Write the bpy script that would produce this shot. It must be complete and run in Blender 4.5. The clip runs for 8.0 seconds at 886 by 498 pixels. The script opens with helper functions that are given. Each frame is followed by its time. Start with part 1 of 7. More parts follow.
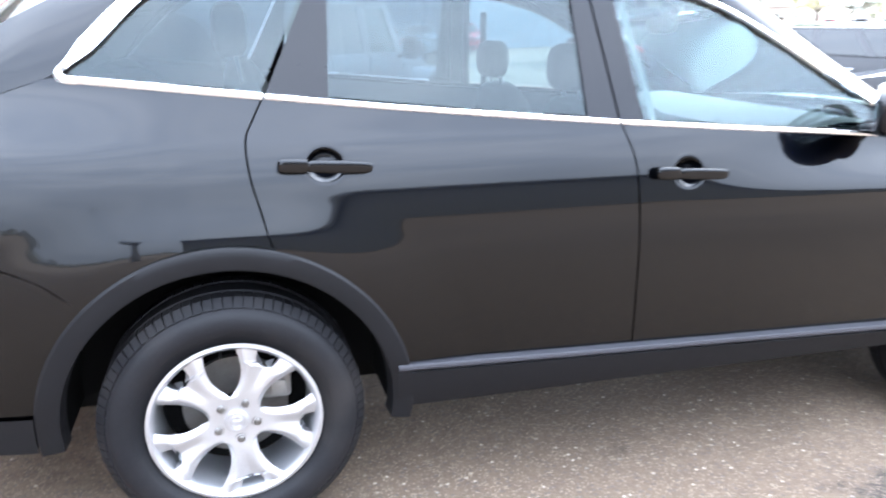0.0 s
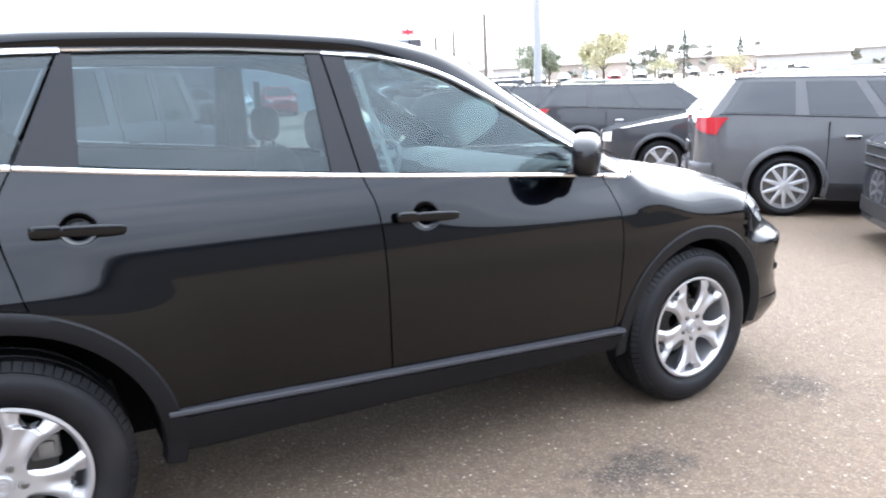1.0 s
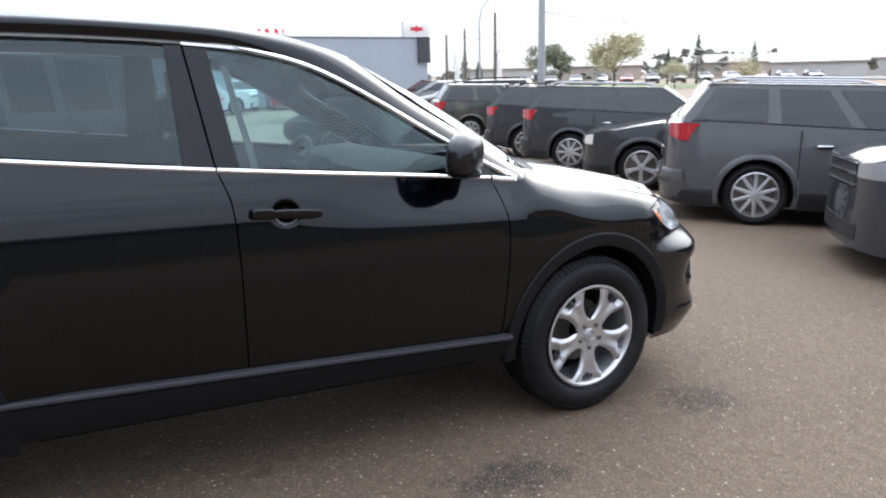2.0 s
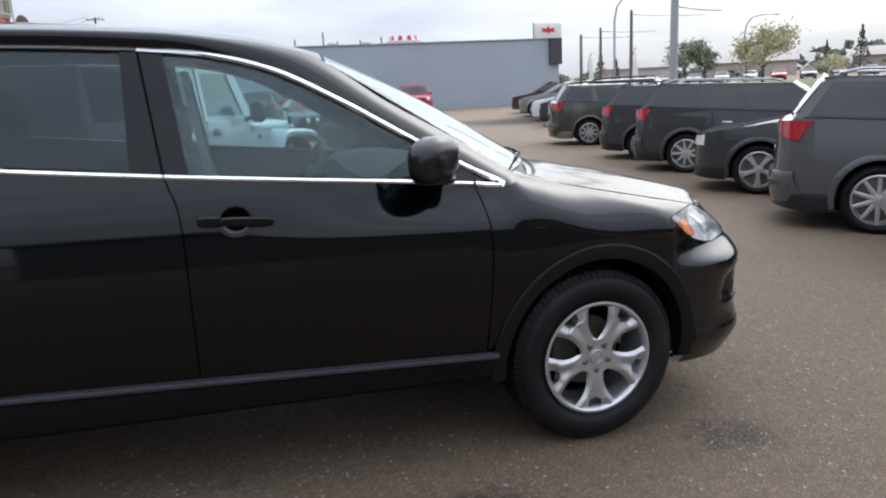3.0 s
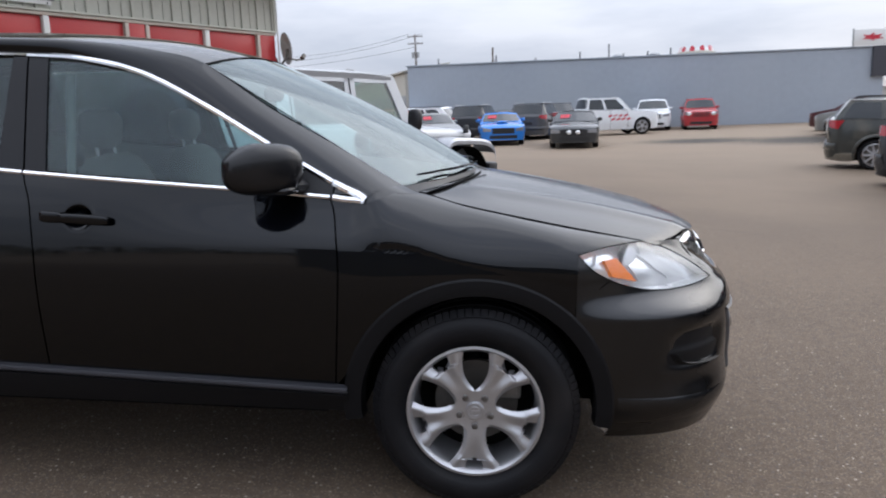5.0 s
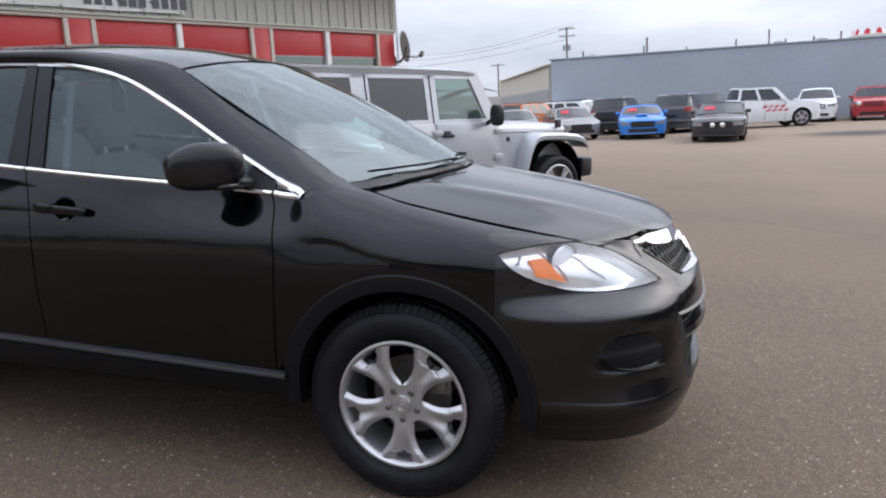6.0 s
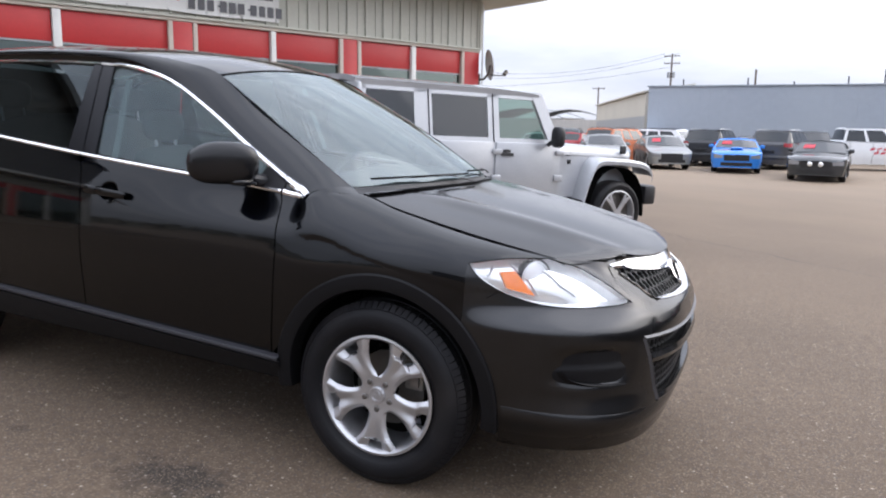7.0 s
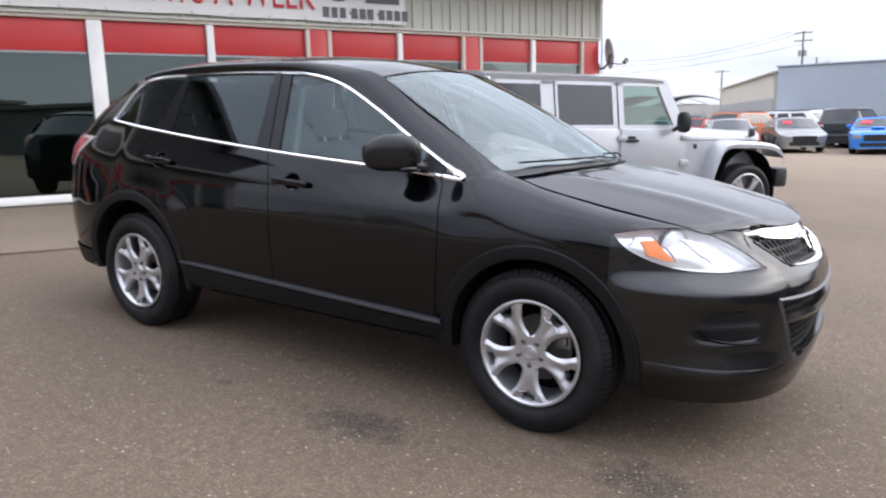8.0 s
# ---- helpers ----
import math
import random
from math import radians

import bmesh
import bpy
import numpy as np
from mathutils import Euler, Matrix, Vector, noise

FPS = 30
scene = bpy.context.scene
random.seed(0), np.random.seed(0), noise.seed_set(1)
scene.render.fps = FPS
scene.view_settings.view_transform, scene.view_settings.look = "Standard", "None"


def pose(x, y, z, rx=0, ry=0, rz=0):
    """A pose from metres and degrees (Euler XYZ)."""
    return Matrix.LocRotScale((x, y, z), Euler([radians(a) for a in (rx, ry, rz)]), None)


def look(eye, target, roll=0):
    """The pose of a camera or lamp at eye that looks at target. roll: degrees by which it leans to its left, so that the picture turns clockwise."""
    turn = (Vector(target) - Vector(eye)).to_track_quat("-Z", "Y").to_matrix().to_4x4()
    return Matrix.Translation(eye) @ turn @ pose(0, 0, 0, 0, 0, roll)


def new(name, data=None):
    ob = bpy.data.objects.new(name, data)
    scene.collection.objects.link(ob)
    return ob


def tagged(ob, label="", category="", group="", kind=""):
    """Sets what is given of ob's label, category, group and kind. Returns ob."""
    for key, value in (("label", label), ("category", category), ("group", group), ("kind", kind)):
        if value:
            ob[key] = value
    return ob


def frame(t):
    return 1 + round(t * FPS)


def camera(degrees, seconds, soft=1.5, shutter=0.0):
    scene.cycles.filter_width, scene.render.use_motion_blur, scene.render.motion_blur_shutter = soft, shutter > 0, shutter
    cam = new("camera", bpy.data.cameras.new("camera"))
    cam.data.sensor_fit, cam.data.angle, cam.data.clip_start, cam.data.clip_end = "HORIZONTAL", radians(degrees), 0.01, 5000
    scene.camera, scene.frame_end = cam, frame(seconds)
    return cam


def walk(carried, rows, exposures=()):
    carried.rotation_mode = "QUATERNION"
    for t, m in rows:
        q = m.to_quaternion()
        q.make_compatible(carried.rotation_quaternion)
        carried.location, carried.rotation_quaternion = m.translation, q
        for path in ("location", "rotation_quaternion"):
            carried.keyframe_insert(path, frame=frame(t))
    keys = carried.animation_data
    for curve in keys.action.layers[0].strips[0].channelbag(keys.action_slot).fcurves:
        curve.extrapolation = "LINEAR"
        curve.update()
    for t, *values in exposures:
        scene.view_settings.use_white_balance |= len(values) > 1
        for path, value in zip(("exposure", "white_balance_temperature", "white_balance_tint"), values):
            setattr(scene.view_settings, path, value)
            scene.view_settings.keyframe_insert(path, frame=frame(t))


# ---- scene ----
cam = camera(62.3, 8.0, soft=2.0, shutter=0.4)
PATH = [
    (0, (0.102, -1.961, 1.457), (0.613, -0.119, 0.868), -1.8),
    (0.5, (0.077, -2.16, 1.479), (0.836, -0.378, 0.979), -3.2),
    (1, (0.234, -2.318, 1.473), (1.178, -0.615, 1.017), -3.0),
    (1.5, (0.432, -2.475, 1.451), (1.352, -0.763, 0.979), -2.3),
    (1.7, (0.551, -2.493, 1.454), (1.512, -0.802, 0.988), -1.9),
    (2.8, (1.256, -2.594, 1.418), (1.888, -0.750, 0.973), -1.3),
    (3, (1.403, -2.593, 1.412), (1.982, -0.73, 0.973), -2.9),
    (3.5, (1.799, -2.564, 1.399), (2.245, -0.643, 1.068), -1.9),
    (4, (2.206, -2.55, 1.358), (2.382, -0.589, 1.006), -1.3),
    (4.2, (2.381, -2.510, 1.370), (2.464, -0.545, 1.007), 0.3),
    (5.3, (3.285, -2.447, 1.306), (2.978, -0.508, 0.922), -2.9),
    (5.5, (3.461, -2.425, 1.321), (3.064, -0.507, 0.913), -2.4),
    (6, (3.822, -2.341, 1.296), (3.226, -0.468, 0.926), -3.0),
    (6.5, (4.066, -2.301, 1.305), (3.329, -0.467, 0.998), -2.5),
    (6.6, (4.118, -2.320, 1.280), (3.277, -0.531, 0.979), -1.0),
    (6.7, (4.165, -2.327, 1.275), (3.253, -0.584, 0.918), -0.6),
    (6.8, (4.215, -2.334, 1.286), (3.296, -0.602, 0.894), -0.2),
    (6.9, (4.244, -2.355, 1.285), (3.399, -0.575, 0.939), 0.7),
    (7, (4.262, -2.394, 1.291), (3.444, -0.598, 0.968), 0.9),
    (7.1, (4.263, -2.439, 1.271), (3.386, -0.667, 0.969), 0.1),
    (7.2, (4.270, -2.489, 1.259), (3.349, -0.738, 0.964), -1.2),
    (7.3, (4.285, -2.543, 1.250), (3.333, -0.812, 0.941), -2.0),
    (7.4, (4.280, -2.601, 1.241), (3.321, -0.883, 0.882), -2.9),
    (7.5, (4.278, -2.657, 1.247), (3.313, -0.947, 0.864), -2.1),
    (8, (4.32, -2.818, 1.269), (3.229, -1.177, 0.933), -1.5),
]
walk(cam, [(t, look(eye, target, roll)) for t, eye, target, roll in PATH],
     exposures=[(0.0, 2.7, 5480, 10), (0.5, 2.4, 5580, 10), (1.0, 1.78, 5700, 10), (1.5, 1.12, 5750, 10), (2.8, 0.1, 5850, 10), (4.0, -0.1, 5830, 11), (5.5, -0.05, 5870, 13), (6.5, 0.2, 5920, 14), (8.0, 0.5, 5950, 14)])

# ---- the lot's level: it falls gently towards the front of the car, then flattens out ----
FALL = 0.0437


def level(x, y):
    r = math.hypot(x - 2.0, y)
    k = min(max((r - 14.0) / 20.0, 0.0), 1.0)
    h = min(max((y - 15.0) / 12.0, 0.0), 1.0)
    return -0.010 - FALL * x * (1.0 - k * k * (3.0 - 2.0 * k)) - 0.25 * h * h * (3.0 - 2.0 * h)


# ---- world and sun: a bright overcast, clearest low in the north-east of the plan ----
SUN_AZ, SUN_EL = 52.0, 34.0
world = bpy.data.worlds.new("sky")
scene.world = world
world.use_nodes = True
wn, wl = world.node_tree.nodes, world.node_tree.links
wn.clear()
out = wn.new("ShaderNodeOutputWorld")
bg = wn.new("ShaderNodeBackground")
sky = wn.new("ShaderNodeTexSky")
sky.sky_type, sky.sun_disc = "NISHITA", False
sky.sun_elevation, sky.sun_rotation = radians(SUN_EL), radians(SUN_AZ)
sky.dust_density, sky.air_density, sky.ozone_density = 6.0, 1.0, 1.0
grey = wn.new("ShaderNodeHueSaturation")
grey.inputs["Saturation"].default_value = 0.35
wl.new(sky.outputs[0], grey.inputs["Color"])
tc = wn.new("ShaderNodeTexCoord")
mp = wn.new("ShaderNodeMapping")
mp.inputs["Scale"].default_value = (1.6, 1.6, 7.0)
wl.new(tc.outputs["Generated"], mp.inputs[0])
cloud = wn.new("ShaderNodeTexNoise")
cloud.inputs["Scale"].default_value, cloud.inputs["Detail"].default_value, cloud.inputs["Roughness"].default_value = 2.0, 7.0, 0.55
wl.new(mp.outputs[0], cloud.inputs["Vector"])
ramp = wn.new("ShaderNodeValToRGB")
ramp.color_ramp.elements[0].position, ramp.color_ramp.elements[0].color = 0.36, (7.6, 7.9, 8.4, 1)
ramp.color_ramp.elements[1].position, ramp.color_ramp.elements[1].color = 0.66, (10.5, 10.5, 10.6, 1)
wl.new(cloud.outputs[0], ramp.inputs[0])
mix = wn.new("ShaderNodeMix")
mix.data_type = "RGBA"
mix.inputs["Factor"].default_value = 0.72
wl.new(grey.outputs[0], mix.inputs["A"])
wl.new(ramp.outputs[0], mix.inputs["B"])
# an overcast sky is brightest overhead
sep = wn.new("ShaderNodeSeparateXYZ")
wl.new(tc.outputs["Generated"], sep.inputs[0])
rise = wn.new("ShaderNodeMapRange")
rise.inputs["From Min"].default_value, rise.inputs["From Max"].default_value = 0.0, 1.0
rise.inputs["To Min"].default_value, rise.inputs["To Max"].default_value = 0.94, 2.75
wl.new(sep.outputs["Z"], rise.inputs["Value"])
lift = wn.new("ShaderNodeVectorMath")
lift.operation = "SCALE"
wl.new(mix.outputs["Result"], lift.inputs[0])
wl.new(rise.outputs[0], lift.inputs["Scale"])
# a warm brightening round the veiled sun
near = wn.new("ShaderNodeVectorMath")
near.operation = "DOT_PRODUCT"
near.inputs[1].default_value = (math.sin(radians(SUN_AZ)) * math.cos(radians(16)), math.cos(radians(SUN_AZ)) * math.cos(radians(16)), math.sin(radians(16)))
wl.new(tc.outputs["Generated"], near.inputs[0])
halo = wn.new("ShaderNodeMapRange")
halo.inputs["From Min"].default_value, halo.inputs["From Max"].default_value = 0.80, 1.0
wl.new(near.outputs["Value"], halo.inputs["Value"])
warm = wn.new("ShaderNodeMix")
warm.data_type, warm.blend_type = "RGBA", "MULTIPLY"
warm.inputs["B"].default_value = (1.16, 1.11, 1.0, 1)
wl.new(halo.outputs[0], warm.inputs["Factor"])
wl.new(lift.outputs[0], warm.inputs["A"])
wl.new(warm.outputs["Result"], bg.inputs["Color"])
bg.inputs["Strength"].default_value = 0.1
wl.new(bg.outputs[0], out.inputs[0])

sun = new("sun", bpy.data.lights.new("sun", "SUN"))
sun.data.energy, sun.data.angle, sun.data.color = 0.95, radians(80), (1.0, 0.95, 0.88)
sun.matrix_world = look((0, 0, 0), (-math.sin(radians(SUN_AZ)) * math.cos(radians(SUN_EL)), -math.cos(radians(SUN_AZ)) * math.cos(radians(SUN_EL)), -math.sin(radians(SUN_EL))))


# ---- materials ----
def material(name, color, rough=0.5, metal=0.0, coat=0.0, vary=0.12, scale=6.0, bump=0.0, bump_scale=60.0, ior=1.45, dirt=None, spread=0.0):
    """Principled surface with grain and stains at two scales; dirt: (colour, amount), spread: tone from piece to piece."""
    m = bpy.data.materials.new(name)
    m.use_nodes = True
    n, l = m.node_tree.nodes, m.node_tree.links
    p = n["Principled BSDF"]
    p.inputs["Roughness"].default_value, p.inputs["Metallic"].default_value = rough, metal
    p.inputs["IOR"].default_value = ior
    p.inputs["Coat Weight"].default_value, p.inputs["Coat Roughness"].default_value, p.inputs["Coat IOR"].default_value = coat, 0.03, 1.42
    t = n.new("ShaderNodeTexCoord")
    big, fine = n.new("ShaderNodeTexNoise"), n.new("ShaderNodeTexNoise")
    for k, s, dt in ((big, scale, 4.0), (fine, scale * 12.0, 3.0)):
        k.inputs["Scale"].default_value, k.inputs["Detail"].default_value = s, dt
        l.new(t.outputs["Object"], k.inputs["Vector"])
    add = n.new("ShaderNodeMath")
    add.operation = "ADD"
    l.new(big.outputs[0], add.inputs[0])
    l.new(fine.outputs[0], add.inputs[1])
    rng = n.new("ShaderNodeMapRange")
    rng.inputs["From Min"].default_value, rng.inputs["From Max"].default_value = 0.6, 1.4
    rng.inputs["To Min"].default_value, rng.inputs["To Max"].default_value = 1.0 - vary, 1.0 + vary
    l.new(add.outputs[0], rng.inputs["Value"])
    value = rng.outputs[0]
    if spread:
        info = n.new("ShaderNodeObjectInfo")
        r2 = n.new("ShaderNodeMapRange")
        r2.inputs["To Min"].default_value, r2.inputs["To Max"].default_value = 1.0 - spread, 1.0 + spread
        l.new(info.outputs["Random"], r2.inputs["Value"])
        mu = n.new("ShaderNodeMath")
        mu.operation = "MULTIPLY"
        l.new(value, mu.inputs[0])
        l.new(r2.outputs[0], mu.inputs[1])
        value = mu.outputs[0]
    sc = n.new("ShaderNodeVectorMath")
    sc.operation = "SCALE"
    sc.inputs[0].default_value = color
    l.new(value, sc.inputs["Scale"])
    col = sc.outputs[0]
    if dirt:
        dn = n.new("ShaderNodeTexNoise")
        dn.inputs["Scale"].default_value, dn.inputs["Detail"].default_value = scale * 0.5, 6.0
        l.new(t.outputs["Object"], dn.inputs["Vector"])
        dr = n.new("ShaderNodeMapRange")
        dr.inputs["From Min"].default_value, dr.inputs["From Max"].default_value = 0.45, 0.7
        dr.inputs["To Min"].default_value, dr.inputs["To Max"].default_value = 0.0, dirt[1]
        l.new(dn.outputs[0], dr.inputs["Value"])
        mx = n.new("ShaderNodeMix")
        mx.data_type = "RGBA"
        l.new(dr.outputs[0], mx.inputs["Factor"])
        l.new(col, mx.inputs["A"])
        mx.inputs["B"].default_value = (*dirt[0], 1)
        col = mx.outputs["Result"]
    l.new(col, p.inputs["Base Color"])
    if rough > 0.02:
        rr = n.new("ShaderNodeMapRange")
        rr.inputs["To Min"].default_value, rr.inputs["To Max"].default_value = rough * 0.85, min(rough * 1.15, 1.0)
        l.new(big.outputs[0], rr.inputs["Value"])
        l.new(rr.outputs[0], p.inputs["Roughness"])
    if bump:
        bn, bt = n.new("ShaderNodeBump"), n.new("ShaderNodeTexNoise")
        bt.inputs["Scale"].default_value, bt.inputs["Detail"].default_value = bump_scale, 4.0
        l.new(t.outputs["Object"], bt.inputs["Vector"])
        bn.inputs["Strength"].default_value, bn.inputs["Distance"].default_value = bump, 0.004
        l.new(bt.outputs[0], bn.inputs["Height"])
        l.new(bn.outputs[0], p.inputs["Normal"])
    return m


def glossy(m, haze=0.03):
    """Paint under clear lacquer, dusty by haze: the lacquer makes the gloss."""
    m.node_tree.nodes["Principled BSDF"].inputs["Coat Roughness"].default_value = haze
    m.node_tree.nodes["Principled BSDF"].inputs["Specular Tint"].default_value = (0.12, 0.12, 0.14, 1)
    m.node_tree.nodes["Principled BSDF"].inputs["Specular IOR Level"].default_value = 0.0
    return m


def pane(name, tint, ior=1.68, rough=0.0, gloss=(1, 1, 1)):
    """A thin pane: a tinted see-through sheet with a Fresnel gloss."""
    m = bpy.data.materials.new(name)
    m.use_nodes = True
    n, l = m.node_tree.nodes, m.node_tree.links
    n.remove(n["Principled BSDF"])
    tr, gl, mx, fr = n.new("ShaderNodeBsdfTransparent"), n.new("ShaderNodeBsdfGlossy"), n.new("ShaderNodeMixShader"), n.new("ShaderNodeFresnel")
    tr.inputs["Color"].default_value = (*tint, 1)
    gl.inputs["Roughness"].default_value = rough
    gl.inputs["Color"].default_value = (*gloss, 1)
    fr.inputs["IOR"].default_value = ior
    l.new(fr.outputs[0], mx.inputs[0])
    l.new(tr.outputs[0], mx.inputs[1])
    l.new(gl.outputs[0], mx.inputs[2])
    l.new(mx.outputs[0], n["Material Output"].inputs["Surface"])
    return m


def asphalt():
    """Worn asphalt: brown-grey binder, pale and dark stones, broad stains, two oil spots and cracks."""
    m = bpy.data.materials.new("asphalt")
    m.use_nodes = True
    n, l = m.node_tree.nodes, m.node_tree.links
    p = n["Principled BSDF"]
    p.inputs["Roughness"].default_value = 0.85
    t = n.new("ShaderNodeTexCoord")

    def tex(kind, scale, **kw):
        k = n.new(kind)
        if kind == "ShaderNodeTexNoise":
            k.noise_dimensions = "2D"
        else:
            k.voronoi_dimensions = "2D"
        k.inputs["Scale"].default_value = scale
        for key, v in kw.items():
            k.inputs[key].default_value = v
        l.new(t.outputs["Object"], k.inputs["Vector"])
        return k

    def blend(fac, a, b):
        mx = n.new("ShaderNodeMix")
        mx.data_type = "RGBA"
        l.new(fac, mx.inputs["Factor"])
        for s, v in (("A", a), ("B", b)):
            if isinstance(v, tuple):
                mx.inputs[s].default_value = (*v, 1)
            else:
                l.new(v, mx.inputs[s])
        return mx.outputs["Result"]

    def steps(src, lo, hi, a=0.0, b=1.0):
        r = n.new("ShaderNodeMapRange")
        r.inputs["From Min"].default_value, r.inputs["From Max"].default_value = lo, hi
        r.inputs["To Min"].default_value, r.inputs["To Max"].default_value = a, b
        l.new(src, r.inputs["Value"])
        return r.outputs[0]

    # stones and grain fade out with distance from the car
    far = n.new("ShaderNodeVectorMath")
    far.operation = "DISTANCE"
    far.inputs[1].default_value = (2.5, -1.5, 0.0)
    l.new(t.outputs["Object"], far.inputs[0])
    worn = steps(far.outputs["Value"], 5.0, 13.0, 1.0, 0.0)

    def less(src):
        k = n.new("ShaderNodeMath")
        k.operation = "MULTIPLY"
        l.new(src, k.inputs[0])
        l.new(worn, k.inputs[1])
        return k.outputs[0]

    broad = tex("ShaderNodeTexNoise", 0.35, Detail=5.0)
    mid = tex("ShaderNodeTexNoise", 14.0, Detail=8.0, Roughness=0.8)
    grain = tex("ShaderNodeTexNoise", 105.0, Detail=5.0, Roughness=0.75)
    col = blend(steps(broad.outputs[0], 0.35, 0.65), (0.106, 0.074, 0.047), (0.136, 0.096, 0.062))
    # paler and tan with distance from the car
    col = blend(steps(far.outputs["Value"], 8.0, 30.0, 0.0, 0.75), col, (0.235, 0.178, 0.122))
    col = blend(less(steps(mid.outputs[0], 0.44, 0.66, 0.0, 0.75)), col, (0.070, 0.049, 0.034))
    # oil and damp spots and a broad faint patch under the car, all ragged-edged
    wob = tex("ShaderNodeTexNoise", 11.0, Detail=8.0, Roughness=0.7)
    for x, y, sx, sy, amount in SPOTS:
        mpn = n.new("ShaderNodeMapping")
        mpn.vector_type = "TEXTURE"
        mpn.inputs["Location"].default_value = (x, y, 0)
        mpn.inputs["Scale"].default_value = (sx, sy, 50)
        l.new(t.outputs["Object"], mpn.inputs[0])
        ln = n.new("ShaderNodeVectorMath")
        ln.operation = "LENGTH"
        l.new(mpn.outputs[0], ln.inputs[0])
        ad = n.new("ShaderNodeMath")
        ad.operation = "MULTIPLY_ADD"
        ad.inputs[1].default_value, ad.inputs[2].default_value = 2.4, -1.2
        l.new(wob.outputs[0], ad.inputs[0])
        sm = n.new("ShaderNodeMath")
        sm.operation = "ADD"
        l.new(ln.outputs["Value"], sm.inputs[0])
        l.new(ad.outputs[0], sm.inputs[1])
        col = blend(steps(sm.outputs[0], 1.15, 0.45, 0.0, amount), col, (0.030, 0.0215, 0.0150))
    # one long crack beyond the nose of the car
    line = n.new("ShaderNodeMapping")
    line.vector_type = "TEXTURE"
    line.inputs["Location"].default_value = (4.3, 7.45, 0)
    line.inputs["Rotation"].default_value = (0, 0, radians(-32))
    l.new(t.outputs["Object"], line.inputs[0])
    xyz = n.new("ShaderNodeSeparateXYZ")
    l.new(line.outputs[0], xyz.inputs[0])
    bend = tex("ShaderNodeTexNoise", 1.7, Detail=7.0, Roughness=0.6)
    sway = n.new("ShaderNodeMath")
    sway.operation = "MULTIPLY_ADD"
    sway.inputs[1].default_value = 0.30
    l.new(bend.outputs[0], sway.inputs[0])
    l.new(xyz.outputs["Y"], sway.inputs[2])
    off = n.new("ShaderNodeMath")
    off.operation = "SUBTRACT"
    off.inputs[1].default_value = 0.15
    l.new(sway.outputs[0], off.inputs[0])
    away, reach = n.new("ShaderNodeMath"), n.new("ShaderNodeMath")
    away.operation = reach.operation = "ABSOLUTE"
    l.new(off.outputs[0], away.inputs[0])
    l.new(xyz.outputs["X"], reach.inputs[0])
    slit = n.new("ShaderNodeMath")
    slit.operation = "MULTIPLY"
    l.new(steps(away.outputs[0], 0.022, 0.010, 0.0, 0.8), slit.inputs[0])
    l.new(steps(reach.outputs[0], 2.2, 1.5), slit.inputs[1])
    col = blend(slit.outputs[0], col, (0.040, 0.030, 0.022))
    col = blend(less(steps(grain.outputs[0], 0.50, 0.70, 0.0, 0.62)), col, (0.180, 0.138, 0.100))
    stones = tex("ShaderNodeTexVoronoi", 42.0)
    rare = n.new("ShaderNodeSeparateColor")
    l.new(stones.outputs["Color"], rare.inputs[0])
    hit = n.new("ShaderNodeMath")
    hit.operation = "MULTIPLY"
    l.new(steps(stones.outputs["Distance"], 0.28, 0.20), hit.inputs[0])
    l.new(steps(rare.outputs[0], 0.95, 0.99, 0.0, 0.9), hit.inputs[1])
    col = blend(less(hit.outputs[0]), col, (0.46, 0.40, 0.34))
    dark = n.new("ShaderNodeMath")
    dark.operation = "MULTIPLY"
    l.new(steps(stones.outputs["Distance"], 0.35, 0.25), dark.inputs[0])
    l.new(steps(rare.outputs[1], 0.62, 0.80, 0.0, 0.55), dark.inputs[1])
    chips = tex("ShaderNodeTexVoronoi", 96.0)
    pick = n.new("ShaderNodeSeparateColor")
    l.new(chips.outputs["Color"], pick.inputs[0])
    chip = n.new("ShaderNodeMath")
    chip.operation = "MULTIPLY"
    l.new(steps(chips.outputs["Distance"], 0.42, 0.30), chip.inputs[0])
    l.new(steps(pick.outputs[2], 0.58, 0.98, 0.0, 0.85), chip.inputs[1])
    col = blend(less(chip.outputs[0]), col, (0.265, 0.205, 0.148))
    col = blend(less(dark.outputs[0]), col, (0.07, 0.06, 0.055))
    l.new(col, p.inputs["Base Color"])
    bmp = n.new("ShaderNodeBump")
    bmp.inputs["Strength"].default_value, bmp.inputs["Distance"].default_value = 0.8, 0.007
    hsum = n.new("ShaderNodeMath")
    hsum.operation = "ADD"
    l.new(grain.outputs[0], hsum.inputs[0])
    l.new(hit.outputs[0], hsum.inputs[1])
    l.new(less(hsum.outputs[0]), bmp.inputs["Height"])
    l.new(bmp.outputs[0], p.inputs["Normal"])
    return m


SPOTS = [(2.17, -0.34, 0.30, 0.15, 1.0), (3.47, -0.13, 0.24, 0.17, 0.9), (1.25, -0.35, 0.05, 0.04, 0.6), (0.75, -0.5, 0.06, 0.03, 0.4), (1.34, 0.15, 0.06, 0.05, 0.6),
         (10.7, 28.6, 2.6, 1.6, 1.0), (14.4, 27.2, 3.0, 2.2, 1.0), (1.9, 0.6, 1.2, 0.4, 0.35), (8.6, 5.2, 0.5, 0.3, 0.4)]

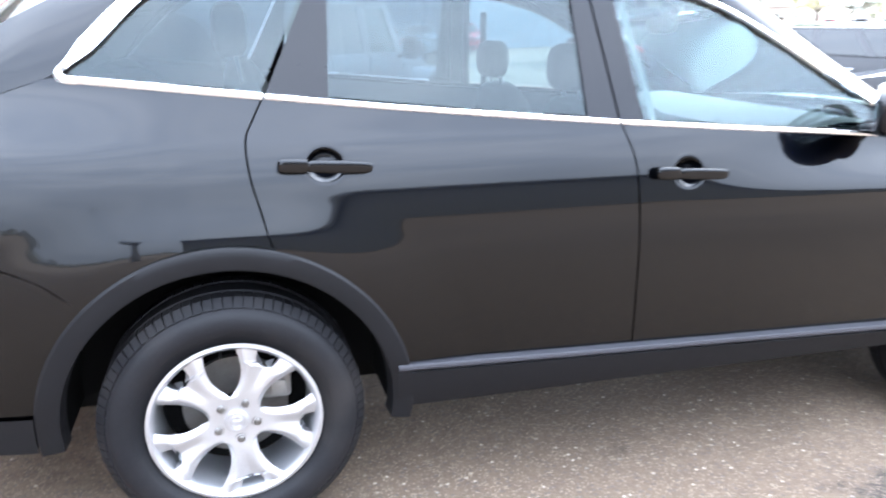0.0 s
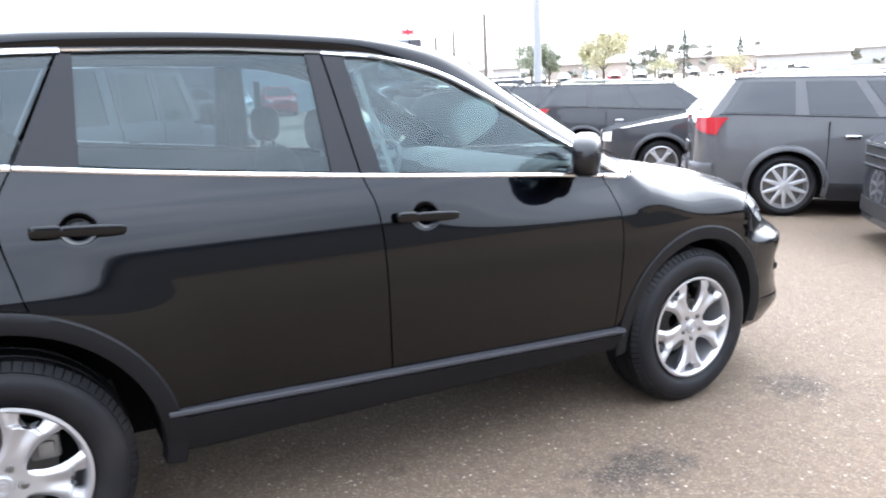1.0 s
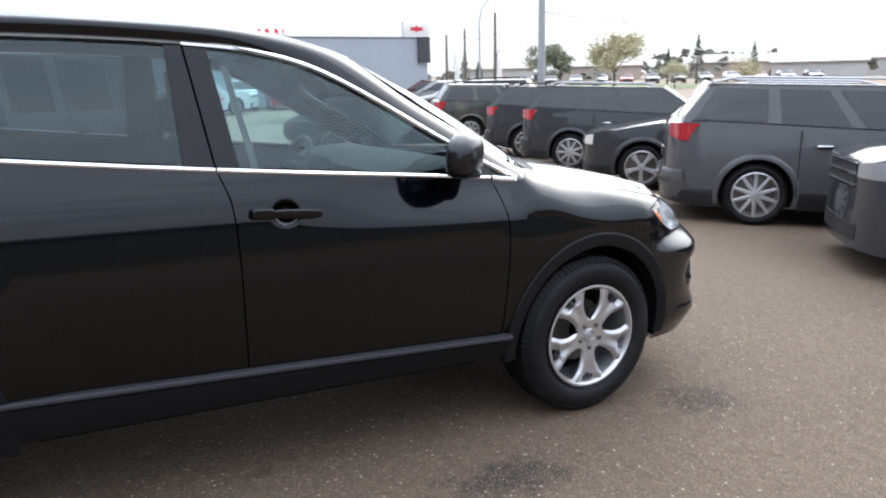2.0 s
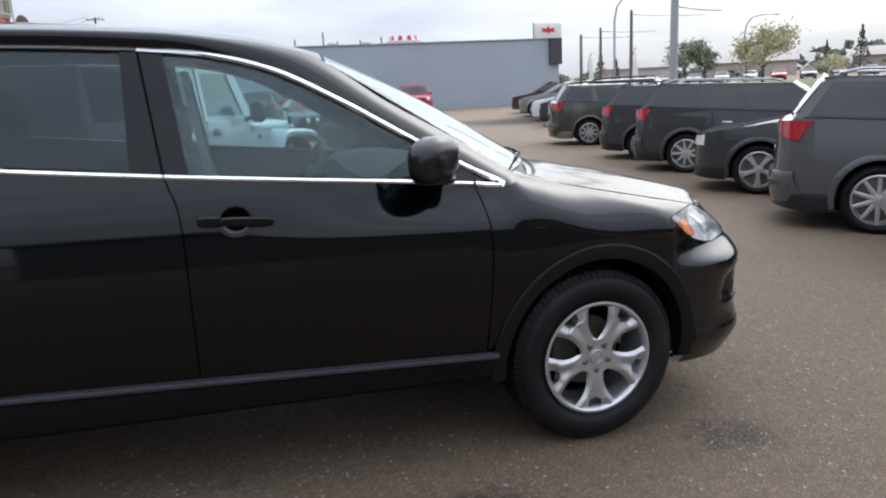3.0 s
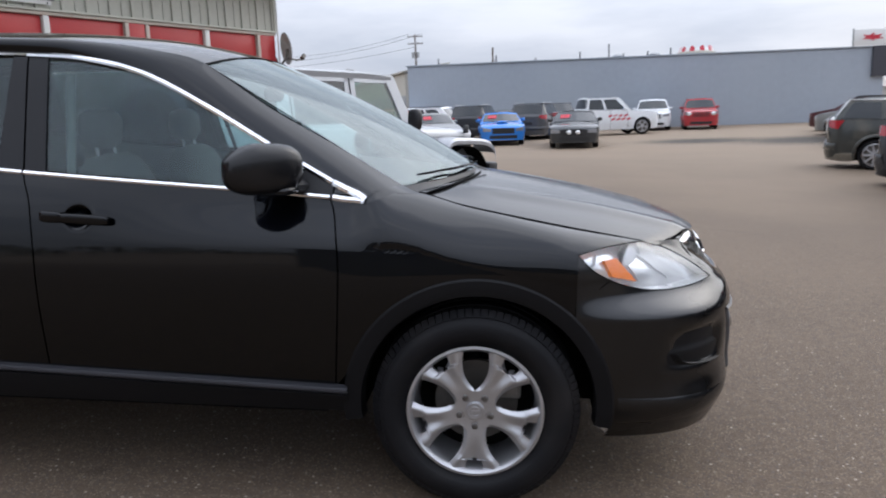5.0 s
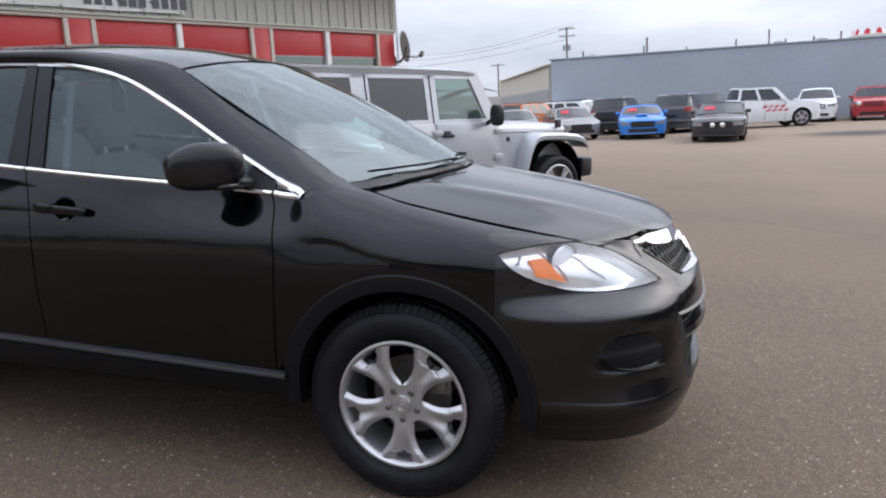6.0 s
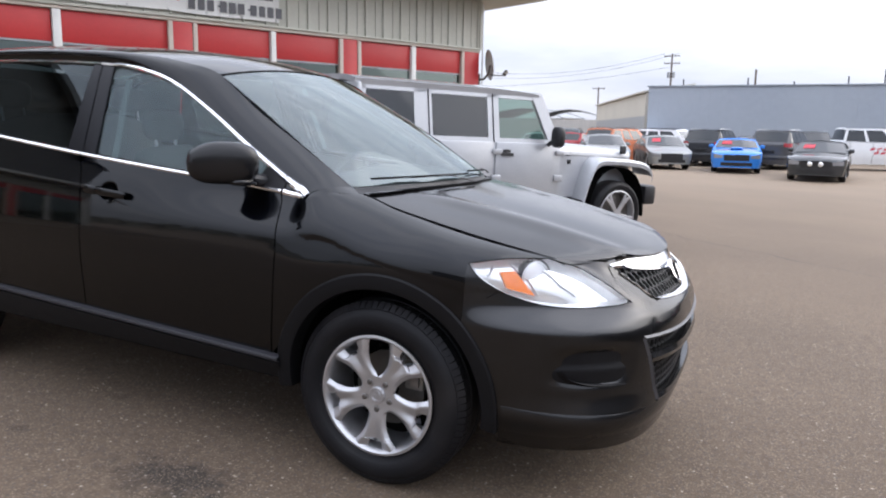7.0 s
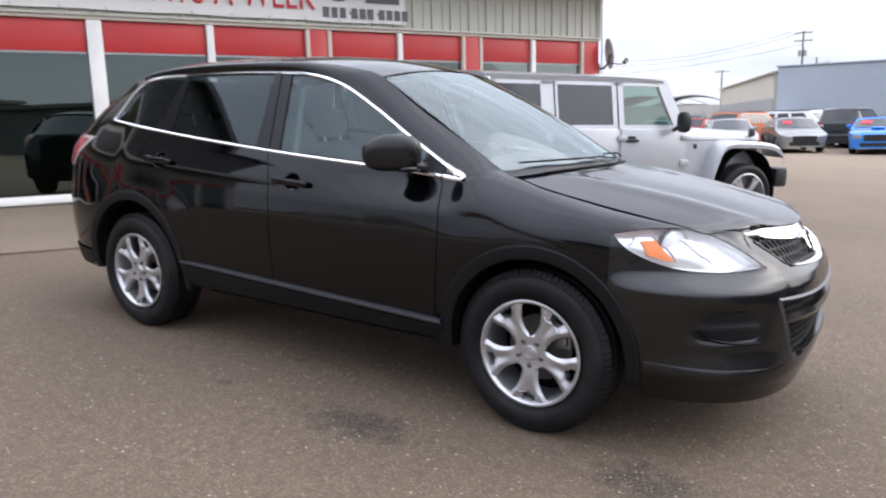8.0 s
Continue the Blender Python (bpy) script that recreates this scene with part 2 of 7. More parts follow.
M_ASPHALT = asphalt()
M_PAINT = glossy(material("black_metallic_paint", (0.0022, 0.0028, 0.0046), 0.34, 1.0, 1.0, 0.1, 30.0), 0.045)
M_PAINT.node_tree.nodes["Principled BSDF"].inputs["Coat IOR"].default_value = 1.42
# dusty copy of the body paint, its colour also raised to brighten the front
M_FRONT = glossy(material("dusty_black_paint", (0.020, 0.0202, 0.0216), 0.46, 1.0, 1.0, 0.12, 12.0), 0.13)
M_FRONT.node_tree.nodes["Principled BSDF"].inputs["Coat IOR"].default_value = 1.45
M_ARCH = material("black_moulded_plastic", (0.006, 0.006, 0.007), 0.5, 0, 0, 0.15, 20, 0.1, 300)
M_BELT = material("belt_webbing", (0.15, 0.155, 0.152), 0.8)
M_SEAM = material("gap_black", (0.004, 0.004, 0.004), 0.9)
M_SEAM.node_tree.nodes["Principled BSDF"].inputs["Specular IOR Level"].default_value = 0.1
M_PLASTIC = material("black_textured_plastic", (0.014, 0.014, 0.016), 0.45, 0, 0, 0.15, 20, 0.15, 300)
M_TRIM = material("satin_grey_trim", (0.032, 0.032, 0.038), 0.42, 0.15, 0, 0.06, 20)
M_INTAKE = material("satin_intake_trim", (0.085, 0.085, 0.092), 0.4, 0.2, 0, 0.06, 20)
M_CHROME = material("chrome", (0.86, 0.86, 0.88), 0.07, 1.0, 0, 0.03, 8)
M_ALLOY = material("silver_alloy", (0.50, 0.50, 0.515), 0.34, 0.80, 0.3, 0.05, 14)
M_SATIN = material("satin_black_cap", (0.006, 0.006, 0.007), 0.22, 0, 0, 0.1, 20)
M_RUBBER = material("tyre_rubber", (0.008, 0.008, 0.0095), 0.55, 0, 0, 0.25, 9, 0.2, 120, dirt=((0.035, 0.03, 0.026), 0.3))
for _m, _v in ((M_ARCH, 0.22), (M_RUBBER, 0.22)):
    _m.node_tree.nodes["Principled BSDF"].inputs["Specular IOR Level"].default_value = _v
M_IRON = material("brake_iron", (0.13, 0.12, 0.11), 0.5, 0.8, 0, 0.3, 20)
M_CALIPER = material("caliper_metal", (0.24, 0.22, 0.20), 0.5, 0.5, 0, 0.3, 20)
M_GLASS = pane("clear_car_glass", (0.60, 0.77, 0.78), 1.62, gloss=(0.84, 0.97, 1.0))
M_PRIVACY = pane("privacy_glass", (0.17, 0.21, 0.23), 1.52, gloss=(0.86, 0.97, 1.0))
M_WSHIELD = pane("windscreen_glass", (0.62, 0.76, 0.74), 2.05, gloss=(0.92, 1.0, 1.0))
M_DARKGLASS = material("dark_car_window", (0.012, 0.015, 0.018), 0.04, 0, 0.5, 0.1, 3)
M_LENS = pane("clear_lens", (0.97, 0.975, 0.98), 1.42)
M_REFLECTOR = material("lamp_reflector", (0.90, 0.905, 0.91), 0.14, 0.62, 0.4, 0.04, 10)
M_AMBER = material("amber_reflector", (0.85, 0.22, 0.03), 0.25, 0, 0.6, 0.1, 40)
M_TAIL = material("red_lamp", (0.34, 0.012, 0.02), 0.12, 0, 1.0, 0.1, 30)
M_CLOTH = material("charcoal_seat", (0.10, 0.102, 0.105), 0.8, 0, 0, 0.2, 15, 0.2, 200)
M_DASH = material("dark_dash", (0.06, 0.062, 0.066), 0.6, 0, 0, 0.15, 15, 0.1, 250)
M_LAMPGLASS = material("projector_glass", (0.80, 0.82, 0.85), 0.05, 0.2, 1.0, 0.05, 10)
M_GLOSSBLACK = material("gloss_black_pillar", (0.006, 0.006, 0.008), 0.16, 0, 0, 0.1, 10)
M_GLOSSBLACK.node_tree.nodes["Principled BSDF"].inputs["Specular IOR Level"].default_value = 0.3
M_MIRROR = material("mirror_glass", (0.42, 0.44, 0.46), 0.02, 1.0, 0, 0.02, 5)
M_LINING = material("grey_roof_lining", (0.28, 0.28, 0.27), 0.85, 0, 0, 0.08, 10)
M_MESH = material("grille_black", (0.014, 0.014, 0.015), 0.5)
M_SIDING = material("pale_metal_siding", (0.47, 0.47, 0.41), 0.5, 0, 0, 0.07, 1.2, dirt=((0.30, 0.29, 0.25), 0.3), spread=0.03)
M_RED = material("red_panel", (0.46, 0.035, 0.035), 0.42, 0, 0, 0.07, 2.0, dirt=((0.34, 0.05, 0.05), 0.3))
M_WHITE = material("white_metal_frame", (0.72, 0.72, 0.70), 0.45, 0, 0, 0.06, 3.0, dirt=((0.45, 0.43, 0.40), 0.3))
M_BUFF = material("buff_metal_frame", (0.48, 0.42, 0.36), 0.45, 0, 0, 0.06, 3.0)
M_CONCRETE = material("concrete", (0.34, 0.31, 0.27), 0.85, 0, 0, 0.15, 2.5, 0.35, 80, dirt=((0.2, 0.18, 0.16), 0.5))
M_APRON = material("worn_tan_concrete", (0.150, 0.118, 0.086), 0.9, 0, 0, 0.18, 1.6, 0.35, 80, dirt=((0.10, 0.08, 0.06), 0.5))
M_SHOPGLASS = pane("shop_glass", (0.22, 0.30, 0.28), 2.1, gloss=(0.82, 0.97, 0.92))
M_ROOM = material("shop_room", (0.13, 0.13, 0.125), 0.8, 0, 0, 0.2, 1.0)
M_BLUEWALL = material("blue_grey_cladding", (0.33, 0.365, 0.415), 0.6, 0, 0, 0.06, 0.25, dirt=((0.37, 0.40, 0.43), 0.4))
M_DARKSIGN = material("dark_sign_box", (0.05, 0.05, 0.06), 0.5)
M_BANNER = material("white_banner", (0.74, 0.74, 0.72), 0.5, 0, 0, 0.04, 2.0)
M_INKRED = material("red_ink", (0.50, 0.03, 0.05), 0.5)
M_INKGREY = material("grey_ink", (0.11, 0.11, 0.12), 0.5)
M_GALV = material("galvanised_steel", (0.34, 0.35, 0.36), 0.5, 0.5, 0, 0.1, 3)
M_WOOD = material("weathered_pole_wood", (0.13, 0.105, 0.085), 0.85, 0, 0, 0.25, 2.5)
M_TANWALL = material("tan_shed_wall", (0.52, 0.49, 0.42), 0.7, 0, 0, 0.1, 0.4)
M_PALEWALL = material("pale_far_wall", (0.45, 0.44, 0.42), 0.7, 0, 0, 0.15, 0.2)
# needles and far scrub are lightened: distance haze is put into their colour
M_CONIFER = material("hazed_conifer_needles", (0.10, 0.115, 0.09), 0.8, 0, 0, 0.3, 1.5)
M_BARK = material("bark", (0.10, 0.085, 0.07), 0.9, 0, 0, 0.3, 6)
M_HILL = material("hazed_far_scrub", (0.21, 0.21, 0.175), 0.9, 0, 0, 0.3, 0.03)
M_GRASS = material("far_grass", (0.12, 0.145, 0.06), 0.9, 0, 0, 0.25, 0.2)
M_STONE = material("loose_stone", (0.31, 0.255, 0.20), 0.85, 0, 0, 0.25, 25)


# ---- geometry helpers ----
def part(name, bm, mat, parent=None, label="", smooth=True):
    """Links a bmesh as one mesh object under a thing or part."""
    me = bpy.data.meshes.new(name)
    bm.normal_update()
    bm.to_mesh(me)
    bm.free()
    me.materials.append(mat)
    if smooth:
        me.polygons.foreach_set("use_smooth", [True] * len(me.polygons))
        me.set_sharp_from_angle(angle=radians(38))
    ob = new(name, me)
    ob.parent = parent
    if label:
        tagged(ob, label)
    return ob


def thing(name, label, category, group="", kind=""):
    return tagged(new(name), label, category, group, kind)


def settle(ob, x, y, az, lift=0.0):
    """Stands a thing on the lot at (x, y), its front towards the bearing az, tilted as the lot is."""
    e = 0.6
    gx = (level(x + e, y) - level(x - e, y)) / (2 * e)
    gy = (level(x, y + e) - level(x, y - e)) / (2 * e)
    up = Vector((-gx, -gy, 1)).normalized()
    f = Vector((math.sin(radians(az)), math.cos(radians(az)), 0))
    f = (f - up * f.dot(up)).normalized()
    s = up.cross(f)
    ob.matrix_world = Matrix(((f.x, s.x, up.x, x), (f.y, s.y, up.y, y), (f.z, s.z, up.z, level(x, y) + lift), (0, 0, 0, 1)))
    return ob


def box(bm, x0, y0, z0, x1, y1, z1, bevel=0.0):
    vs = bmesh.ops.create_cube(bm, size=1.0)["verts"]
    bmesh.ops.scale(bm, vec=(abs(x1 - x0), abs(y1 - y0), abs(z1 - z0)), verts=vs)
    bmesh.ops.translate(bm, vec=((x0 + x1) / 2, (y0 + y1) / 2, (z0 + z1) / 2), verts=vs)
    if bevel:
        es = {e for v in vs for e in v.link_edges}
        bmesh.ops.bevel(bm, geom=list(es), offset=bevel, segments=2, affect="EDGES", profile=0.5)
    return bm


def cube(x0, y0, z0, x1, y1, z1, bevel=0.0):
    return box(bmesh.new(), x0, y0, z0, x1, y1, z1, bevel)


def spline(pts, n):
    """Catmull-Rom through points, n samples evenly along it."""
    p = np.array(pts, float)
    if len(p) == 2:
        return p[0] + (p[1] - p[0]) * np.linspace(0, 1, n)[:, None]
    q = np.vstack([2 * p[0] - p[1], p, 2 * p[-1] - p[-2]])
    t = np.linspace(0, 1, 24, endpoint=False)[:, None]
    rows = [0.5 * (2 * b + (c - a) * t + (2 * a - 5 * b + 4 * c - d) * t ** 2 + (3 * b - a - 3 * c + d) * t ** 3) for a, b, c, d in zip(q[:-3], q[1:-2], q[2:-1], q[3:])]
    f = np.vstack(rows + [p[-1:]])
    s = np.concatenate([[0], np.cumsum(np.linalg.norm(np.diff(f, axis=0), axis=1))])
    u = np.linspace(0, s[-1], n)
    return np.stack([np.interp(u, s, f[:, k]) for k in range(p.shape[1])], 1)


def curve1(pts):
    """A smooth function of one number through (x, y) pairs."""
    p = np.array(pts, float)
    f = spline(p, 400)
    o = np.argsort(f[:, 0])
    xs, ys = f[o, 0], f[o, 1]
    return lambda v: np.interp(v, xs, ys)


def coons(bottom, top, left, right, nu, nv):
    """A patch between four boundary curves (2D or 3D): bottom and top run along u, left and right along v."""
    b, t, l, r = (np.asarray(c, float) if len(c) == k else spline(c, k) for c, k in ((bottom, nu), (top, nu), (left, nv), (right, nv)))
    u, v = np.linspace(0, 1, nu)[:, None, None], np.linspace(0, 1, nv)[None, :, None]
    c00, c10, c01, c11 = b[0], b[-1], t[0], t[-1]
    return (1 - v) * b[:, None] + v * t[:, None] + (1 - u) * l[None] + u * r[None] - ((1 - u) * (1 - v) * c00 + u * (1 - v) * c10 + (1 - u) * v * c01 + u * v * c11)


def fine_coons(bottom, top, left, right, nu, V):
    """As coons, with the rows at the shares V of the height; left and right are given at those rows."""
    b, t = spline(bottom, nu), spline(top, nu)
    u, v = np.linspace(0, 1, nu)[:, None, None], np.asarray(V)[None, :, None]
    l, r = np.asarray(left), np.asarray(right)
    return (1 - v) * b[:, None] + v * t[:, None] + (1 - u) * l[None] + u * r[None] - ((1 - u) * (1 - v) * b[0] + u * (1 - v) * b[-1] + (1 - u) * v * t[0] + u * v * t[-1])


def along(pts, V):
    """Points at the shares V of the length of a polyline."""
    p = np.asarray(pts, float)
    s = np.concatenate([[0], np.cumsum(np.linalg.norm(np.diff(p, axis=0), axis=1))])
    return np.stack([np.interp(np.asarray(V) * s[-1], s, p[:, k]) for k in range(p.shape[1])], 1)


def sheet(P, lip=0.0, flip=False, bm=None, keep=None):
    """A mesh over a grid of points P[u, v]; lip: depth of the returned edge; keep(u, v): which cells to build."""
    bm = bm or bmesh.new()
    nu, nv = P.shape[:2]
    V = [[bm.verts.new(P[i, j]) for j in range(nv)] for i in range(nu)]
    for i in range(nu - 1):
        for j in range(nv - 1):
            if keep is None or keep(i, j):
                q = [V[i][j], V[i + 1][j], V[i + 1][j + 1], V[i][j + 1]]
                bm.faces.new(q[::-1] if flip else q)
    if lip:
        du, dv = np.gradient(P, axis=0), np.gradient(P, axis=1)
        N = np.cross(du, dv)
        N /= np.linalg.norm(N, axis=2, keepdims=True) + 1e-9
        if flip:
            N = -N
        ring = [(i, 0) for i in range(nu)] + [(nu - 1, j) for j in range(1, nv)] + [(i, nv - 1) for i in range(nu - 2, -1, -1)] + [(0, j) for j in range(nv - 2, 0, -1)]
        low = [bm.verts.new(P[i, j] - N[i, j] * lip) for i, j in ring]
        k = len(ring)
        for a in range(k):
            b = (a + 1) % k
            (i, j), (p, q) = ring[a], ring[b]
            f = [V[i][j], low[a], low[b], V[p][q]]
            bm.faces.new(f[::-1] if flip else f)
    if keep is not None:
        bmesh.ops.delete(bm, geom=[v for v in bm.verts if not v.link_faces], context="VERTS")
    return bm


def lathe(profile, n=48, bm=None):
    """A turned shape about the y axis from (radius, y) pairs."""
    bm = bm or bmesh.new()
    rings = []
    for k in range(n):
        a = 2 * math.pi * k / n
        rings.append([bm.verts.new((r * math.cos(a), y, r * math.sin(a))) for r, y in profile])
    for k in range(n):
        p, q = rings[k], rings[(k + 1) % n]
        for j in range(len(profile) - 1):
            bm.faces.new((p[j], p[j + 1], q[j + 1], q[j]))
    return bm


def tube(points, radius, sides=8, bm=None, taper=None, flat=1.0):
    """A rod along points; radius may taper; capped."""
    bm = bm or bmesh.new()
    pts = [Vector(p) for p in points]
    last, first = None, None
    ref = None
    for i, p in enumerate(pts):
        d = (pts[min(i + 1, len(pts) - 1)] - pts[max(i - 1, 0)]).normalized()
        if ref is None:
            ref = Vector((0, 0, 1)) if abs(d.z) < 0.9 else Vector((1, 0, 0))
        s = d.cross(ref).normalized()
        ref = s.cross(d).normalized()
        r = radius if taper is None else radius + (taper - radius) * i / (len(pts) - 1)
        ring = [bm.verts.new(p + (s * math.cos(2 * math.pi * k / sides) * r + ref * math.sin(2 * math.pi * k / sides) * r * flat)) for k in range(sides)]
        if last:
            for k in range(sides):
                bm.faces.new((last[k], last[(k + 1) % sides], ring[(k + 1) % sides], ring[k]))
        else:
            first = ring
        last = ring
    bm.faces.new(first[::-1])
    bm.faces.new(last)
    bmesh.ops.recalc_face_normals(bm, faces=bm.faces[:])
    return bm


def blob(cx, cy, cz, rx, ry, rz, power=2.6, n=20, bm=None):
    """A rounded box-like solid (superellipsoid)."""
    bm = bm or bmesh.new()
    rows = []
    sg = lambda v: math.copysign(abs(v) ** (2 / power), v)
    for i in range(n // 2 + 1):
        ph = -math.pi / 2 + math.pi * i / (n // 2)
        rows.append([bm.verts.new((cx + rx * sg(math.cos(ph)) * sg(math.cos(2 * math.pi * k / n)), cy + ry * sg(math.cos(ph)) * sg(math.sin(2 * math.pi * k / n)), cz + rz * sg(math.sin(ph)))) for k in range(n)])
    for a, b in zip(rows[:-1], rows[1:]):
        for k in range(n):
            bm.faces.new((a[k], a[(k + 1) % n], b[(k + 1) % n], b[k]))
    bmesh.ops.remove_doubles(bm, verts=bm.verts[:], dist=1e-5)
    bmesh.ops.recalc_face_normals(bm, faces=bm.faces[:])
    return bm


def mirrored(P):
    return P * np.array([1.0, -1.0, 1.0])


# ---- ground ----
def ground_lines(k, n, span):
    t = np.linspace(-1, 1, n)
    return np.sinh(t * k) / math.sinh(k) * span


gx, gy = ground_lines(7.2, 150, 3000.0) + 3.0, ground_lines(7.2, 150, 3000.0) + 4.0
bm = bmesh.new()
GV = [[bm.verts.new((x, y, level(x, y))) for y in gy] for x in gx]
for i in range(149):
    for j in range(149):
        bm.faces.new((GV[i][j], GV[i + 1][j], GV[i + 1][j + 1], GV[i][j + 1]))
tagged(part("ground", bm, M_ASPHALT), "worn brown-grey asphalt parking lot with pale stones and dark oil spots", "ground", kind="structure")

# ---- wheels ----
def smooth01(v):
    v = min(max(v, 0.0), 1.0)
    return v * v * (3 - 2 * v)


def alloy_wheel(parent, x, y, side, radius=0.380, width=0.245, rim_r=0.246, turn=0.0, near=True):
    """A road wheel with its axis along y; side -1 faces -y. Five forked arms, lug nuts, cap, disc and caliper."""
    w = new("wheel")
    w.parent = parent
    w.matrix_local = pose(x, y, radius - 0.010, 0, 0, 0 if side < 0 else 180)
    hw = width / 2
    prof = [(rim_r - 0.01, -hw + 0.03), (rim_r + 0.004, -hw + 0.012), (rim_r + 0.02, -hw + 0.002), (rim_r + 0.030, -hw - 0.006), (rim_r + 0.033, -hw - 0.009), (rim_r + 0.055, -hw - 0.013), (rim_r + 0.078, -hw - 0.013), (radius - 0.036, -hw - 0.004), (radius - 0.028, -hw + 0.009), (radius - 0.017, -hw + 0.022), (radius - 0.011, -hw + 0.036)]
    prof = prof + [(radius - 0.004, -0.047), (radius - 0.011, -0.046), (radius - 0.011, -0.038), (radius - 0.002, -0.034), (radius - 0.002, 0.034), (radius - 0.011, 0.038), (radius - 0.011, 0.046), (radius - 0.004, 0.047)] + [(r, -y0) for r, y0 in prof[::-1]]
    part("tyre", lathe(prof, 72), M_RUBBER, w, "black rubber tyre with block tread")
    bm = bmesh.new()
    n = 84 if near else 0
    for k in range(n):
        a = 2 * math.pi * k / n
        for s in (-1, 1):
            c = []
            for da, r, yy in ((-0.0325, radius - 0.026, 0.004), (0.0325, radius - 0.026, 0.004), (0.0325, radius - 0.002, 0.03), (-0.0325, radius - 0.002, 0.03), (-0.0325, radius - 0.001, 0.075), (0.0325, radius - 0.001, 0.075)):
                aa = a + da * (0.96 + 0.05 * (k % 3) / 2)
                c.append(bm.verts.new((r * math.cos(aa), s * (hw - yy), r * math.sin(aa))))
            back = [bm.verts.new((v.co.x * 0.975, v.co.y * 0.97, v.co.z * 0.975)) for v in c]
            for q in ((0, 1, 2, 3), (3, 2, 5, 4)):
                bm.faces.new([c[i] for i in q])
            for p, q in ((0, 1), (1, 2), (2, 5), (5, 4), (4, 3), (3, 0)):
                bm.faces.new((c[p], c[q], back[q], back[p]))
    bmesh.ops.recalc_face_normals(bm, faces=bm.faces[:])
    if near:
        tagged(part("tread", bm, M_RUBBER, w), kind="stuff")
    # barrel and lip
    f = -hw + 0.012
    bm = lathe([(rim_r, f - 0.004), (rim_r + 0.002, f - 0.012), (rim_r - 0.008, f - 0.014), (rim_r - 0.018, f - 0.004), (rim_r - 0.024, f + 0.02), (rim_r - 0.03, f + 0.07), (rim_r - 0.03, f + 0.17), (rim_r, f + 0.2)], 72)
    rim = part("rim", bm, M_ALLOY, w, "bright silver five-arm alloy rim")
    half = curve1([(0.03, 36), (0.075, 35.9), (0.082, 32.0), (0.092, 27.0), (0.108, 22.4), (0.130, 19.6), (0.152, 19.0), (0.175, 19.9), (0.20, 21.7), (0.22, 23.4), (0.24, 25.0)])
    gap = curve1([(0.0, 0.0), (0.184, 0.0), (0.187, 3.0), (0.192, 5.4), (0.200, 7.4), (0.212, 8.4), (0.24, 8.6)])
    dish = curve1([(0.0, 0.016), (0.05, 0.014), (0.09, 0.010), (0.15, 0.004), (0.2, 0.0), (0.24, 0.002)])
    k = rim_r / 0.252
    rs = np.concatenate([np.linspace(0.028, 0.068, 5), np.linspace(0.072, 0.182, 18), np.linspace(0.186, 0.212, 14), np.linspace(0.216, 0.240, 5)])
    ACROSS = (0.0, 0.12, 0.25, 0.4, 0.52, 0.62, 0.72, 0.80, 0.88, 1.0)
    for arm in range(5):
        c = radians(68 + 72 * arm) + turn
        bm = bmesh.new()
        for s in (-1, 1):
            P = np.zeros((len(rs), len(ACROSS), 3))
            for i, r in enumerate(rs):
                g, h = max(float(gap(r)), 0.0), float(half(r))
                for j, v in enumerate(ACROSS):
                    a = c + s * radians(g + (h - g) * v)
                    free = smooth01((35.5 - h) / 9.0)
                    crown = 0.010 - free * 0.012 * smooth01((v - 0.66) / 0.34) - 0.012 * smooth01((r - 0.088) / 0.10) * (1 - smooth01(v / 0.62))
                    P[i, j] = (r * k * math.cos(a), f + float(dish(r)) - crown, r * k * math.sin(a))
            sheet(P, lip=0.036, flip=s < 0, bm=bm)
        bmesh.ops.recalc_face_normals(bm, faces=bm.faces[:])
        part("spoke", bm, M_ALLOY, rim).data.set_sharp_from_angle(angle=radians(40))
    for arm in range(5):
        a = radians(68 + 72 * arm) + turn
        c = Vector((0.060 * math.cos(a), f + 0.007, 0.060 * math.sin(a)))
        bm = lathe([(0.019, 0.012), (0.019, -0.002), (0.016, -0.004), (0.0135, 0.006), (0.0115, 0.006), (0.0115, -0.008), (0.008, -0.012), (0.0005, -0.0125)], 12)
        bmesh.ops.translate(bm, vec=c, verts=bm.verts[:])
        part("lug_nut", bm, M_IRON, rim)
    bm = lathe([(0.034, f + 0.012), (0.034, f - 0.002), (0.031, f - 0.006), (0.024, f - 0.006), (0.022, f - 0.004), (0.0005, f - 0.0035)], 24)
    part("centre_cap", bm, M_ALLOY, rim, "round centre cap with a plain raised emblem")
    if near:
        bm = lathe([(0.019, f - 0.004), (0.019, f - 0.008), (0.016, f - 0.008), (0.016, f - 0.004)], 24)
        for s in (-1, 1):
            box(bm, s * 0.002, f - 0.008, -0.004, s * 0.012, f - 0.004, 0.004)
        part("emblem", bm, M_ALLOY, w)
        bm = lathe([(0.04, 0.0), (0.155, 0.0), (0.155, 0.022), (0.04, 0.022)], 40)
        part("brake_disc", bm, M_IRON, w)
        bm = bmesh.new()
        box(bm, 0.08, -0.035, 0.02, 0.165, 0.04, 0.10, 0.012)
        box(bm, 0.10, -0.05, 0.035, 0.15, -0.03, 0.085, 0.008)
        part("brake_caliper", bm, M_CALIPER, w)
        part("inner_hub", lathe([(0.22, 0.07), (0.05, 0.08), (0.0005, 0.08)], 32), M_SEAM, w)
        va = radians(68 + 36) + turn
        bm = tube([(0.205 * math.cos(va), f + 0.006, 0.205 * math.sin(va)), (0.214 * math.cos(va), f + 0.04, 0.214 * math.sin(va))], 0.0045, 6)
        part("valve", bm, M_SEAM, w)
    else:
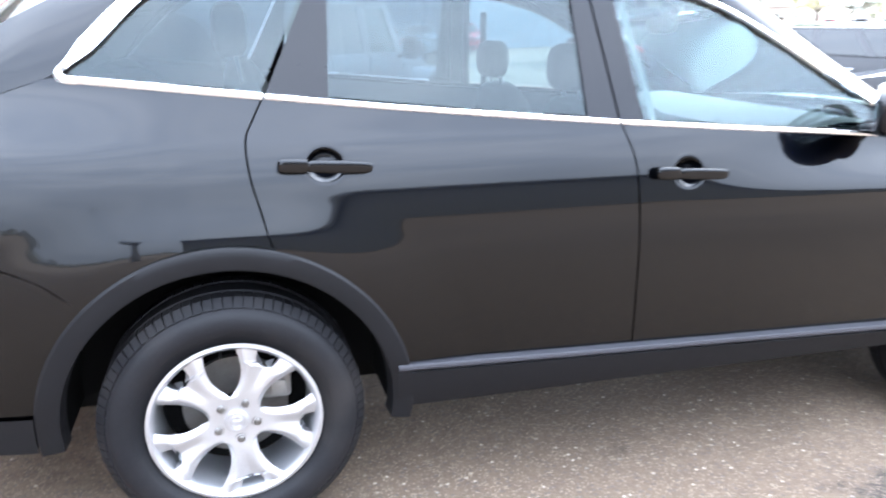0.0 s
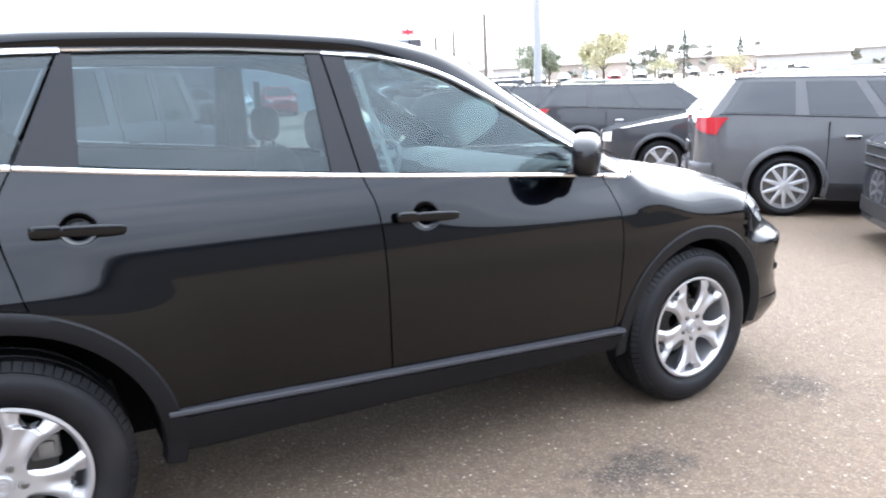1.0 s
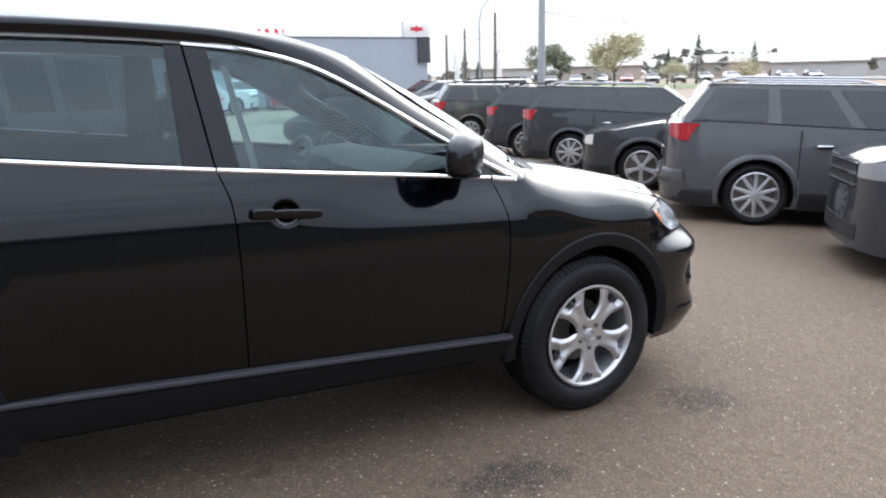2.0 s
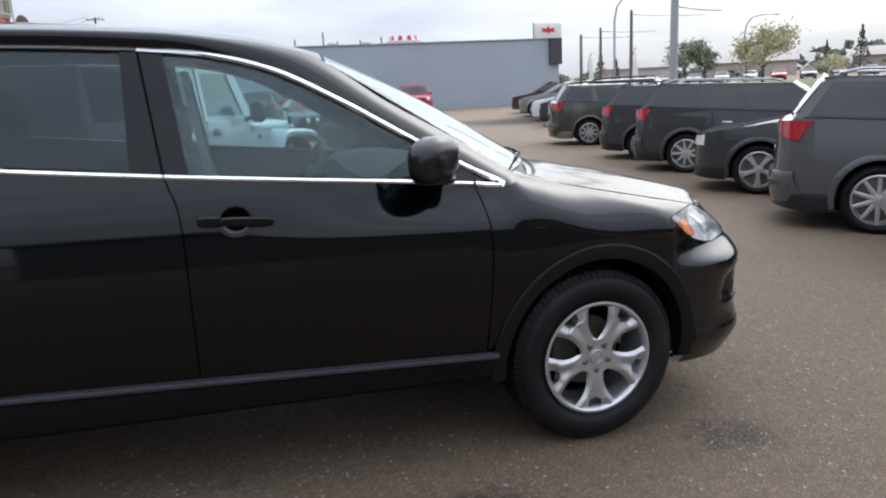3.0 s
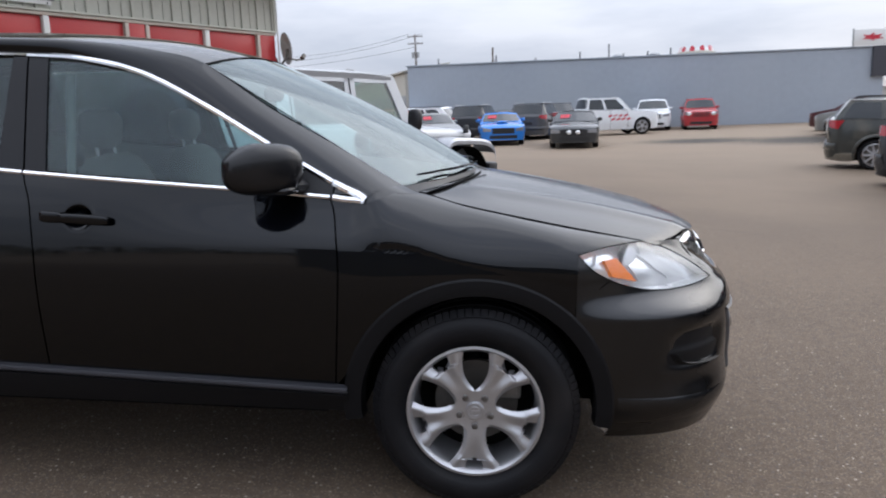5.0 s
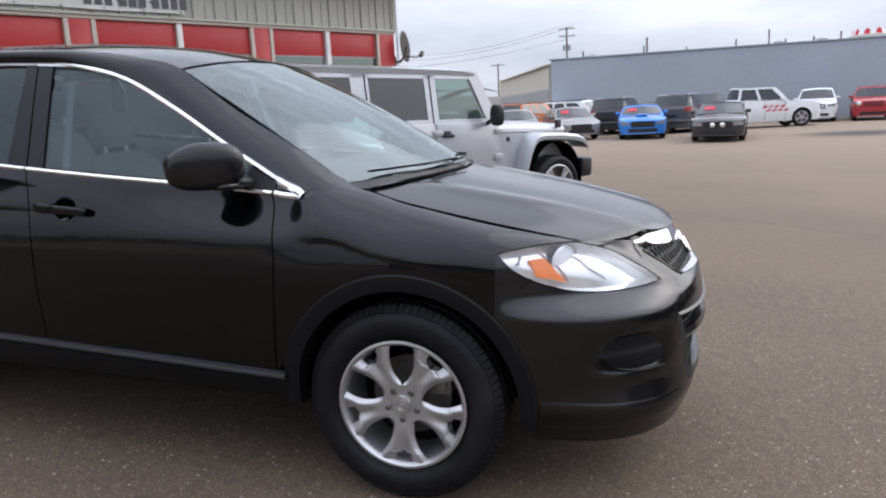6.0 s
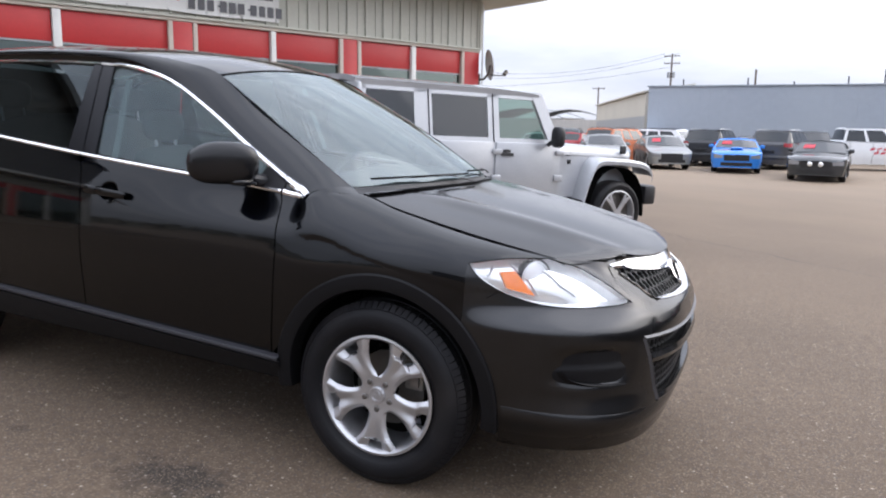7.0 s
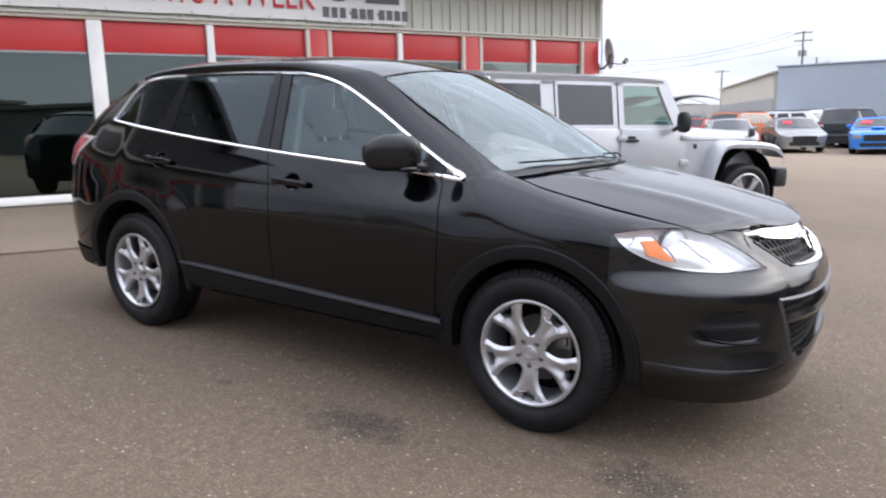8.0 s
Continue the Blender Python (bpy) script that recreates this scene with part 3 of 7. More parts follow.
        part("inner_hub", lathe([(rim_r - 0.03, 0.0), (0.05, 0.0), (0.0005, 0.0)], 32), M_IRON, w)
    return w


# ---- the black sport utility car: its shape ----
side_z = curve1([(0.18, 0.875), (0.30, 0.922), (0.42, 0.945), (0.55, 0.957), (0.70, 0.966), (0.82, 0.967), (0.92, 0.960), (1.00, 0.951), (1.08, 0.936), (1.15, 0.914), (1.20, 0.893), (1.30, 0.851), (1.42, 0.800), (1.54, 0.748), (1.63, 0.705), (1.70, 0.655)])
plan_x = curve1([(-1.2, 0.83), (-1.0, 0.875), (-0.8, 0.92), (-0.5, 0.963), (-0.2, 0.988), (0.2, 1.0), (2.2, 1.0), (2.6, 0.997), (3.0, 0.985), (3.25, 0.968), (3.5, 0.93), (3.7, 0.86)])
hood_w = curve1([(2.2, 0.885), (2.36, 0.868), (2.47, 0.848), (2.56, 0.77), (2.64, 0.705), (2.8, 0.722), (3.1, 0.738), (3.3, 0.724), (3.40, 0.704), (3.455, 0.688), (3.52, 0.670), (3.68, 0.62)])
hood_z = curve1([(2.2, 1.165), (2.36, 1.152), (2.47, 1.143), (2.56, 1.14), (2.64, 1.135), (2.8, 1.092), (3.1, 1.036), (3.35, 0.99), (3.455, 0.969), (3.52, 0.957), (3.68, 0.93)])
nose_x = curve1([(0.14, 3.80), (0.20, 3.85), (0.30, 3.89), (0.45, 3.922), (0.56, 3.930), (0.65, 3.928), (0.71, 3.920), (0.76, 3.902), (0.80, 3.874), (0.84, 3.842), (0.90, 3.802), (0.97, 3.752), (1.05, 3.70)])
tail_x = curve1([(0.25, -1.05), (0.40, -1.14), (0.60, -1.18), (0.80, -1.18), (0.95, -1.15), (1.10, -1.13), (1.25, -1.08), (1.40, -1.0), (1.56, -0.97)])
X_NOSE, X_TAIL = 3.17, -0.20
PROF_U = np.linspace(0, 1, 201)
PROF_LAMP = np.interp(PROF_U, [0, 0.1, 0.28, 0.426, 0.574, 0.72, 0.78, 0.83, 0.88, 0.92, 0.95, 0.975, 0.99, 1], [1, 0.985, 0.925, 0.86, 0.785, 0.70, 0.660, 0.618, 0.560, 0.490, 0.420, 0.33, 0.22, 0])
PROF_LOW = (1 - PROF_U ** 2.5) ** (1 / 2.5)
PROF_LIP = (1 - PROF_U ** 3.0) ** (1 / 3.0)
for _ in range(160):
    PROF_LAMP[1:-1] = PROF_LAMP[1:-1] * 0.5 + (PROF_LAMP[:-2] + PROF_LAMP[2:]) * 0.25
cab_top = curve1([(-0.40, 1.345), (-0.369, 1.365), (-0.30, 1.43), (-0.20, 1.528), (-0.11, 1.585), (0.034, 1.612), (0.296, 1.630), (0.72, 1.641), (1.12, 1.637), (1.345, 1.622), (1.574, 1.572), (1.793, 1.475), (1.99, 1.366), (2.19, 1.258), (2.34, 1.180), (2.45, 1.128)])
belt = curve1([(-0.40, 1.338), (-0.276, 1.324), (-0.072, 1.308), (0.13, 1.289), (0.387, 1.266), (0.647, 1.243), (1.196, 1.203), (1.592, 1.178), (2.02, 1.151), (2.34, 1.128), (2.45, 1.121)])


def nose_ratio(z):
    """How the plan narrows round the front corners at height z."""
    k = smooth01((z - 0.722) / 0.082)
    q = smooth01((0.50 - z) / 0.14)
    return PROF_LAMP * k + (PROF_LOW * (1 - q) + PROF_LIP * q) * (1 - k)


def narrow(x, z):
    """Share of the full width that is left at x, round the nose and the tail."""
    if x > X_NOSE:
        return float(np.interp((x - X_NOSE) / (float(nose_x(z)) - X_NOSE), PROF_U, nose_ratio(z)))
    if x < X_TAIL:
        u = min((X_TAIL - x) / (X_TAIL - float(tail_x(z))), 1.0)
        return max(1 - u ** 3.2, 0.0) ** (1 / 3.2)
    return 1.0


def wide(x, z):
    """Half width of the body at x, z, swelling out towards the wheel arches."""
    out = 0.0
    for c, swell in ((0.0, 0.013), (2.875, 0.005)):
        rho = math.hypot(x - c, z - 0.378)
        if z > 0.40 and rho < 0.80:
            out += swell * smooth01((0.76 - rho) / 0.26) * smooth01((1.06 - z) / 0.16) * smooth01((z - 0.40) / 0.15)
    return flank(x, z) + out


def flank(x, z):
    """Half width of the plain body at x, z."""
    xc = min(max(x, X_TAIL), X_NOSE)
    w = float(side_z(z)) * float(plan_x(xc))
    w -= 0.060 * smooth01((x - 1.3) / 1.2) * smooth01((z - 0.95) / 0.17)
    w -= 0.045 * smooth01((-x - 0.0) / 0.5) * smooth01((z - 1.12) / 0.2)
    # gentle swell of the wings over both wheels
    for c, g in ((0.0, 0.001), (2.875, 0.006)):
        w += g * math.exp(-((x - c) / 0.42) ** 2) * math.exp(-((z - 0.86) / 0.16) ** 2)
    k = smooth01((x - 2.40) / 0.17)
    if k > 0:
        zh, wh = float(hood_z(x)), float(hood_w(x))
        z1 = zh - 0.17
        if z > z1:
            w0 = (float(side_z(z1)) * float(plan_x(xc)) + 0.006) * narrow(x, z1)
            u = min((z - z1) / (zh - z1), 1.0)
            m = smooth01((x - 2.80) / 0.38)
            g = (1 - m) * (0.5 * (1 - u ** 1.8) + 0.5 * math.sqrt(max(1 - u ** 2.4, 0.0))) + m * math.sqrt(max(1 - u ** 3.0, 0.0))
            return w * (1 - k) + k * (wh + (w0 - wh) * g)
    return w * narrow(x, z)


def on_side(P2, out=0.0):
    """Lays a grid of (x, z) on the right flank."""
    P = np.zeros((*P2.shape[:2], 3))
    for i in range(P2.shape[0]):
        for j in range(P2.shape[1]):
            x, z = P2[i, j]
            P[i, j] = (x, -(wide(x, z) + out), z)
    return P


R_FRONT, R_REAR = 0.486, 0.524


def arch_pts(cx, a0, a1, r=0.505, n=9, cz=0.378):
    r = R_FRONT if cx > 1 else R_REAR
    return [(cx + r * math.cos(a), cz + r * math.sin(a)) for a in np.linspace(radians(a0), radians(a1), n)]


suv = thing("sport_utility_car", "black metallic five-door car with chrome window trim on the asphalt", "car")
settle(suv, 0.0, 0.968, 90.0, 0.010)


def both(name, P, mat, lip=0.012, parent=None, label="", keep=None):
    """A panel on the right flank and its twin on the left."""
    made = []
    for s in (1, -1):
        Q = P if s > 0 else mirrored(P)
        made.append(part(name, sheet(Q, lip=lip, flip=s < 0, keep=keep), mat, parent or suv, label))
    return made


HANDLES = ((1.424, 1.046, -0.045), (0.282, 1.108, -0.05))


def door_skin(name, P, x0, z0):
    """A door panel with the round opening of its handle cup."""
    def keep(i, j):
        c = (P[i, j] + P[i + 1, j + 1]) / 2
        return ((c[0] - x0) / 0.057) ** 2 + ((c[2] - z0) / 0.051) ** 2 > 1
    return both(name, P, M_PAINT, 0.014, keep=keep)


G = 0.003
C_SEAM = [(0.128, 0.895), (0.103, 0.992), (0.080, 1.089), (0.075, 1.175), (0.095, 1.225), (0.130, 1.290)]
B_SEAM = [(1.268, 0.481), (1.258, 0.70), (1.250, 0.93), (1.236, 1.085), (1.210, 1.165), (1.196, 1.204)]
A_SEAM = [(2.360, 0.452), (2.374, 0.70), (2.378, 0.913), (2.358, 1.05), (2.337, 1.117)]
shift = lambda pts, d: [(x + d, z) for x, z in pts]
R_ARCH = arch_pts(0.0, 75.0, 14.5, n=8)      # from the seam down to the sill
door_r_left = [(x, z) for x, z in R_ARCH[::-1]] + C_SEAM[1:]
door_skin("rear_door", on_side(coons([(R_ARCH[-1][0], R_ARCH[-1][1]), (0.9, 0.499), (1.268 - G, 0.483)], [(0.130 + G, 1.288), (0.387, 1.264), (0.647, 1.241), (1.196 - G, 1.202)], shift(door_r_left, G), shift(B_SEAM, -G), 120, 104)), *HANDLES[1][:2])
door_skin("front_door", on_side(coons([(1.268 + G, 0.483), (1.8, 0.469), (2.360 - G, 0.454)], [(1.196 + G, 1.202), (1.592, 1.176), (2.02, 1.146), (2.337 - G, 1.117)], shift(B_SEAM, G), shift(A_SEAM, -G), 120, 104)), *HANDLES[0][:2])
# front wing: round the arch, up over the shoulder to the bonnet seam, forward to the lamp
F_ARCH = arch_pts(2.875, 176.0, 46.5, n=12)
wing_bottom = [(2.362 + G, 0.455)] + F_ARCH[1:]
hood_line = lambda x: (x, float(hood_z(x)) - 0.002)
LAMP_TIP, LAMP_TOP = (3.214, 0.948), (3.455, 0.9665)
wing_top = [(2.337 + G, 1.117), (2.40, 1.113), (2.45, 1.110), (2.49, 1.119), (2.56, 1.138), (2.64, 1.133)] + [hood_line(x) for x in (2.8, 2.95, 3.1, 3.214)]
low_edge, high_edge = spline([F_ARCH[-1], (3.212, 0.80), (3.213, 0.88), LAMP_TIP], 80), spline([LAMP_TIP, (3.214, 0.98), hood_line(3.214)], 40)
edge_len = lambda c: float(np.sum(np.linalg.norm(np.diff(c, axis=0), axis=1)))
tip_at = edge_len(low_edge) / (edge_len(low_edge) + edge_len(high_edge))
ROWS = np.concatenate([np.linspace(0, tip_at, 32)[:-1], tip_at + (1 - tip_at) * (1 - (1 - np.linspace(0, 1, 26)) ** 2.4)])
wing_right = along(np.vstack([low_edge, high_edge[1:]]), ROWS)
wing_left = along(spline(shift(A_SEAM, G), 200), ROWS)
lamp_rim = [LAMP_TIP, (3.27, 0.9585), (3.335, 0.9665), (3.40, 0.9685), LAMP_TOP]
STRIP = (ROWS[31:] - tip_at) / (1 - tip_at)
bm_r = [sheet(on_side(fine_coons(wing_bottom, wing_top, wing_left, wing_right, 64, ROWS)), bm=bmesh.new()) for _ in range(2)]
for s, bm in zip((1, -1), bm_r):
    sheet(on_side(fine_coons(lamp_rim, [hood_line(x) for x in (3.214, 3.27, 3.335, 3.40)] + [LAMP_TOP], wing_right[31:], along([LAMP_TOP, (LAMP_TOP[0] + 0.0005, LAMP_TOP[1] + 0.0005)], STRIP), 20, STRIP)), bm=bm)
    bmesh.ops.remove_doubles(bm, verts=bm.verts[:], dist=0.0004)
    if s < 0:
        bmesh.ops.scale(bm, vec=(1, -1, 1), verts=bm.verts[:])
        bmesh.ops.reverse_faces(bm, faces=bm.faces[:])
    part("front_wing", bm, M_PAINT, suv)
# rear quarter: over the wheel to the rear lamp and up the rear pillar
Q_ARCH = arch_pts(0.0, 134.0, 75.5, n=9)
quarter_left = [Q_ARCH[0], (-0.46, 0.835), (-0.60, 0.895), (-0.72, 0.93), (-0.735, 1.06), (-0.74, 1.20)]
both("rear_quarter", on_side(coons([(x - G, z) for x, z in Q_ARCH], [(-0.74, 1.20), (-0.57, 1.278), (-0.405, 1.334), (-0.276, 1.322), (-0.072, 1.306), (0.130 - G, 1.288)], quarter_left, shift(C_SEAM, -G), 40, 40)), M_PAINT, 0.012)
# black gaps behind the seams
both("door_jamb", on_side(coons([(0.56, 0.52), (2.36, 0.46)], [(-0.36, 1.32), (1.196, 1.19), (2.50, 1.08)], [(0.56, 0.52), (0.42, 0.76), (0.12, 0.95), (-0.36, 1.32)], [(2.36, 0.46), (2.385, 0.62), (2.43, 0.76), (2.50, 1.08)], 50, 16), -0.022), M_SEAM, 0)

# wheel arch trims, liners and wheels
for cx in (0.0, 2.875):
    a = np.linspace(radians(188 if cx else 186), radians(-8), 60)
    R = R_FRONT if cx else R_REAR
    rr = R + np.array([-0.064, -0.060, -0.045, -0.022, -0.004, 0.003, 0.003])
    oo = np.array([-0.07, 0.002, 0.006, 0.008, 0.009, 0.004, -0.02])
    P = np.zeros((60, 7, 3))
    for i, t in enumerate(a):
        for j in range(7):
            x, z = cx + rr[j] * math.cos(t), 0.378 + rr[j] * math.sin(t)
            P[i, j] = (x, -(wide(min(x, 3.3), max(z, 0.3)) + oo[j]), z)
    both("wheel_arch_trim", P, M_ARCH, 0, label="black textured wheel arch trim")
    P = np.zeros((40, 6, 3))
    for i, t in enumerate(np.linspace(radians(186), radians(-6), 40)):
        for j, w in enumerate(np.linspace(0.90, 0.50, 6)):
            r = (R - 0.055) if j < 5 else 0.2
            P[i, j] = (cx + r * math.cos(t), -w, 0.378 + r * math.sin(t))
    both("wheel_arch_liner", P, M_SEAM, 0)
for x, s, t in ((0.0, -1, radians(-5)), (2.867, -1, radians(-14)), (0.0, 1, 0.3), (2.875, 1, 0.9)):
    alloy_wheel(suv, x, s * (0.940 - 0.1225 + 0.012), s, turn=t, near=s < 0)

# sill with its pale upper strip
xs = np.linspace(0.475, 2.405, 60)
line = lambda x: 0.508 - (x - 0.475) * 0.029
P = np.zeros((60, 6, 3))
for i, x in enumerate(xs):
    for j, (w, dz) in enumerate(((0.947, 0.002), (0.974, -0.004), (0.977, -0.010), (0.976, -0.020), (0.968, -0.026), (0.950, -0.026))):
        P[i, j] = (x, -w, line(x) + dz)
both("sill_strip", P, M_TRIM, 0, label="pale satin strip along the sill")
P = np.zeros((60, 5, 3))
for i, x in enumerate(xs):
    for j, (w, z) in enumerate(((0.950, line(x) - 0.022), (0.966, line(x) - 0.035), (0.955, 0.40), (0.930, 0.345), (0.84, 0.325))):
        P[i, j] = (x, -w, z)
both("sill", P, M_ARCH, 0)
part("underbody", box(cube(-0.95, -0.55, 0.26, 3.6, 0.55, 0.44, 0.04), 0.58, -0.84, 0.30, 2.30, 0.84, 0.48), M_SEAM, suv)
# front bumper: rounded in plan, from arch to arch
def swept(w, z):
    """The brow beside the grille lies further back."""
    return 0.055 * smooth01((abs(w) - 0.15) / 0.38) * smooth01((0.66 - abs(w)) / 0.10) * smooth01((z - 0.80) / 0.12)


def full(z):
    return wide(X_NOSE, z) - 0.05 * smooth01((0.42 - z) / 0.24)


def nose(t, z, x_from=3.213):
    """A point of the nose at height z: t from -1 (right wing or arch) to 1 (left)."""
    xf, w0, R = float(nose_x(z)), full(z), nose_ratio(z)
    if abs(z - 0.378) < R_FRONT:
        x_from = max(x_from, 2.875 + math.sqrt(R_FRONT ** 2 - (z - 0.378) ** 2))
    X, W = X_NOSE + PROF_U * (xf - X_NOSE), R * w0
    arc = np.concatenate([[0], np.cumsum(np.hypot(np.diff(X), np.diff(W)))])
    a0 = float(np.interp(x_from, X, arc))
    a = a0 + (arc[-1] - a0) * (1 - abs(t))
    w = float(np.interp(a, arc, W))
    return np.array((float(np.interp(a, arc, X)) - swept(w, z), math.copysign(w, t), z))


def nose_at(w, z):
    """x of the nose at half width w and height z."""
    R = nose_ratio(z)
    u = float(np.interp(-min(abs(w) / full(z), 1.0), -R, PROF_U))
    return X_NOSE + (float(nose_x(z)) - X_NOSE) * u - swept(w, z)


# how high the bumper skin reaches along its sweep
lamp_low = curve1([(3.214, 0.948), (3.243, 0.918), (3.275, 0.890), (3.315, 0.866), (3.36, 0.843), (3.46, 0.811), (3.56, 0.799), (3.67, 0.802), (3.757, 0.813), (3.85, 0.82)])


def nose_w(x, z):
    return full(z) * float(np.interp((x - X_NOSE) / (float(nose_x(z)) - X_NOSE), PROF_U, nose_ratio(z)))


def nose_top(p):
    w = abs(p[1])
    if w < 0.575:
        return 0.945 - (0.945 - 0.812) * min(max((w - 0.53) / 0.045, 0.0), 1.0)
    return float(lamp_low(p[0] + swept(w, p[2])))


NT, NZ = 221, 64
P = np.zeros((NT, NZ, 3))
for i in range(NT):
    t = -1 + 2 * i / (NT - 1)
    t = math.copysign(1 - (1 - abs(t)) ** 1.35, t)
    top = next((z for z in np.arange(0.795, 0.948, 0.002) if z >= nose_top(nose(t, z))), 0.948)
    for j in range(NZ):
        z = 0.25 + 0.545 * j / 53 if j < 54 else 0.795 + (top - 0.795) * (j - 53) / (NZ - 54)
        p = nose(t, z)
        # side recess under the lamp, the ledge over the intake
        aw = abs(p[1])
        d = math.exp(-((aw - 0.765) / 0.10) ** 4) * math.exp(-((z - 0.595) / 0.065) ** 4)
        p[0] -= 0.030 * d
        p[1] -= math.copysign(0.016 * d, p[1])
        p[0] += 0.007 * math.exp(-((z - 0.765) / 0.016) ** 2) * smooth01((0.70 - aw) / 0.2)
        P[i, j] = p


def in_mouth(w, z, grow=0.0):
    """Lower opening: a wide trapezoid, narrower below."""
    w = abs(w)
    return 0.412 - grow < z < 0.685 - 0.02 * (1 - (w / 0.6) ** 2) + grow and w < 0.475 + grow + (z - 0.43) * 0.46


def in_grille(w, z, grow=0.0):
    """Upper grille: a shallow five-cornered mouth under the chrome wing."""
    w = abs(w)
    return 0.778 - grow + w * w * 0.15 < z < 0.925 + grow and w < 0.41 + grow + (z - 0.80) * 0.7


def solid(i, j):
    c = (P[i, j] + P[i + 1, j + 1]) / 2
    return not (in_mouth(c[1], c[2]) or in_grille(c[1], c[2]))


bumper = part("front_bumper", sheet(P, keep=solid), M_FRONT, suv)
# openings: recessed honeycomb, rims and bars
P2 = np.zeros((41, 15, 3))
for i in range(41):
    w = -0.60 + 1.20 * i / 40
    for j in range(15):
        z = 0.28 + 0.43 * j / 14
        P2[i, j] = (nose_at(w, z) - 0.05, w, z)
part("lower_intake", sheet(P2), M_SEAM, bumper)


def band(f, half, mat, name, parent, deep=0.03, n=40, label="", taper=0.0):
    """A moulding that follows a path f(v) -> (w, z) on the nose."""
    Q = np.zeros((n, 5, 3))
    pts = [np.array(f(v)) for v in np.linspace(0, 1, n)]
    for i in range(n):
        d = pts[min(i + 1, n - 1)] - pts[max(i - 1, 0)]
        d /= np.linalg.norm(d) + 1e-9
        nrm = np.array((-d[1], d[0]))
        for j, (o, h) in enumerate(((-1, -deep), (-1, 0.0), (0, 0.008), (1, 0.0), (1, -deep))):
            w, z = pts[i] + nrm * o * half * (1 - taper * abs(2 * i / (n - 1) - 1) ** 1.6)
            Q[i, j] = (nose_at(w, z) + h, w, z)
    bm = sheet(Q)
    bmesh.ops.recalc_face_normals(bm, faces=bm.faces[:])
    return part(name, bm, mat, parent, label)


def around(pts):
    c = spline(pts, 60)
    return lambda v: c[min(int(v * 59.999), 59)] if v < 1 else c[-1]


band(around([(-0.595, 0.688), (-0.3, 0.676), (0.0, 0.668), (0.3, 0.676), (0.595, 0.688)]), 0.008, M_INTAKE, "intake_rim", bumper)
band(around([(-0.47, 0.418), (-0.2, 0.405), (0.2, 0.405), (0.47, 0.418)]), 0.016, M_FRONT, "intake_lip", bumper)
for s in (-1, 1):
    band(around([(s * 0.595, 0.69), (s * 0.535, 0.56), (s * 0.475, 0.43), (s * 0.468, 0.415)]), 0.008, M_INTAKE, "intake_rim", bumper)
    band(around([(s * 0.855, 0.580), (s * 0.835, 0.548), (s * 0.79, 0.530), (s * 0.73, 0.522), (s * 0.665, 0.520)]), 0.005, M_ARCH, "recess_rim", bumper, 0.03, taper=0.7)
    pocket = np.zeros((20, 14, 3))
    for i in range(20):
        w = 0.655 + 0.215 * i / 19
        for j in range(14):
            z = 0.53 + 0.135 * j / 13
            o = 0.010 + 0.008 * smooth01((z - 0.588) / 0.010)
            pocket[i, j] = (nose_at(w, z) - o, s * (w - o * 0.5), z)
    part("fog_lamp_blank", sheet(pocket, flip=s < 0), M_ARCH, bumper, "folded matt black blank in the fog lamp pocket")
    # joint between wing and bumper under the lamp
    seam = spline([(3.235, 0.790), (3.28, 0.820), (3.325, 0.851)], 10)
    bm = tube([(x, s * (wide(x, z) - 0.001), z) for x, z in seam], 0.0022, 6)
    part("bumper_joint", bm, M_SEAM, bumper)
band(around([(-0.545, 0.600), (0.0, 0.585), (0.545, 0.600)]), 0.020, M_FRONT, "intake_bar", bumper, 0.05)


def honeycomb(inside, z0, rows, cols, cell, deep, rod):
    """Six-sided cells following the nose, each wall a slim rod."""
    bm, r = bmesh.new(), cell / math.sqrt(3)
    for q in range(rows):
        for c in range(-cols, cols + 1):
            w, z = c * cell + (cell / 2 if q % 2 else 0), z0 + q * 1.5 * r
            if inside(w, z, 0.008):
                ring = [(w + r * math.cos(radians(90 + 60 * k)), z + r * math.sin(radians(90 + 60 * k))) for k in range(4)]
                tube([(nose_at(a, b) - deep, a, b) for a, b in ring], rod, 5, bm)
    return bm


part("intake_mesh", honeycomb(in_mouth, 0.30, 14, 17, 0.036, 0.034, 0.0035), M_MESH, bumper, "black honeycomb intake mesh")
P2 = np.zeros((41, 9, 3))
for i in range(41):
    w = -0.54 + 1.08 * i / 40
    for j in range(9):
        z = 0.76 + 0.185 * j / 8
        P2[i, j] = (nose_at(w, z) - 0.045, w, z)
grille = part("grille", sheet(P2), M_SEAM, suv, "black honeycomb grille under a chrome wing")
part("grille_mesh", honeycomb(in_grille, 0.782, 6, 14, 0.037, 0.014, 0.004), M_MESH, grille)
band(around([(-0.515, 0.932), (-0.42, 0.928), (-0.2, 0.919), (0.0, 0.914), (0.2, 0.919), (0.42, 0.928), (0.515, 0.932)]), 0.040, M_CHROME, "grille_wing", grille, 0.04, label="broad chrome wing", taper=0.88)
band(around([(-0.495, 0.905), (-0.455, 0.855), (-0.408, 0.808), (-0.2, 0.785), (0.0, 0.779), (0.2, 0.785), (0.408, 0.808), (0.455, 0.855), (0.495, 0.905)]), 0.009, M_CHROME, "grille_surround", grille, 0.02, 60, taper=0.85)
bm = lathe([(0.058, 0.0), (0.062, -0.010), (0.052, -0.014), (0.044, -0.010), (0.044, 0.0)], 32)
bmesh.ops.rotate(bm, cent=(0, 0, 0), matrix=Matrix.Rotation(radians(90), 3, "Z"), verts=bm.verts[:])
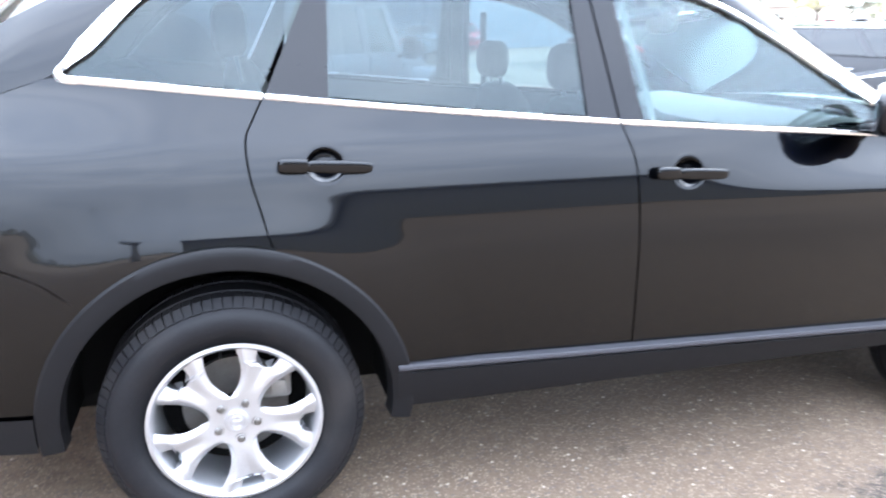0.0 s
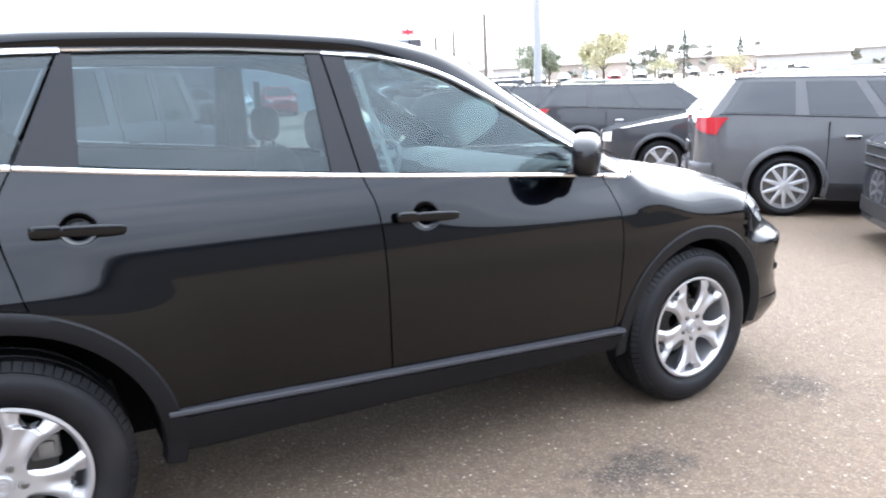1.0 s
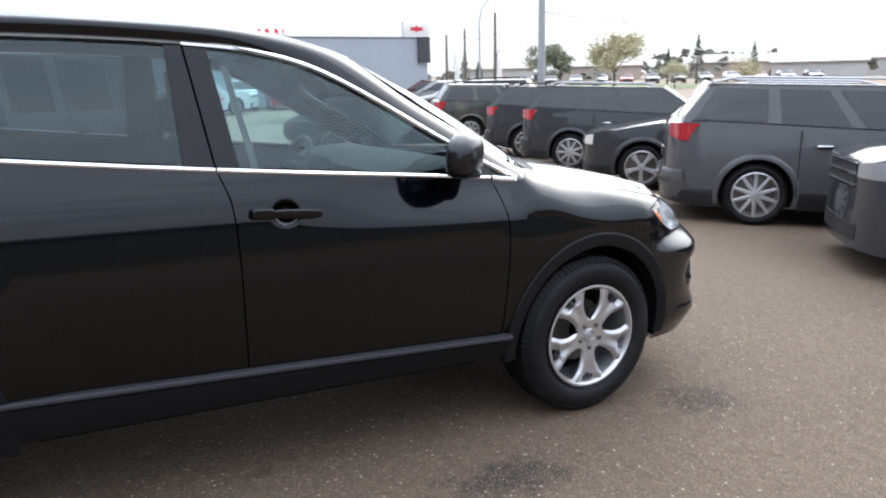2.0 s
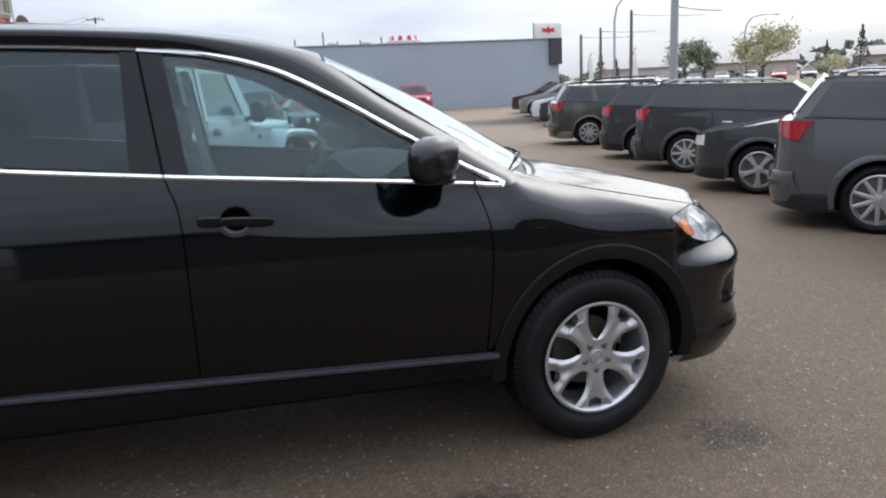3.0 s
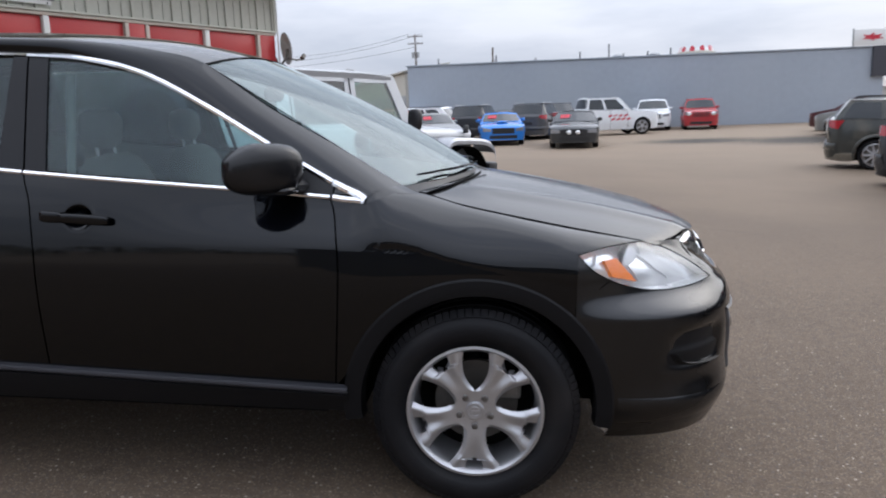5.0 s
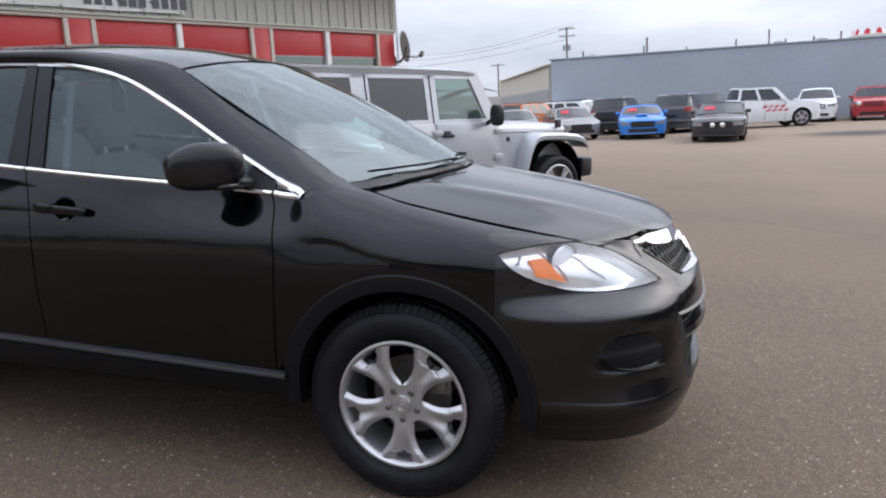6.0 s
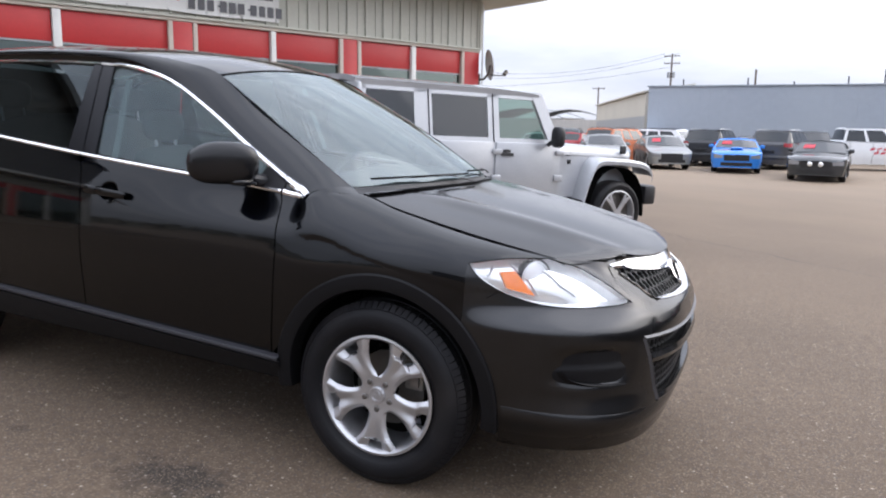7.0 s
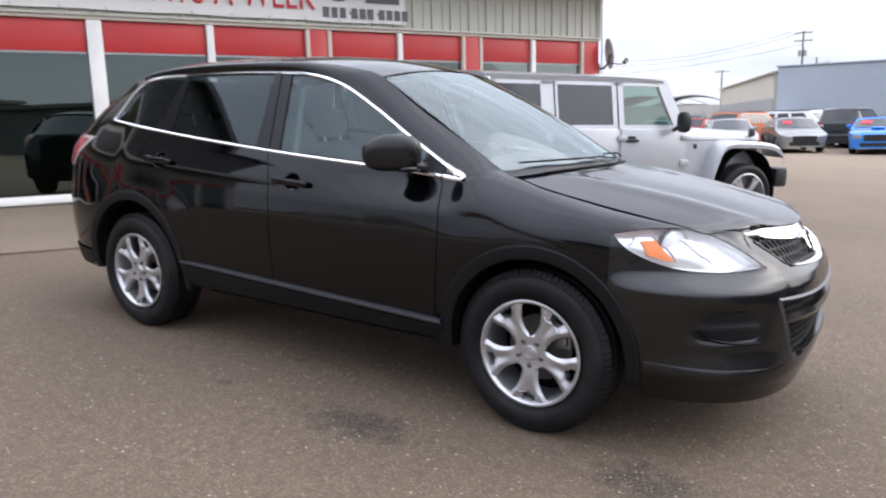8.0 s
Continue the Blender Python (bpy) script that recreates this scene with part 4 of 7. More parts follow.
bmesh.ops.scale(bm, vec=(1, 1.15, 0.95), verts=bm.verts[:])
bmesh.ops.rotate(bm, cent=(0, 0, 0), matrix=Matrix.Rotation(radians(-30), 3, "Y"), verts=bm.verts[:])
bmesh.ops.translate(bm, vec=(nose_at(0, 0.848) - 0.004, 0, 0.848), verts=bm.verts[:])
part("badge", bm, M_CHROME, grille, "oval chrome emblem ring")
# lower lip under its crease
P2 = np.zeros((101, 7, 3))
for i in range(101):
    t = (-1 + 2 * i / 100) * 0.985
    zt = 0.436 - 0.05 * (1 - abs(t))
    for j, (z, o) in enumerate(((zt, -0.003), (zt - 0.012, 0.003), (zt - 0.05, 0.005), (0.33, 0.003), (0.275, -0.008), (0.24, -0.035), (0.225, -0.15))):
        p = nose(t, z)
        d = p - np.array((3.25, 0.0, z))
        d[2] = 0
        P2[i, j] = p + d / np.linalg.norm(d) * o
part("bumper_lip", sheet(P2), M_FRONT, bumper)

# bonnet
def bonnet_x(w):
    return 3.786 - 0.272 * (abs(w) / 0.675) ** 2.2


cowl_x = lambda w: 2.80 - 0.42 * (abs(w) / 0.72) ** 2.0 * 0.42
mid_z = curve1([(2.60, 1.185), (2.75, 1.168), (3.0, 1.128), (3.3, 1.078), (3.5, 1.036), (3.65, 0.998), (3.76, 0.962), (3.85, 0.94)])


def bonnet_z(x, w):
    wh = float(hood_w(min(max(x, 2.64), 3.68)))
    zh = float(hood_z(min(max(x, 2.64), 3.68)))
    u = min(abs(w) / wh, 1.0)
    z = zh + (float(mid_z(x)) - zh) * (1 - u ** 2.4)
    z += 0.010 * math.exp(-((abs(w) - 0.40 - 0.10 * (3.7 - x)) / 0.06) ** 2) * smooth01((x - 2.7) / 0.3)
    return z


P = np.zeros((50, 61, 3))
for j in range(61):
    s = -1 + 2 * j / 60
    for i in range(50):
        u = i / 49
        x0 = cowl_x(s * 0.70)
        x1 = bonnet_x(s * 0.675)
        x = x0 + (x1 - x0) * u
        w = s * (float(hood_w(min(max(x, 2.64), 3.68))) - 0.0015)
        z = bonnet_z(x, w)
        if u > 0.94:
            z -= 0.012 * ((u - 0.94) / 0.06) ** 2
        P[i, j] = (x, w, z)
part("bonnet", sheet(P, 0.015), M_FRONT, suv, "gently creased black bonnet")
S2 = np.zeros((41, 4, 3))
for i in range(41):
    w = -0.66 + 1.32 * i / 40
    a = np.array((bonnet_x(w) - 0.012, w, bonnet_z(bonnet_x(w), w) - 0.016))
    k = smooth01((abs(w) - 0.44) / 0.20)
    b = np.array(((nose_at(w, 0.944) - 0.003) * (1 - k) + (bonnet_x(w) + 0.004) * k, w, 0.944 * (1 - k) + (a[2] + 0.004) * k))
    for j in range(4):
        v = j / 3
        S2[i, j] = a * (1 - v) + b * v
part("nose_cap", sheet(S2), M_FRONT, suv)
part("engine_bay", cube(2.7, -0.58, 0.55, 3.45, 0.58, 0.86), M_SEAM, suv)

# head lamps: outer clear lens over a bright housing with an amber corner and a round projector
for s in (-1, 1):
    A = (LAMP_TIP[0], -wide(*LAMP_TIP), LAMP_TIP[1])
    A2 = (A[0] + 0.001, A[1], A[2] - 0.001)
    top = [A] + [(x, -wide(x, z), z) for x, z in lamp_rim[1:]]
    low = [A2] + [(x, -nose_w(x, float(lamp_low(x))), float(lamp_low(x))) for x in (3.24, 3.275, 3.315, 3.36, 3.41, 3.46, 3.51, 3.56, 3.61, 3.66, 3.71, 3.755)]
    inner = [low[-1], (3.662, -0.612, 0.878), (3.560, -0.648, 0.932), top[-1]]
    L = coons(low, top, [A2, A], inner, 34, 16)
    for i in range(34):
        for j in range(16):
            b = 0.016 * math.sin(math.pi * i / 33) * math.sin(math.pi * j / 15)
            d = L[i, j] - np.array((3.05, -0.3, 0.75))
            L[i, j] += d / np.linalg.norm(d) * b
    back = np.array([3.05, -0.25, 0.82])
    H = L + (back - L) * 0.075
    Q = (lambda a: a) if s < 0 else mirrored
    lamp = part("head_lamp", sheet(Q(H), flip=s > 0), M_REFLECTOR, suv, "clear head lamp with amber corner reflector")
    E = np.concatenate([L[:, 0], L[-1, 1:], L[-2::-1, -1], L[0, -2:0:-1]])
    E2 = E + (back - E) * 0.075
    part("lamp_bezel", sheet(Q(np.stack([np.vstack([E, E[:1]]), np.vstack([E2, E2[:1]])], 1))), M_REFLECTOR, lamp)
    edge = [(nose_at(w, z) + 0.003, -w, z) for w, z in ((0.555, 0.812), (0.545, 0.845), (0.535, 0.88), (0.525, 0.915), (0.52, 0.944))]
    roof = [(x - 0.004, y, z - 0.001) for x, y, z in (top[-1], (3.53, -0.640, 0.958), (3.60, -0.575, 0.952))] + [edge[-1]]
    fill = coons([inner[0], edge[0]], roof, inner, edge, 16, 16)
    part("nose_panel", sheet(Q(fill), flip=s > 0), M_FRONT, suv)
    lens = part("lamp_lens", sheet(Q(L), flip=s > 0), M_LENS, lamp, "clear plastic lens")
    lens.visible_shadow = False
    am = coons([H[9, 2], H[15, 2]], [H[9, 9], H[14, 10]], [H[9, 2], H[9, 9]], [H[15, 2], H[14, 10]], 8, 6) + np.array((0.012, -0.014, 0.002))
    part("amber_reflector", sheet(Q(am), 0.02, flip=s > 0), M_AMBER, lamp, "orange reflector block")
    part("lamp_gasket", tube([tuple(v) for v in np.vstack([E, E[:1]])] if s < 0 else [tuple(v) for v in mirrored(np.vstack([E, E[:1]]))], 0.0022, 5), M_SEAM, lamp)
    for i0, j0, i1, j1 in ((16, 2, 15, 13), (24, 2, 22, 12), (5, 4, 8, 12)):
        rib = [H[round(i0 + (i1 - i0) * u), round(j0 + (j1 - j0) * u)] + np.array((0.004, -0.005, 0.001)) for u in np.linspace(0, 1, 8)]
        part("lamp_rib", tube([tuple(v) for v in (rib if s < 0 else mirrored(np.array(rib)))], 0.0035, 6), M_ALLOY, lamp)
    c = H[19, 8]
    bm = lathe([(0.060, 0.02), (0.060, -0.006), (0.055, -0.010), (0.051, -0.004), (0.046, -0.006), (0.025, -0.012), (0.0005, -0.014)], 28)
    bmesh.ops.rotate(bm, cent=(0, 0, 0), matrix=Matrix.Rotation(radians(52), 3, "Z"), verts=bm.verts[:])
    bmesh.ops.translate(bm, vec=Vector(c) + Vector((-0.008, 0.009, -0.002)), verts=bm.verts[:])
    if s > 0:
        bmesh.ops.scale(bm, vec=(1, -1, 1), verts=bm.verts[:])
        bmesh.ops.reverse_faces(bm, faces=bm.faces[:])
    proj = part("projector", bm, M_LAMPGLASS, lamp, "round projector lens")
    bm = lathe([(0.072, 0.016), (0.070, -0.004), (0.066, -0.009), (0.061, -0.007), (0.060, 0.012)], 28)
    bmesh.ops.rotate(bm, cent=(0, 0, 0), matrix=Matrix.Rotation(radians(52), 3, "Z"), verts=bm.verts[:])
    bmesh.ops.translate(bm, vec=Vector(c) + Vector((-0.008, 0.009, -0.002)), verts=bm.verts[:])
    if s > 0:
        bmesh.ops.scale(bm, vec=(1, -1, 1), verts=bm.verts[:])
        bmesh.ops.reverse_faces(bm, faces=bm.faces[:])
    part("projector_bezel", bm, M_TRIM, proj, "dark satin ring")

# ---- cabin: roof, pillars, glass ----
roof_mid = curve1([(-1.0, 1.585), (-0.8, 1.622), (-0.5, 1.668), (-0.2, 1.722), (0.2, 1.750), (0.6, 1.762), (1.0, 1.760), (1.3, 1.746), (1.55, 1.720), (1.80, 1.668), (1.95, 1.625)])
roof_w = curve1([(-1.0, 0.60), (-0.6, 0.63), (-0.25, 0.655), (0.03, 0.672), (0.3, 0.680), (0.72, 0.682), (1.12, 0.682), (1.35, 0.676), (1.6, 0.655), (1.8, 0.620), (1.95, 0.60)])
roof_edge_z = curve1([(-1.0, 1.545), (-0.6, 1.585), (-0.25, 1.622), (0.03, 1.664), (0.3, 1.686), (0.72, 1.698), (1.12, 1.696), (1.35, 1.686), (1.6, 1.656), (1.8, 1.605), (1.95, 1.56)])


def roof_z(x, w):
    u = min(abs(w) / float(roof_w(x)), 1.0)
    return float(roof_edge_z(x)) + (float(roof_mid(x)) - float(roof_edge_z(x))) * (1 - u ** 2.2)


screen_top = lambda s: 1.80 + 0.035 * (1 - abs(s) ** 2)
P = np.zeros((50, 41, 3))
for j in range(41):
    s = -1 + 2 * j / 40
    for i in range(50):
        x1 = screen_top(s) - 0.004
        xa = -0.52 + 0.28 * s * s
        x = xa + (x1 - xa) * i / 49
        w = s * float(roof_w(x))
        P[i, j] = (x, w, roof_z(x, w))
part("roof", sheet(P, 0.0), M_PAINT, suv)

# the rail between roof and side glass, running down as the windscreen pillar
rail_x = np.linspace(-0.12, 2.46, 74)


def rail_low(x):
    """Lower edge of the rail: the top of the side glass, or the rear pillar behind it."""
    if x < -0.40:
        return 1.342 + (x + 0.40) * 0.30
    return float(cab_top(x))


def rail_high(x):
    """Upper edge of the rail: the roof's edge, then the edge of the windscreen."""
    if x <= 1.45:
        return np.array((x, -float(roof_w(x)), float(roof_edge_z(x))))
    u = (x - 1.45) / (2.46 - 1.45)
    return PILLAR[min(int(u * 119), 119)]


PILLAR = spline([(q, -float(roof_w(q)), float(roof_edge_z(q))) for q in (1.45, 1.62, 1.79)] + [(2.05, -0.646, 1.448), (2.31, -0.670, 1.303), (2.57, -0.692, 1.156)], 120)
P = np.zeros((len(rail_x), 8, 3))
for i, x in enumerate(rail_x):
    zl = rail_low(x)
    a, b = np.array((x, -wide(x, zl) if x > -0.4 else -(0.80 + (x + 0.4) * 0.10), zl)), rail_high(x)
    for j in range(8):
        v = j / 7
        q = a * (1 - v) + b * v
        q[1] -= 0.016 * math.sin(math.pi * v)
        q[2] += 0.012 * math.sin(math.pi * v)
        P[i, j] = q
both("roof_rail", P, M_PAINT, 0.0, label="black roof rail and windscreen pillar")
# small corner between pillar foot, wing and bonnet
side3 = lambda x, z: (x, -wide(x, z), z)
both("scuttle_corner", coons([side3(2.445, 1.107), side3(2.49, 1.117), side3(2.56, 1.136), side3(2.64, 1.131)], [tuple(P[-1, 0]), tuple(P[-1, 3]), tuple(P[-1, 5]), tuple(P[-1, 7])], [side3(2.445, 1.107), tuple(P[-1, 0])], [side3(2.64, 1.131), tuple(P[-1, 7])], 12, 5), M_PAINT, 0)

# windscreen
P = np.zeros((30, 31, 3))
foot = lambda s: np.array((2.565 + 0.25 * (1 - abs(s) ** 2.2), s * 0.690, 1.154 + 0.026 * (1 - abs(s) ** 2)))
head = lambda s: np.array((screen_top(s), s * float(roof_w(1.80)), roof_z(screen_top(s), s * float(roof_w(screen_top(s)))) - 0.003))
for j in range(31):
    s = -1 + 2 * j / 30
    a, b = foot(s), head(s)
    for i in range(30):
        v = i / 29
        q = a * (1 - v) + b * v
        q[2] += 0.022 * math.sin(math.pi * v) * (1 - s ** 4)
        q[0] += 0.014 * math.sin(math.pi * v) * (1 - s ** 4)
        P[i, j] = q
screen = part("windscreen", sheet(P, flip=True), M_WSHIELD, suv, "raked windscreen reflecting a pale sky")
screen.visible_shadow = False
bm = bmesh.new()
for row, h in ((P[:, 0], 0.005), (P[:, -1], 0.005), (P[-1], 0.007)):
    tube(row[::2], h, 6, bm, flat=0.35)
part("screen_seal", bm, M_SEAM, screen)
# scuttle under the wipers
P2 = np.zeros((31, 5, 3))
for j in range(31):
    s = -1 + 2 * j / 30
    a = foot(s)
    x1 = cowl_x(s * 0.70) + 0.03
    for i in range(5):
        v = i / 4
        P2[j, i] = (a[0] - 0.01 + (x1 - a[0] + 0.02) * v, s * (0.715 - 0.012 * v), a[2] - 0.004 - 0.022 * math.sin(math.pi * v) - 0.012 * v)
part("scuttle_panel", sheet(P2), M_PLASTIC, suv, "black scuttle panel below the windscreen")
for y0, y1 in ((-0.62, -0.02), (0.02, 0.62)):
    def on_screen(w, v):
        s = w / 0.71
        a, b = foot(s), head(s)
        q = a * (1 - v) + b * v
        return (q[0] + 0.014 * math.sin(math.pi * v) + 0.012, w, q[2] + 0.022 * math.sin(math.pi * v) + 0.016)
    wiper = part("wiper", tube([(foot(y1 / 0.71)[0] + 0.05, y1, 1.165), on_screen((y0 + y1) / 2 + 0.12, 0.018), on_screen((y0 + y1) / 2 - 0.05, 0.022)], 0.006, 6, flat=0.6), M_PLASTIC, suv)
    part("blade", tube([on_screen(y0, 0.028), on_screen((y0 + y1) / 2, 0.018), on_screen(y1, 0.01)], 0.005, 6), M_SEAM, wiper)

# side glass
def glass(name, x0, x1, mat, lean0=0.0, lean1=0.0, inset=0.010, trim=0.012):
    """Pane between two upright edges (x at the belt; lean: how far its top is moved), from belt to rail."""
    nu, nv = 26, 14
    P = np.zeros((nu, nv, 3))
    for i in range(nu):
        for j in range(nv):
            u, v = i / (nu - 1), j / (nv - 1)
            xb, xt = x0 + (x1 - x0) * u, (x0 + lean0) + (x1 + lean1 - x0 - lean0) * u
            zb, zt = float(belt(xb)) + trim, max(float(cab_top(xt)) - trim, float(belt(xt)) + trim)
            x, z = xb + (xt - xb) * v, zb + (zt - zb) * v
            P[i, j] = (x, -(wide(x, z) - inset), z)
    return both(name, P, mat, 0)


win = []
win += glass("front_window", 1.275, 2.325, M_GLASS, -0.065, 0.0, 0.012)
win += glass("rear_window", 0.30, 1.095, M_PRIVACY, 0.02, -0.015, 0.012)
win += glass("quarter_window", -0.372, 0.125, M_PRIVACY, 0.22, 0.155, 0.010)
win += glass("corner_window", 2.345, 2.43, M_DARKGLASS, -0.0, 0.0, 0.010)
for o in win:
    o.visible_shadow = False


def upright(name, x0, x1, l0, l1, mat, out):
    nv = 14
    P = np.zeros((4, nv, 3))
    for i in range(4):
        for j in range(nv):
            u, v = i / 3, j / (nv - 1)
            xb, xt = x0 + (x1 - x0) * u, x0 + l0 + (x1 + l1 - x0 - l0) * u
            zb, zt = float(belt(xb)) + 0.004, float(cab_top(xt)) - 0.004
            x, z = xb + (xt - xb) * v, zb + (zt - zb) * v
            P[i, j] = (x, -(wide(x, z) + out), z)
    return both(name, P, mat, 0.01)


upright("door_pillar", 1.09, 1.192, -0.015, -0.062, M_GLOSSBLACK, -0.004)
upright("door_pillar", 1.200, 1.280, -0.062, -0.065, M_GLOSSBLACK, -0.004)
upright("door_pillar", 0.135, 0.305, 0.158, 0.025, M_GLOSSBLACK, -0.006)
# added black sheet behind the pillar gap, so no light shows through
upright("pillar_seal", 1.165, 1.235, -0.05, -0.064, M_SEAM, -0.030)
upright("mirror_sail", 2.18, 2.342, 0.06, -0.004, M_PLASTIC, -0.004)

# chrome surround of the side glass
def strip(pts, half, name="window_trim", out=0.006):
    c = spline(pts, 60)
    P = np.zeros((60, 5, 3))
    for i in range(60):
        d = c[min(i + 1, 59)] - c[max(i - 1, 0)]
        d /= np.linalg.norm(d)
        nrm = np.array((-d[1], d[0]))
        h = half(i / 59) if callable(half) else half
        for j, (o, e) in enumerate(((-1, -0.012), (-0.9, out * 0.6), (0, out + 0.002), (0.9, out * 0.6), (1, -0.012))):
            x, z = c[i] + nrm * o * h
            P[i, j] = (x, -(wide(x, z) + e), z)
    return both(name, P, M_CHROME, 0, label="bright chrome window trim")


ctop = lambda x: (x, float(cab_top(x)))
cbot = lambda x: (x, float(belt(x)))
strip([cbot(x) for x in (-0.34, -0.1, 0.128)], 0.0095)
strip([cbot(x) for x in (0.134, 0.5, 0.9, 1.193)], 0.0075)
strip([cbot(x) for x in (1.199, 1.6, 2.0, 2.332)], 0.0075)
strip([ctop(x) for x in (0.30, 0.5, 0.75, 0.95, 1.127)], 0.0075)
strip([ctop(x) for x in (1.133, 1.35, 1.6, 1.85, 2.1, 2.337)], 0.0095)
strip([ctop(2.341), ctop(2.38), (2.425, 1.141), (2.459, 1.121)], lambda v: 0.0115 + 0.003 * v)
strip([cbot(2.342), (2.39, 1.1215), (2.456, 1.1185)], 0.0105, out=0.005)
strip([ctop(0.296), ctop(0.15), ctop(0.0), ctop(-0.1), ctop(-0.2), ctop(-0.30), (-0.36, 1.372), (-0.384, 1.347), (-0.372, 1.334), (-0.335, 1.329)], lambda v: 0.0105 + 0.013 * smooth01((v - 0.45) / 0.25) * (1 - smooth01((v - 0.80) / 0.1)))

# door handles in their round cups
CUP = ((1.34, -0.003), (1.30, 0.0008), (1.06, 0.0012), (1.0, 0.0002), (0.95, -0.003), (0.85, -0.008), (0.65, -0.0135), (0.4, -0.0165), (0.02, -0.018))
for x0, z0, tilt in HANDLES:
    for s in (-1, 1):
        y = wide(x0, z0)
        Pn = np.zeros((33, len(CUP), 3))
        for i in range(33):
            a = 2 * math.pi * i / 32
            for j, (r, dep) in enumerate(CUP):
                x, z = x0 + 0.052 * r * math.cos(a), z0 + 0.046 * r * math.sin(a)
                Pn[i, j] = (x, -(wide(x, z) + dep), z)
        part("handle_cup", sheet(Pn if s < 0 else mirrored(Pn), flip=s > 0), M_PAINT, suv)
        bm = blob(0.034, 0, 0, 0.094, 0.012, 0.0180, 4.0, 28)
        blob(-0.088, 0.001, 0.001, 0.042, 0.013, 0.0205, 4.0, 24, bm)
        box(bm, -0.085, -0.026, -0.012, -0.060, -0.005, 0.012)
        box(bm, 0.085, -0.026, -0.010, 0.105, -0.005, 0.010)
        bmesh.ops.rotate(bm, cent=(0, 0, 0), matrix=Matrix.Rotation(-tilt, 3, "Y"), verts=bm.verts[:])
        bmesh.ops.translate(bm, vec=(x0, y + 0.022, z0), verts=bm.verts[:])
        if s < 0:
            bmesh.ops.scale(bm, vec=(1, -1, 1), verts=bm.verts[:])
            bmesh.ops.reverse_faces(bm, faces=bm.faces[:])
        part("door_handle", bm, M_PAINT, suv, "black pull handle across a round cup")

# door mirrors
for s in (-1, 1):
    def swing(bm):
        """Turns a piece to the angle at which the mirror stands, half folded."""
        bmesh.ops.rotate(bm, cent=(0, 0, 0), matrix=Matrix.Rotation(radians(44), 3, "Z"), verts=bm.verts[:])
        bmesh.ops.translate(bm, vec=(2.133, 0.990, 1.235), verts=bm.verts[:])
        if s < 0:
            bmesh.ops.scale(bm, vec=(1, -1, 1), verts=bm.verts[:])
            bmesh.ops.reverse_faces(bm, faces=bm.faces[:])
        return bm
    bm = blob(0, 0, 0, 0.064, 0.144, 0.088, 2.9, 36)
    for v in bm.verts:
        if v.co.x < -0.045:
            v.co.x = -0.045
        if v.co.z > 0:
            v.co.z *= 1.0 - 0.22 * smooth01((v.co.y - 0.02) / 0.13)
    mir = part("door_mirror", swing(bm), M_SATIN, suv, "black door mirror housing")
    part("mirror_glass", swing(blob(-0.046, 0, 0, 0.004, 0.112, 0.062, 2.9, 20)), M_MIRROR, mir)
    bm = blob(2.18, s * 0.920, 1.160, 0.052, 0.080, 0.020, 2.6, 20)
    part("mirror_base", bm, M_SATIN, mir)
    part("mirror_arm", tube([(2.22, s * 0.84, 1.165), (2.20, s * 0.90, 1.175)], 0.035, 10, flat=0.7), M_PLASTIC, mir)

# rear: tail, bumper, lamps, hatch
def tail(t, z, x_from):
    """A point of the tail at height z: t from -1 (right) to 1 (left), starting at x_from."""
    if abs(z - 0.378) < R_REAR:
        x_from = min(x_from, -math.sqrt(R_REAR ** 2 - (z - 0.378) ** 2))
    X = np.linspace(x_from, float(tail_x(z)), 60)
    X = X[0] + (X[-1] - X[0]) * (1 - (1 - np.linspace(0, 1, 60)) ** 2)
    W = np.array([wide(x, z) for x in X])
    arc = np.concatenate([[0], np.cumsum(np.hypot(np.diff(X), np.diff(W)))])
    a = arc[-1] * (1 - abs(t))
    return np.array((float(np.interp(a, arc, X)), math.copysign(float(np.interp(a, arc, W)), t), z))


tail_seam = lambda x: float(np.interp(-x, [0.364, 0.46, 0.60, 0.72], [0.752, 0.832, 0.892, 0.927]))


def tail_patch(t0, t1, z0, z1, nt, nz, out=0.0, x_from=-0.735, seam=False):
    P = np.zeros((nt, nz, 3))
    for i in range(nt):
        t = t0 + (t1 - t0) * i / (nt - 1)
        zt = z1
        if seam:
            zt = next((z for z in np.arange(0.74, z1, 0.004) if z >= tail_seam(tail(t, z, x_from)[0])), z1)
        for j in range(nz):
            z = z0 + (zt - z0) * j / (nz - 1)
            p = tail(t, z, x_from)
            d = p - np.array((-0.2, 0, z))
            P[i, j] = p + d / np.linalg.norm(d) * out
    return P


part("rear_bumper", sheet(tail_patch(-1, 1, 0.35, 0.927, 101, 20, 0.0, -0.364, True), flip=True), M_PAINT, suv)
part("rear_body", sheet(tail_patch(-1, 1, 0.932, 1.203, 81, 12), flip=True), M_PAINT, suv)
part("tailgate", sheet(tail_patch(-0.62, 0.62, 0.80, 1.22, 41, 20, 0.006), 0.02, flip=True), M_PAINT, suv)
P = np.zeros((21, 12, 3))
for i in range(21):
    s = -1 + 2 * i / 20
    for j in range(12):
        v = j / 11
        P[i, j] = (-0.90 + (0.36 + 0.28 * s * s) * v - 0.18 * (1 - s * s) * (1 - v) + 0.03 * math.sin(math.pi * v) * s * s, s * (0.705 - 0.05 * v), 1.195 + (0.41 + 0.02 * (1 - s * s)) * v)
part("rear_screen", sheet(P, flip=True), M_DARKGLASS, suv)
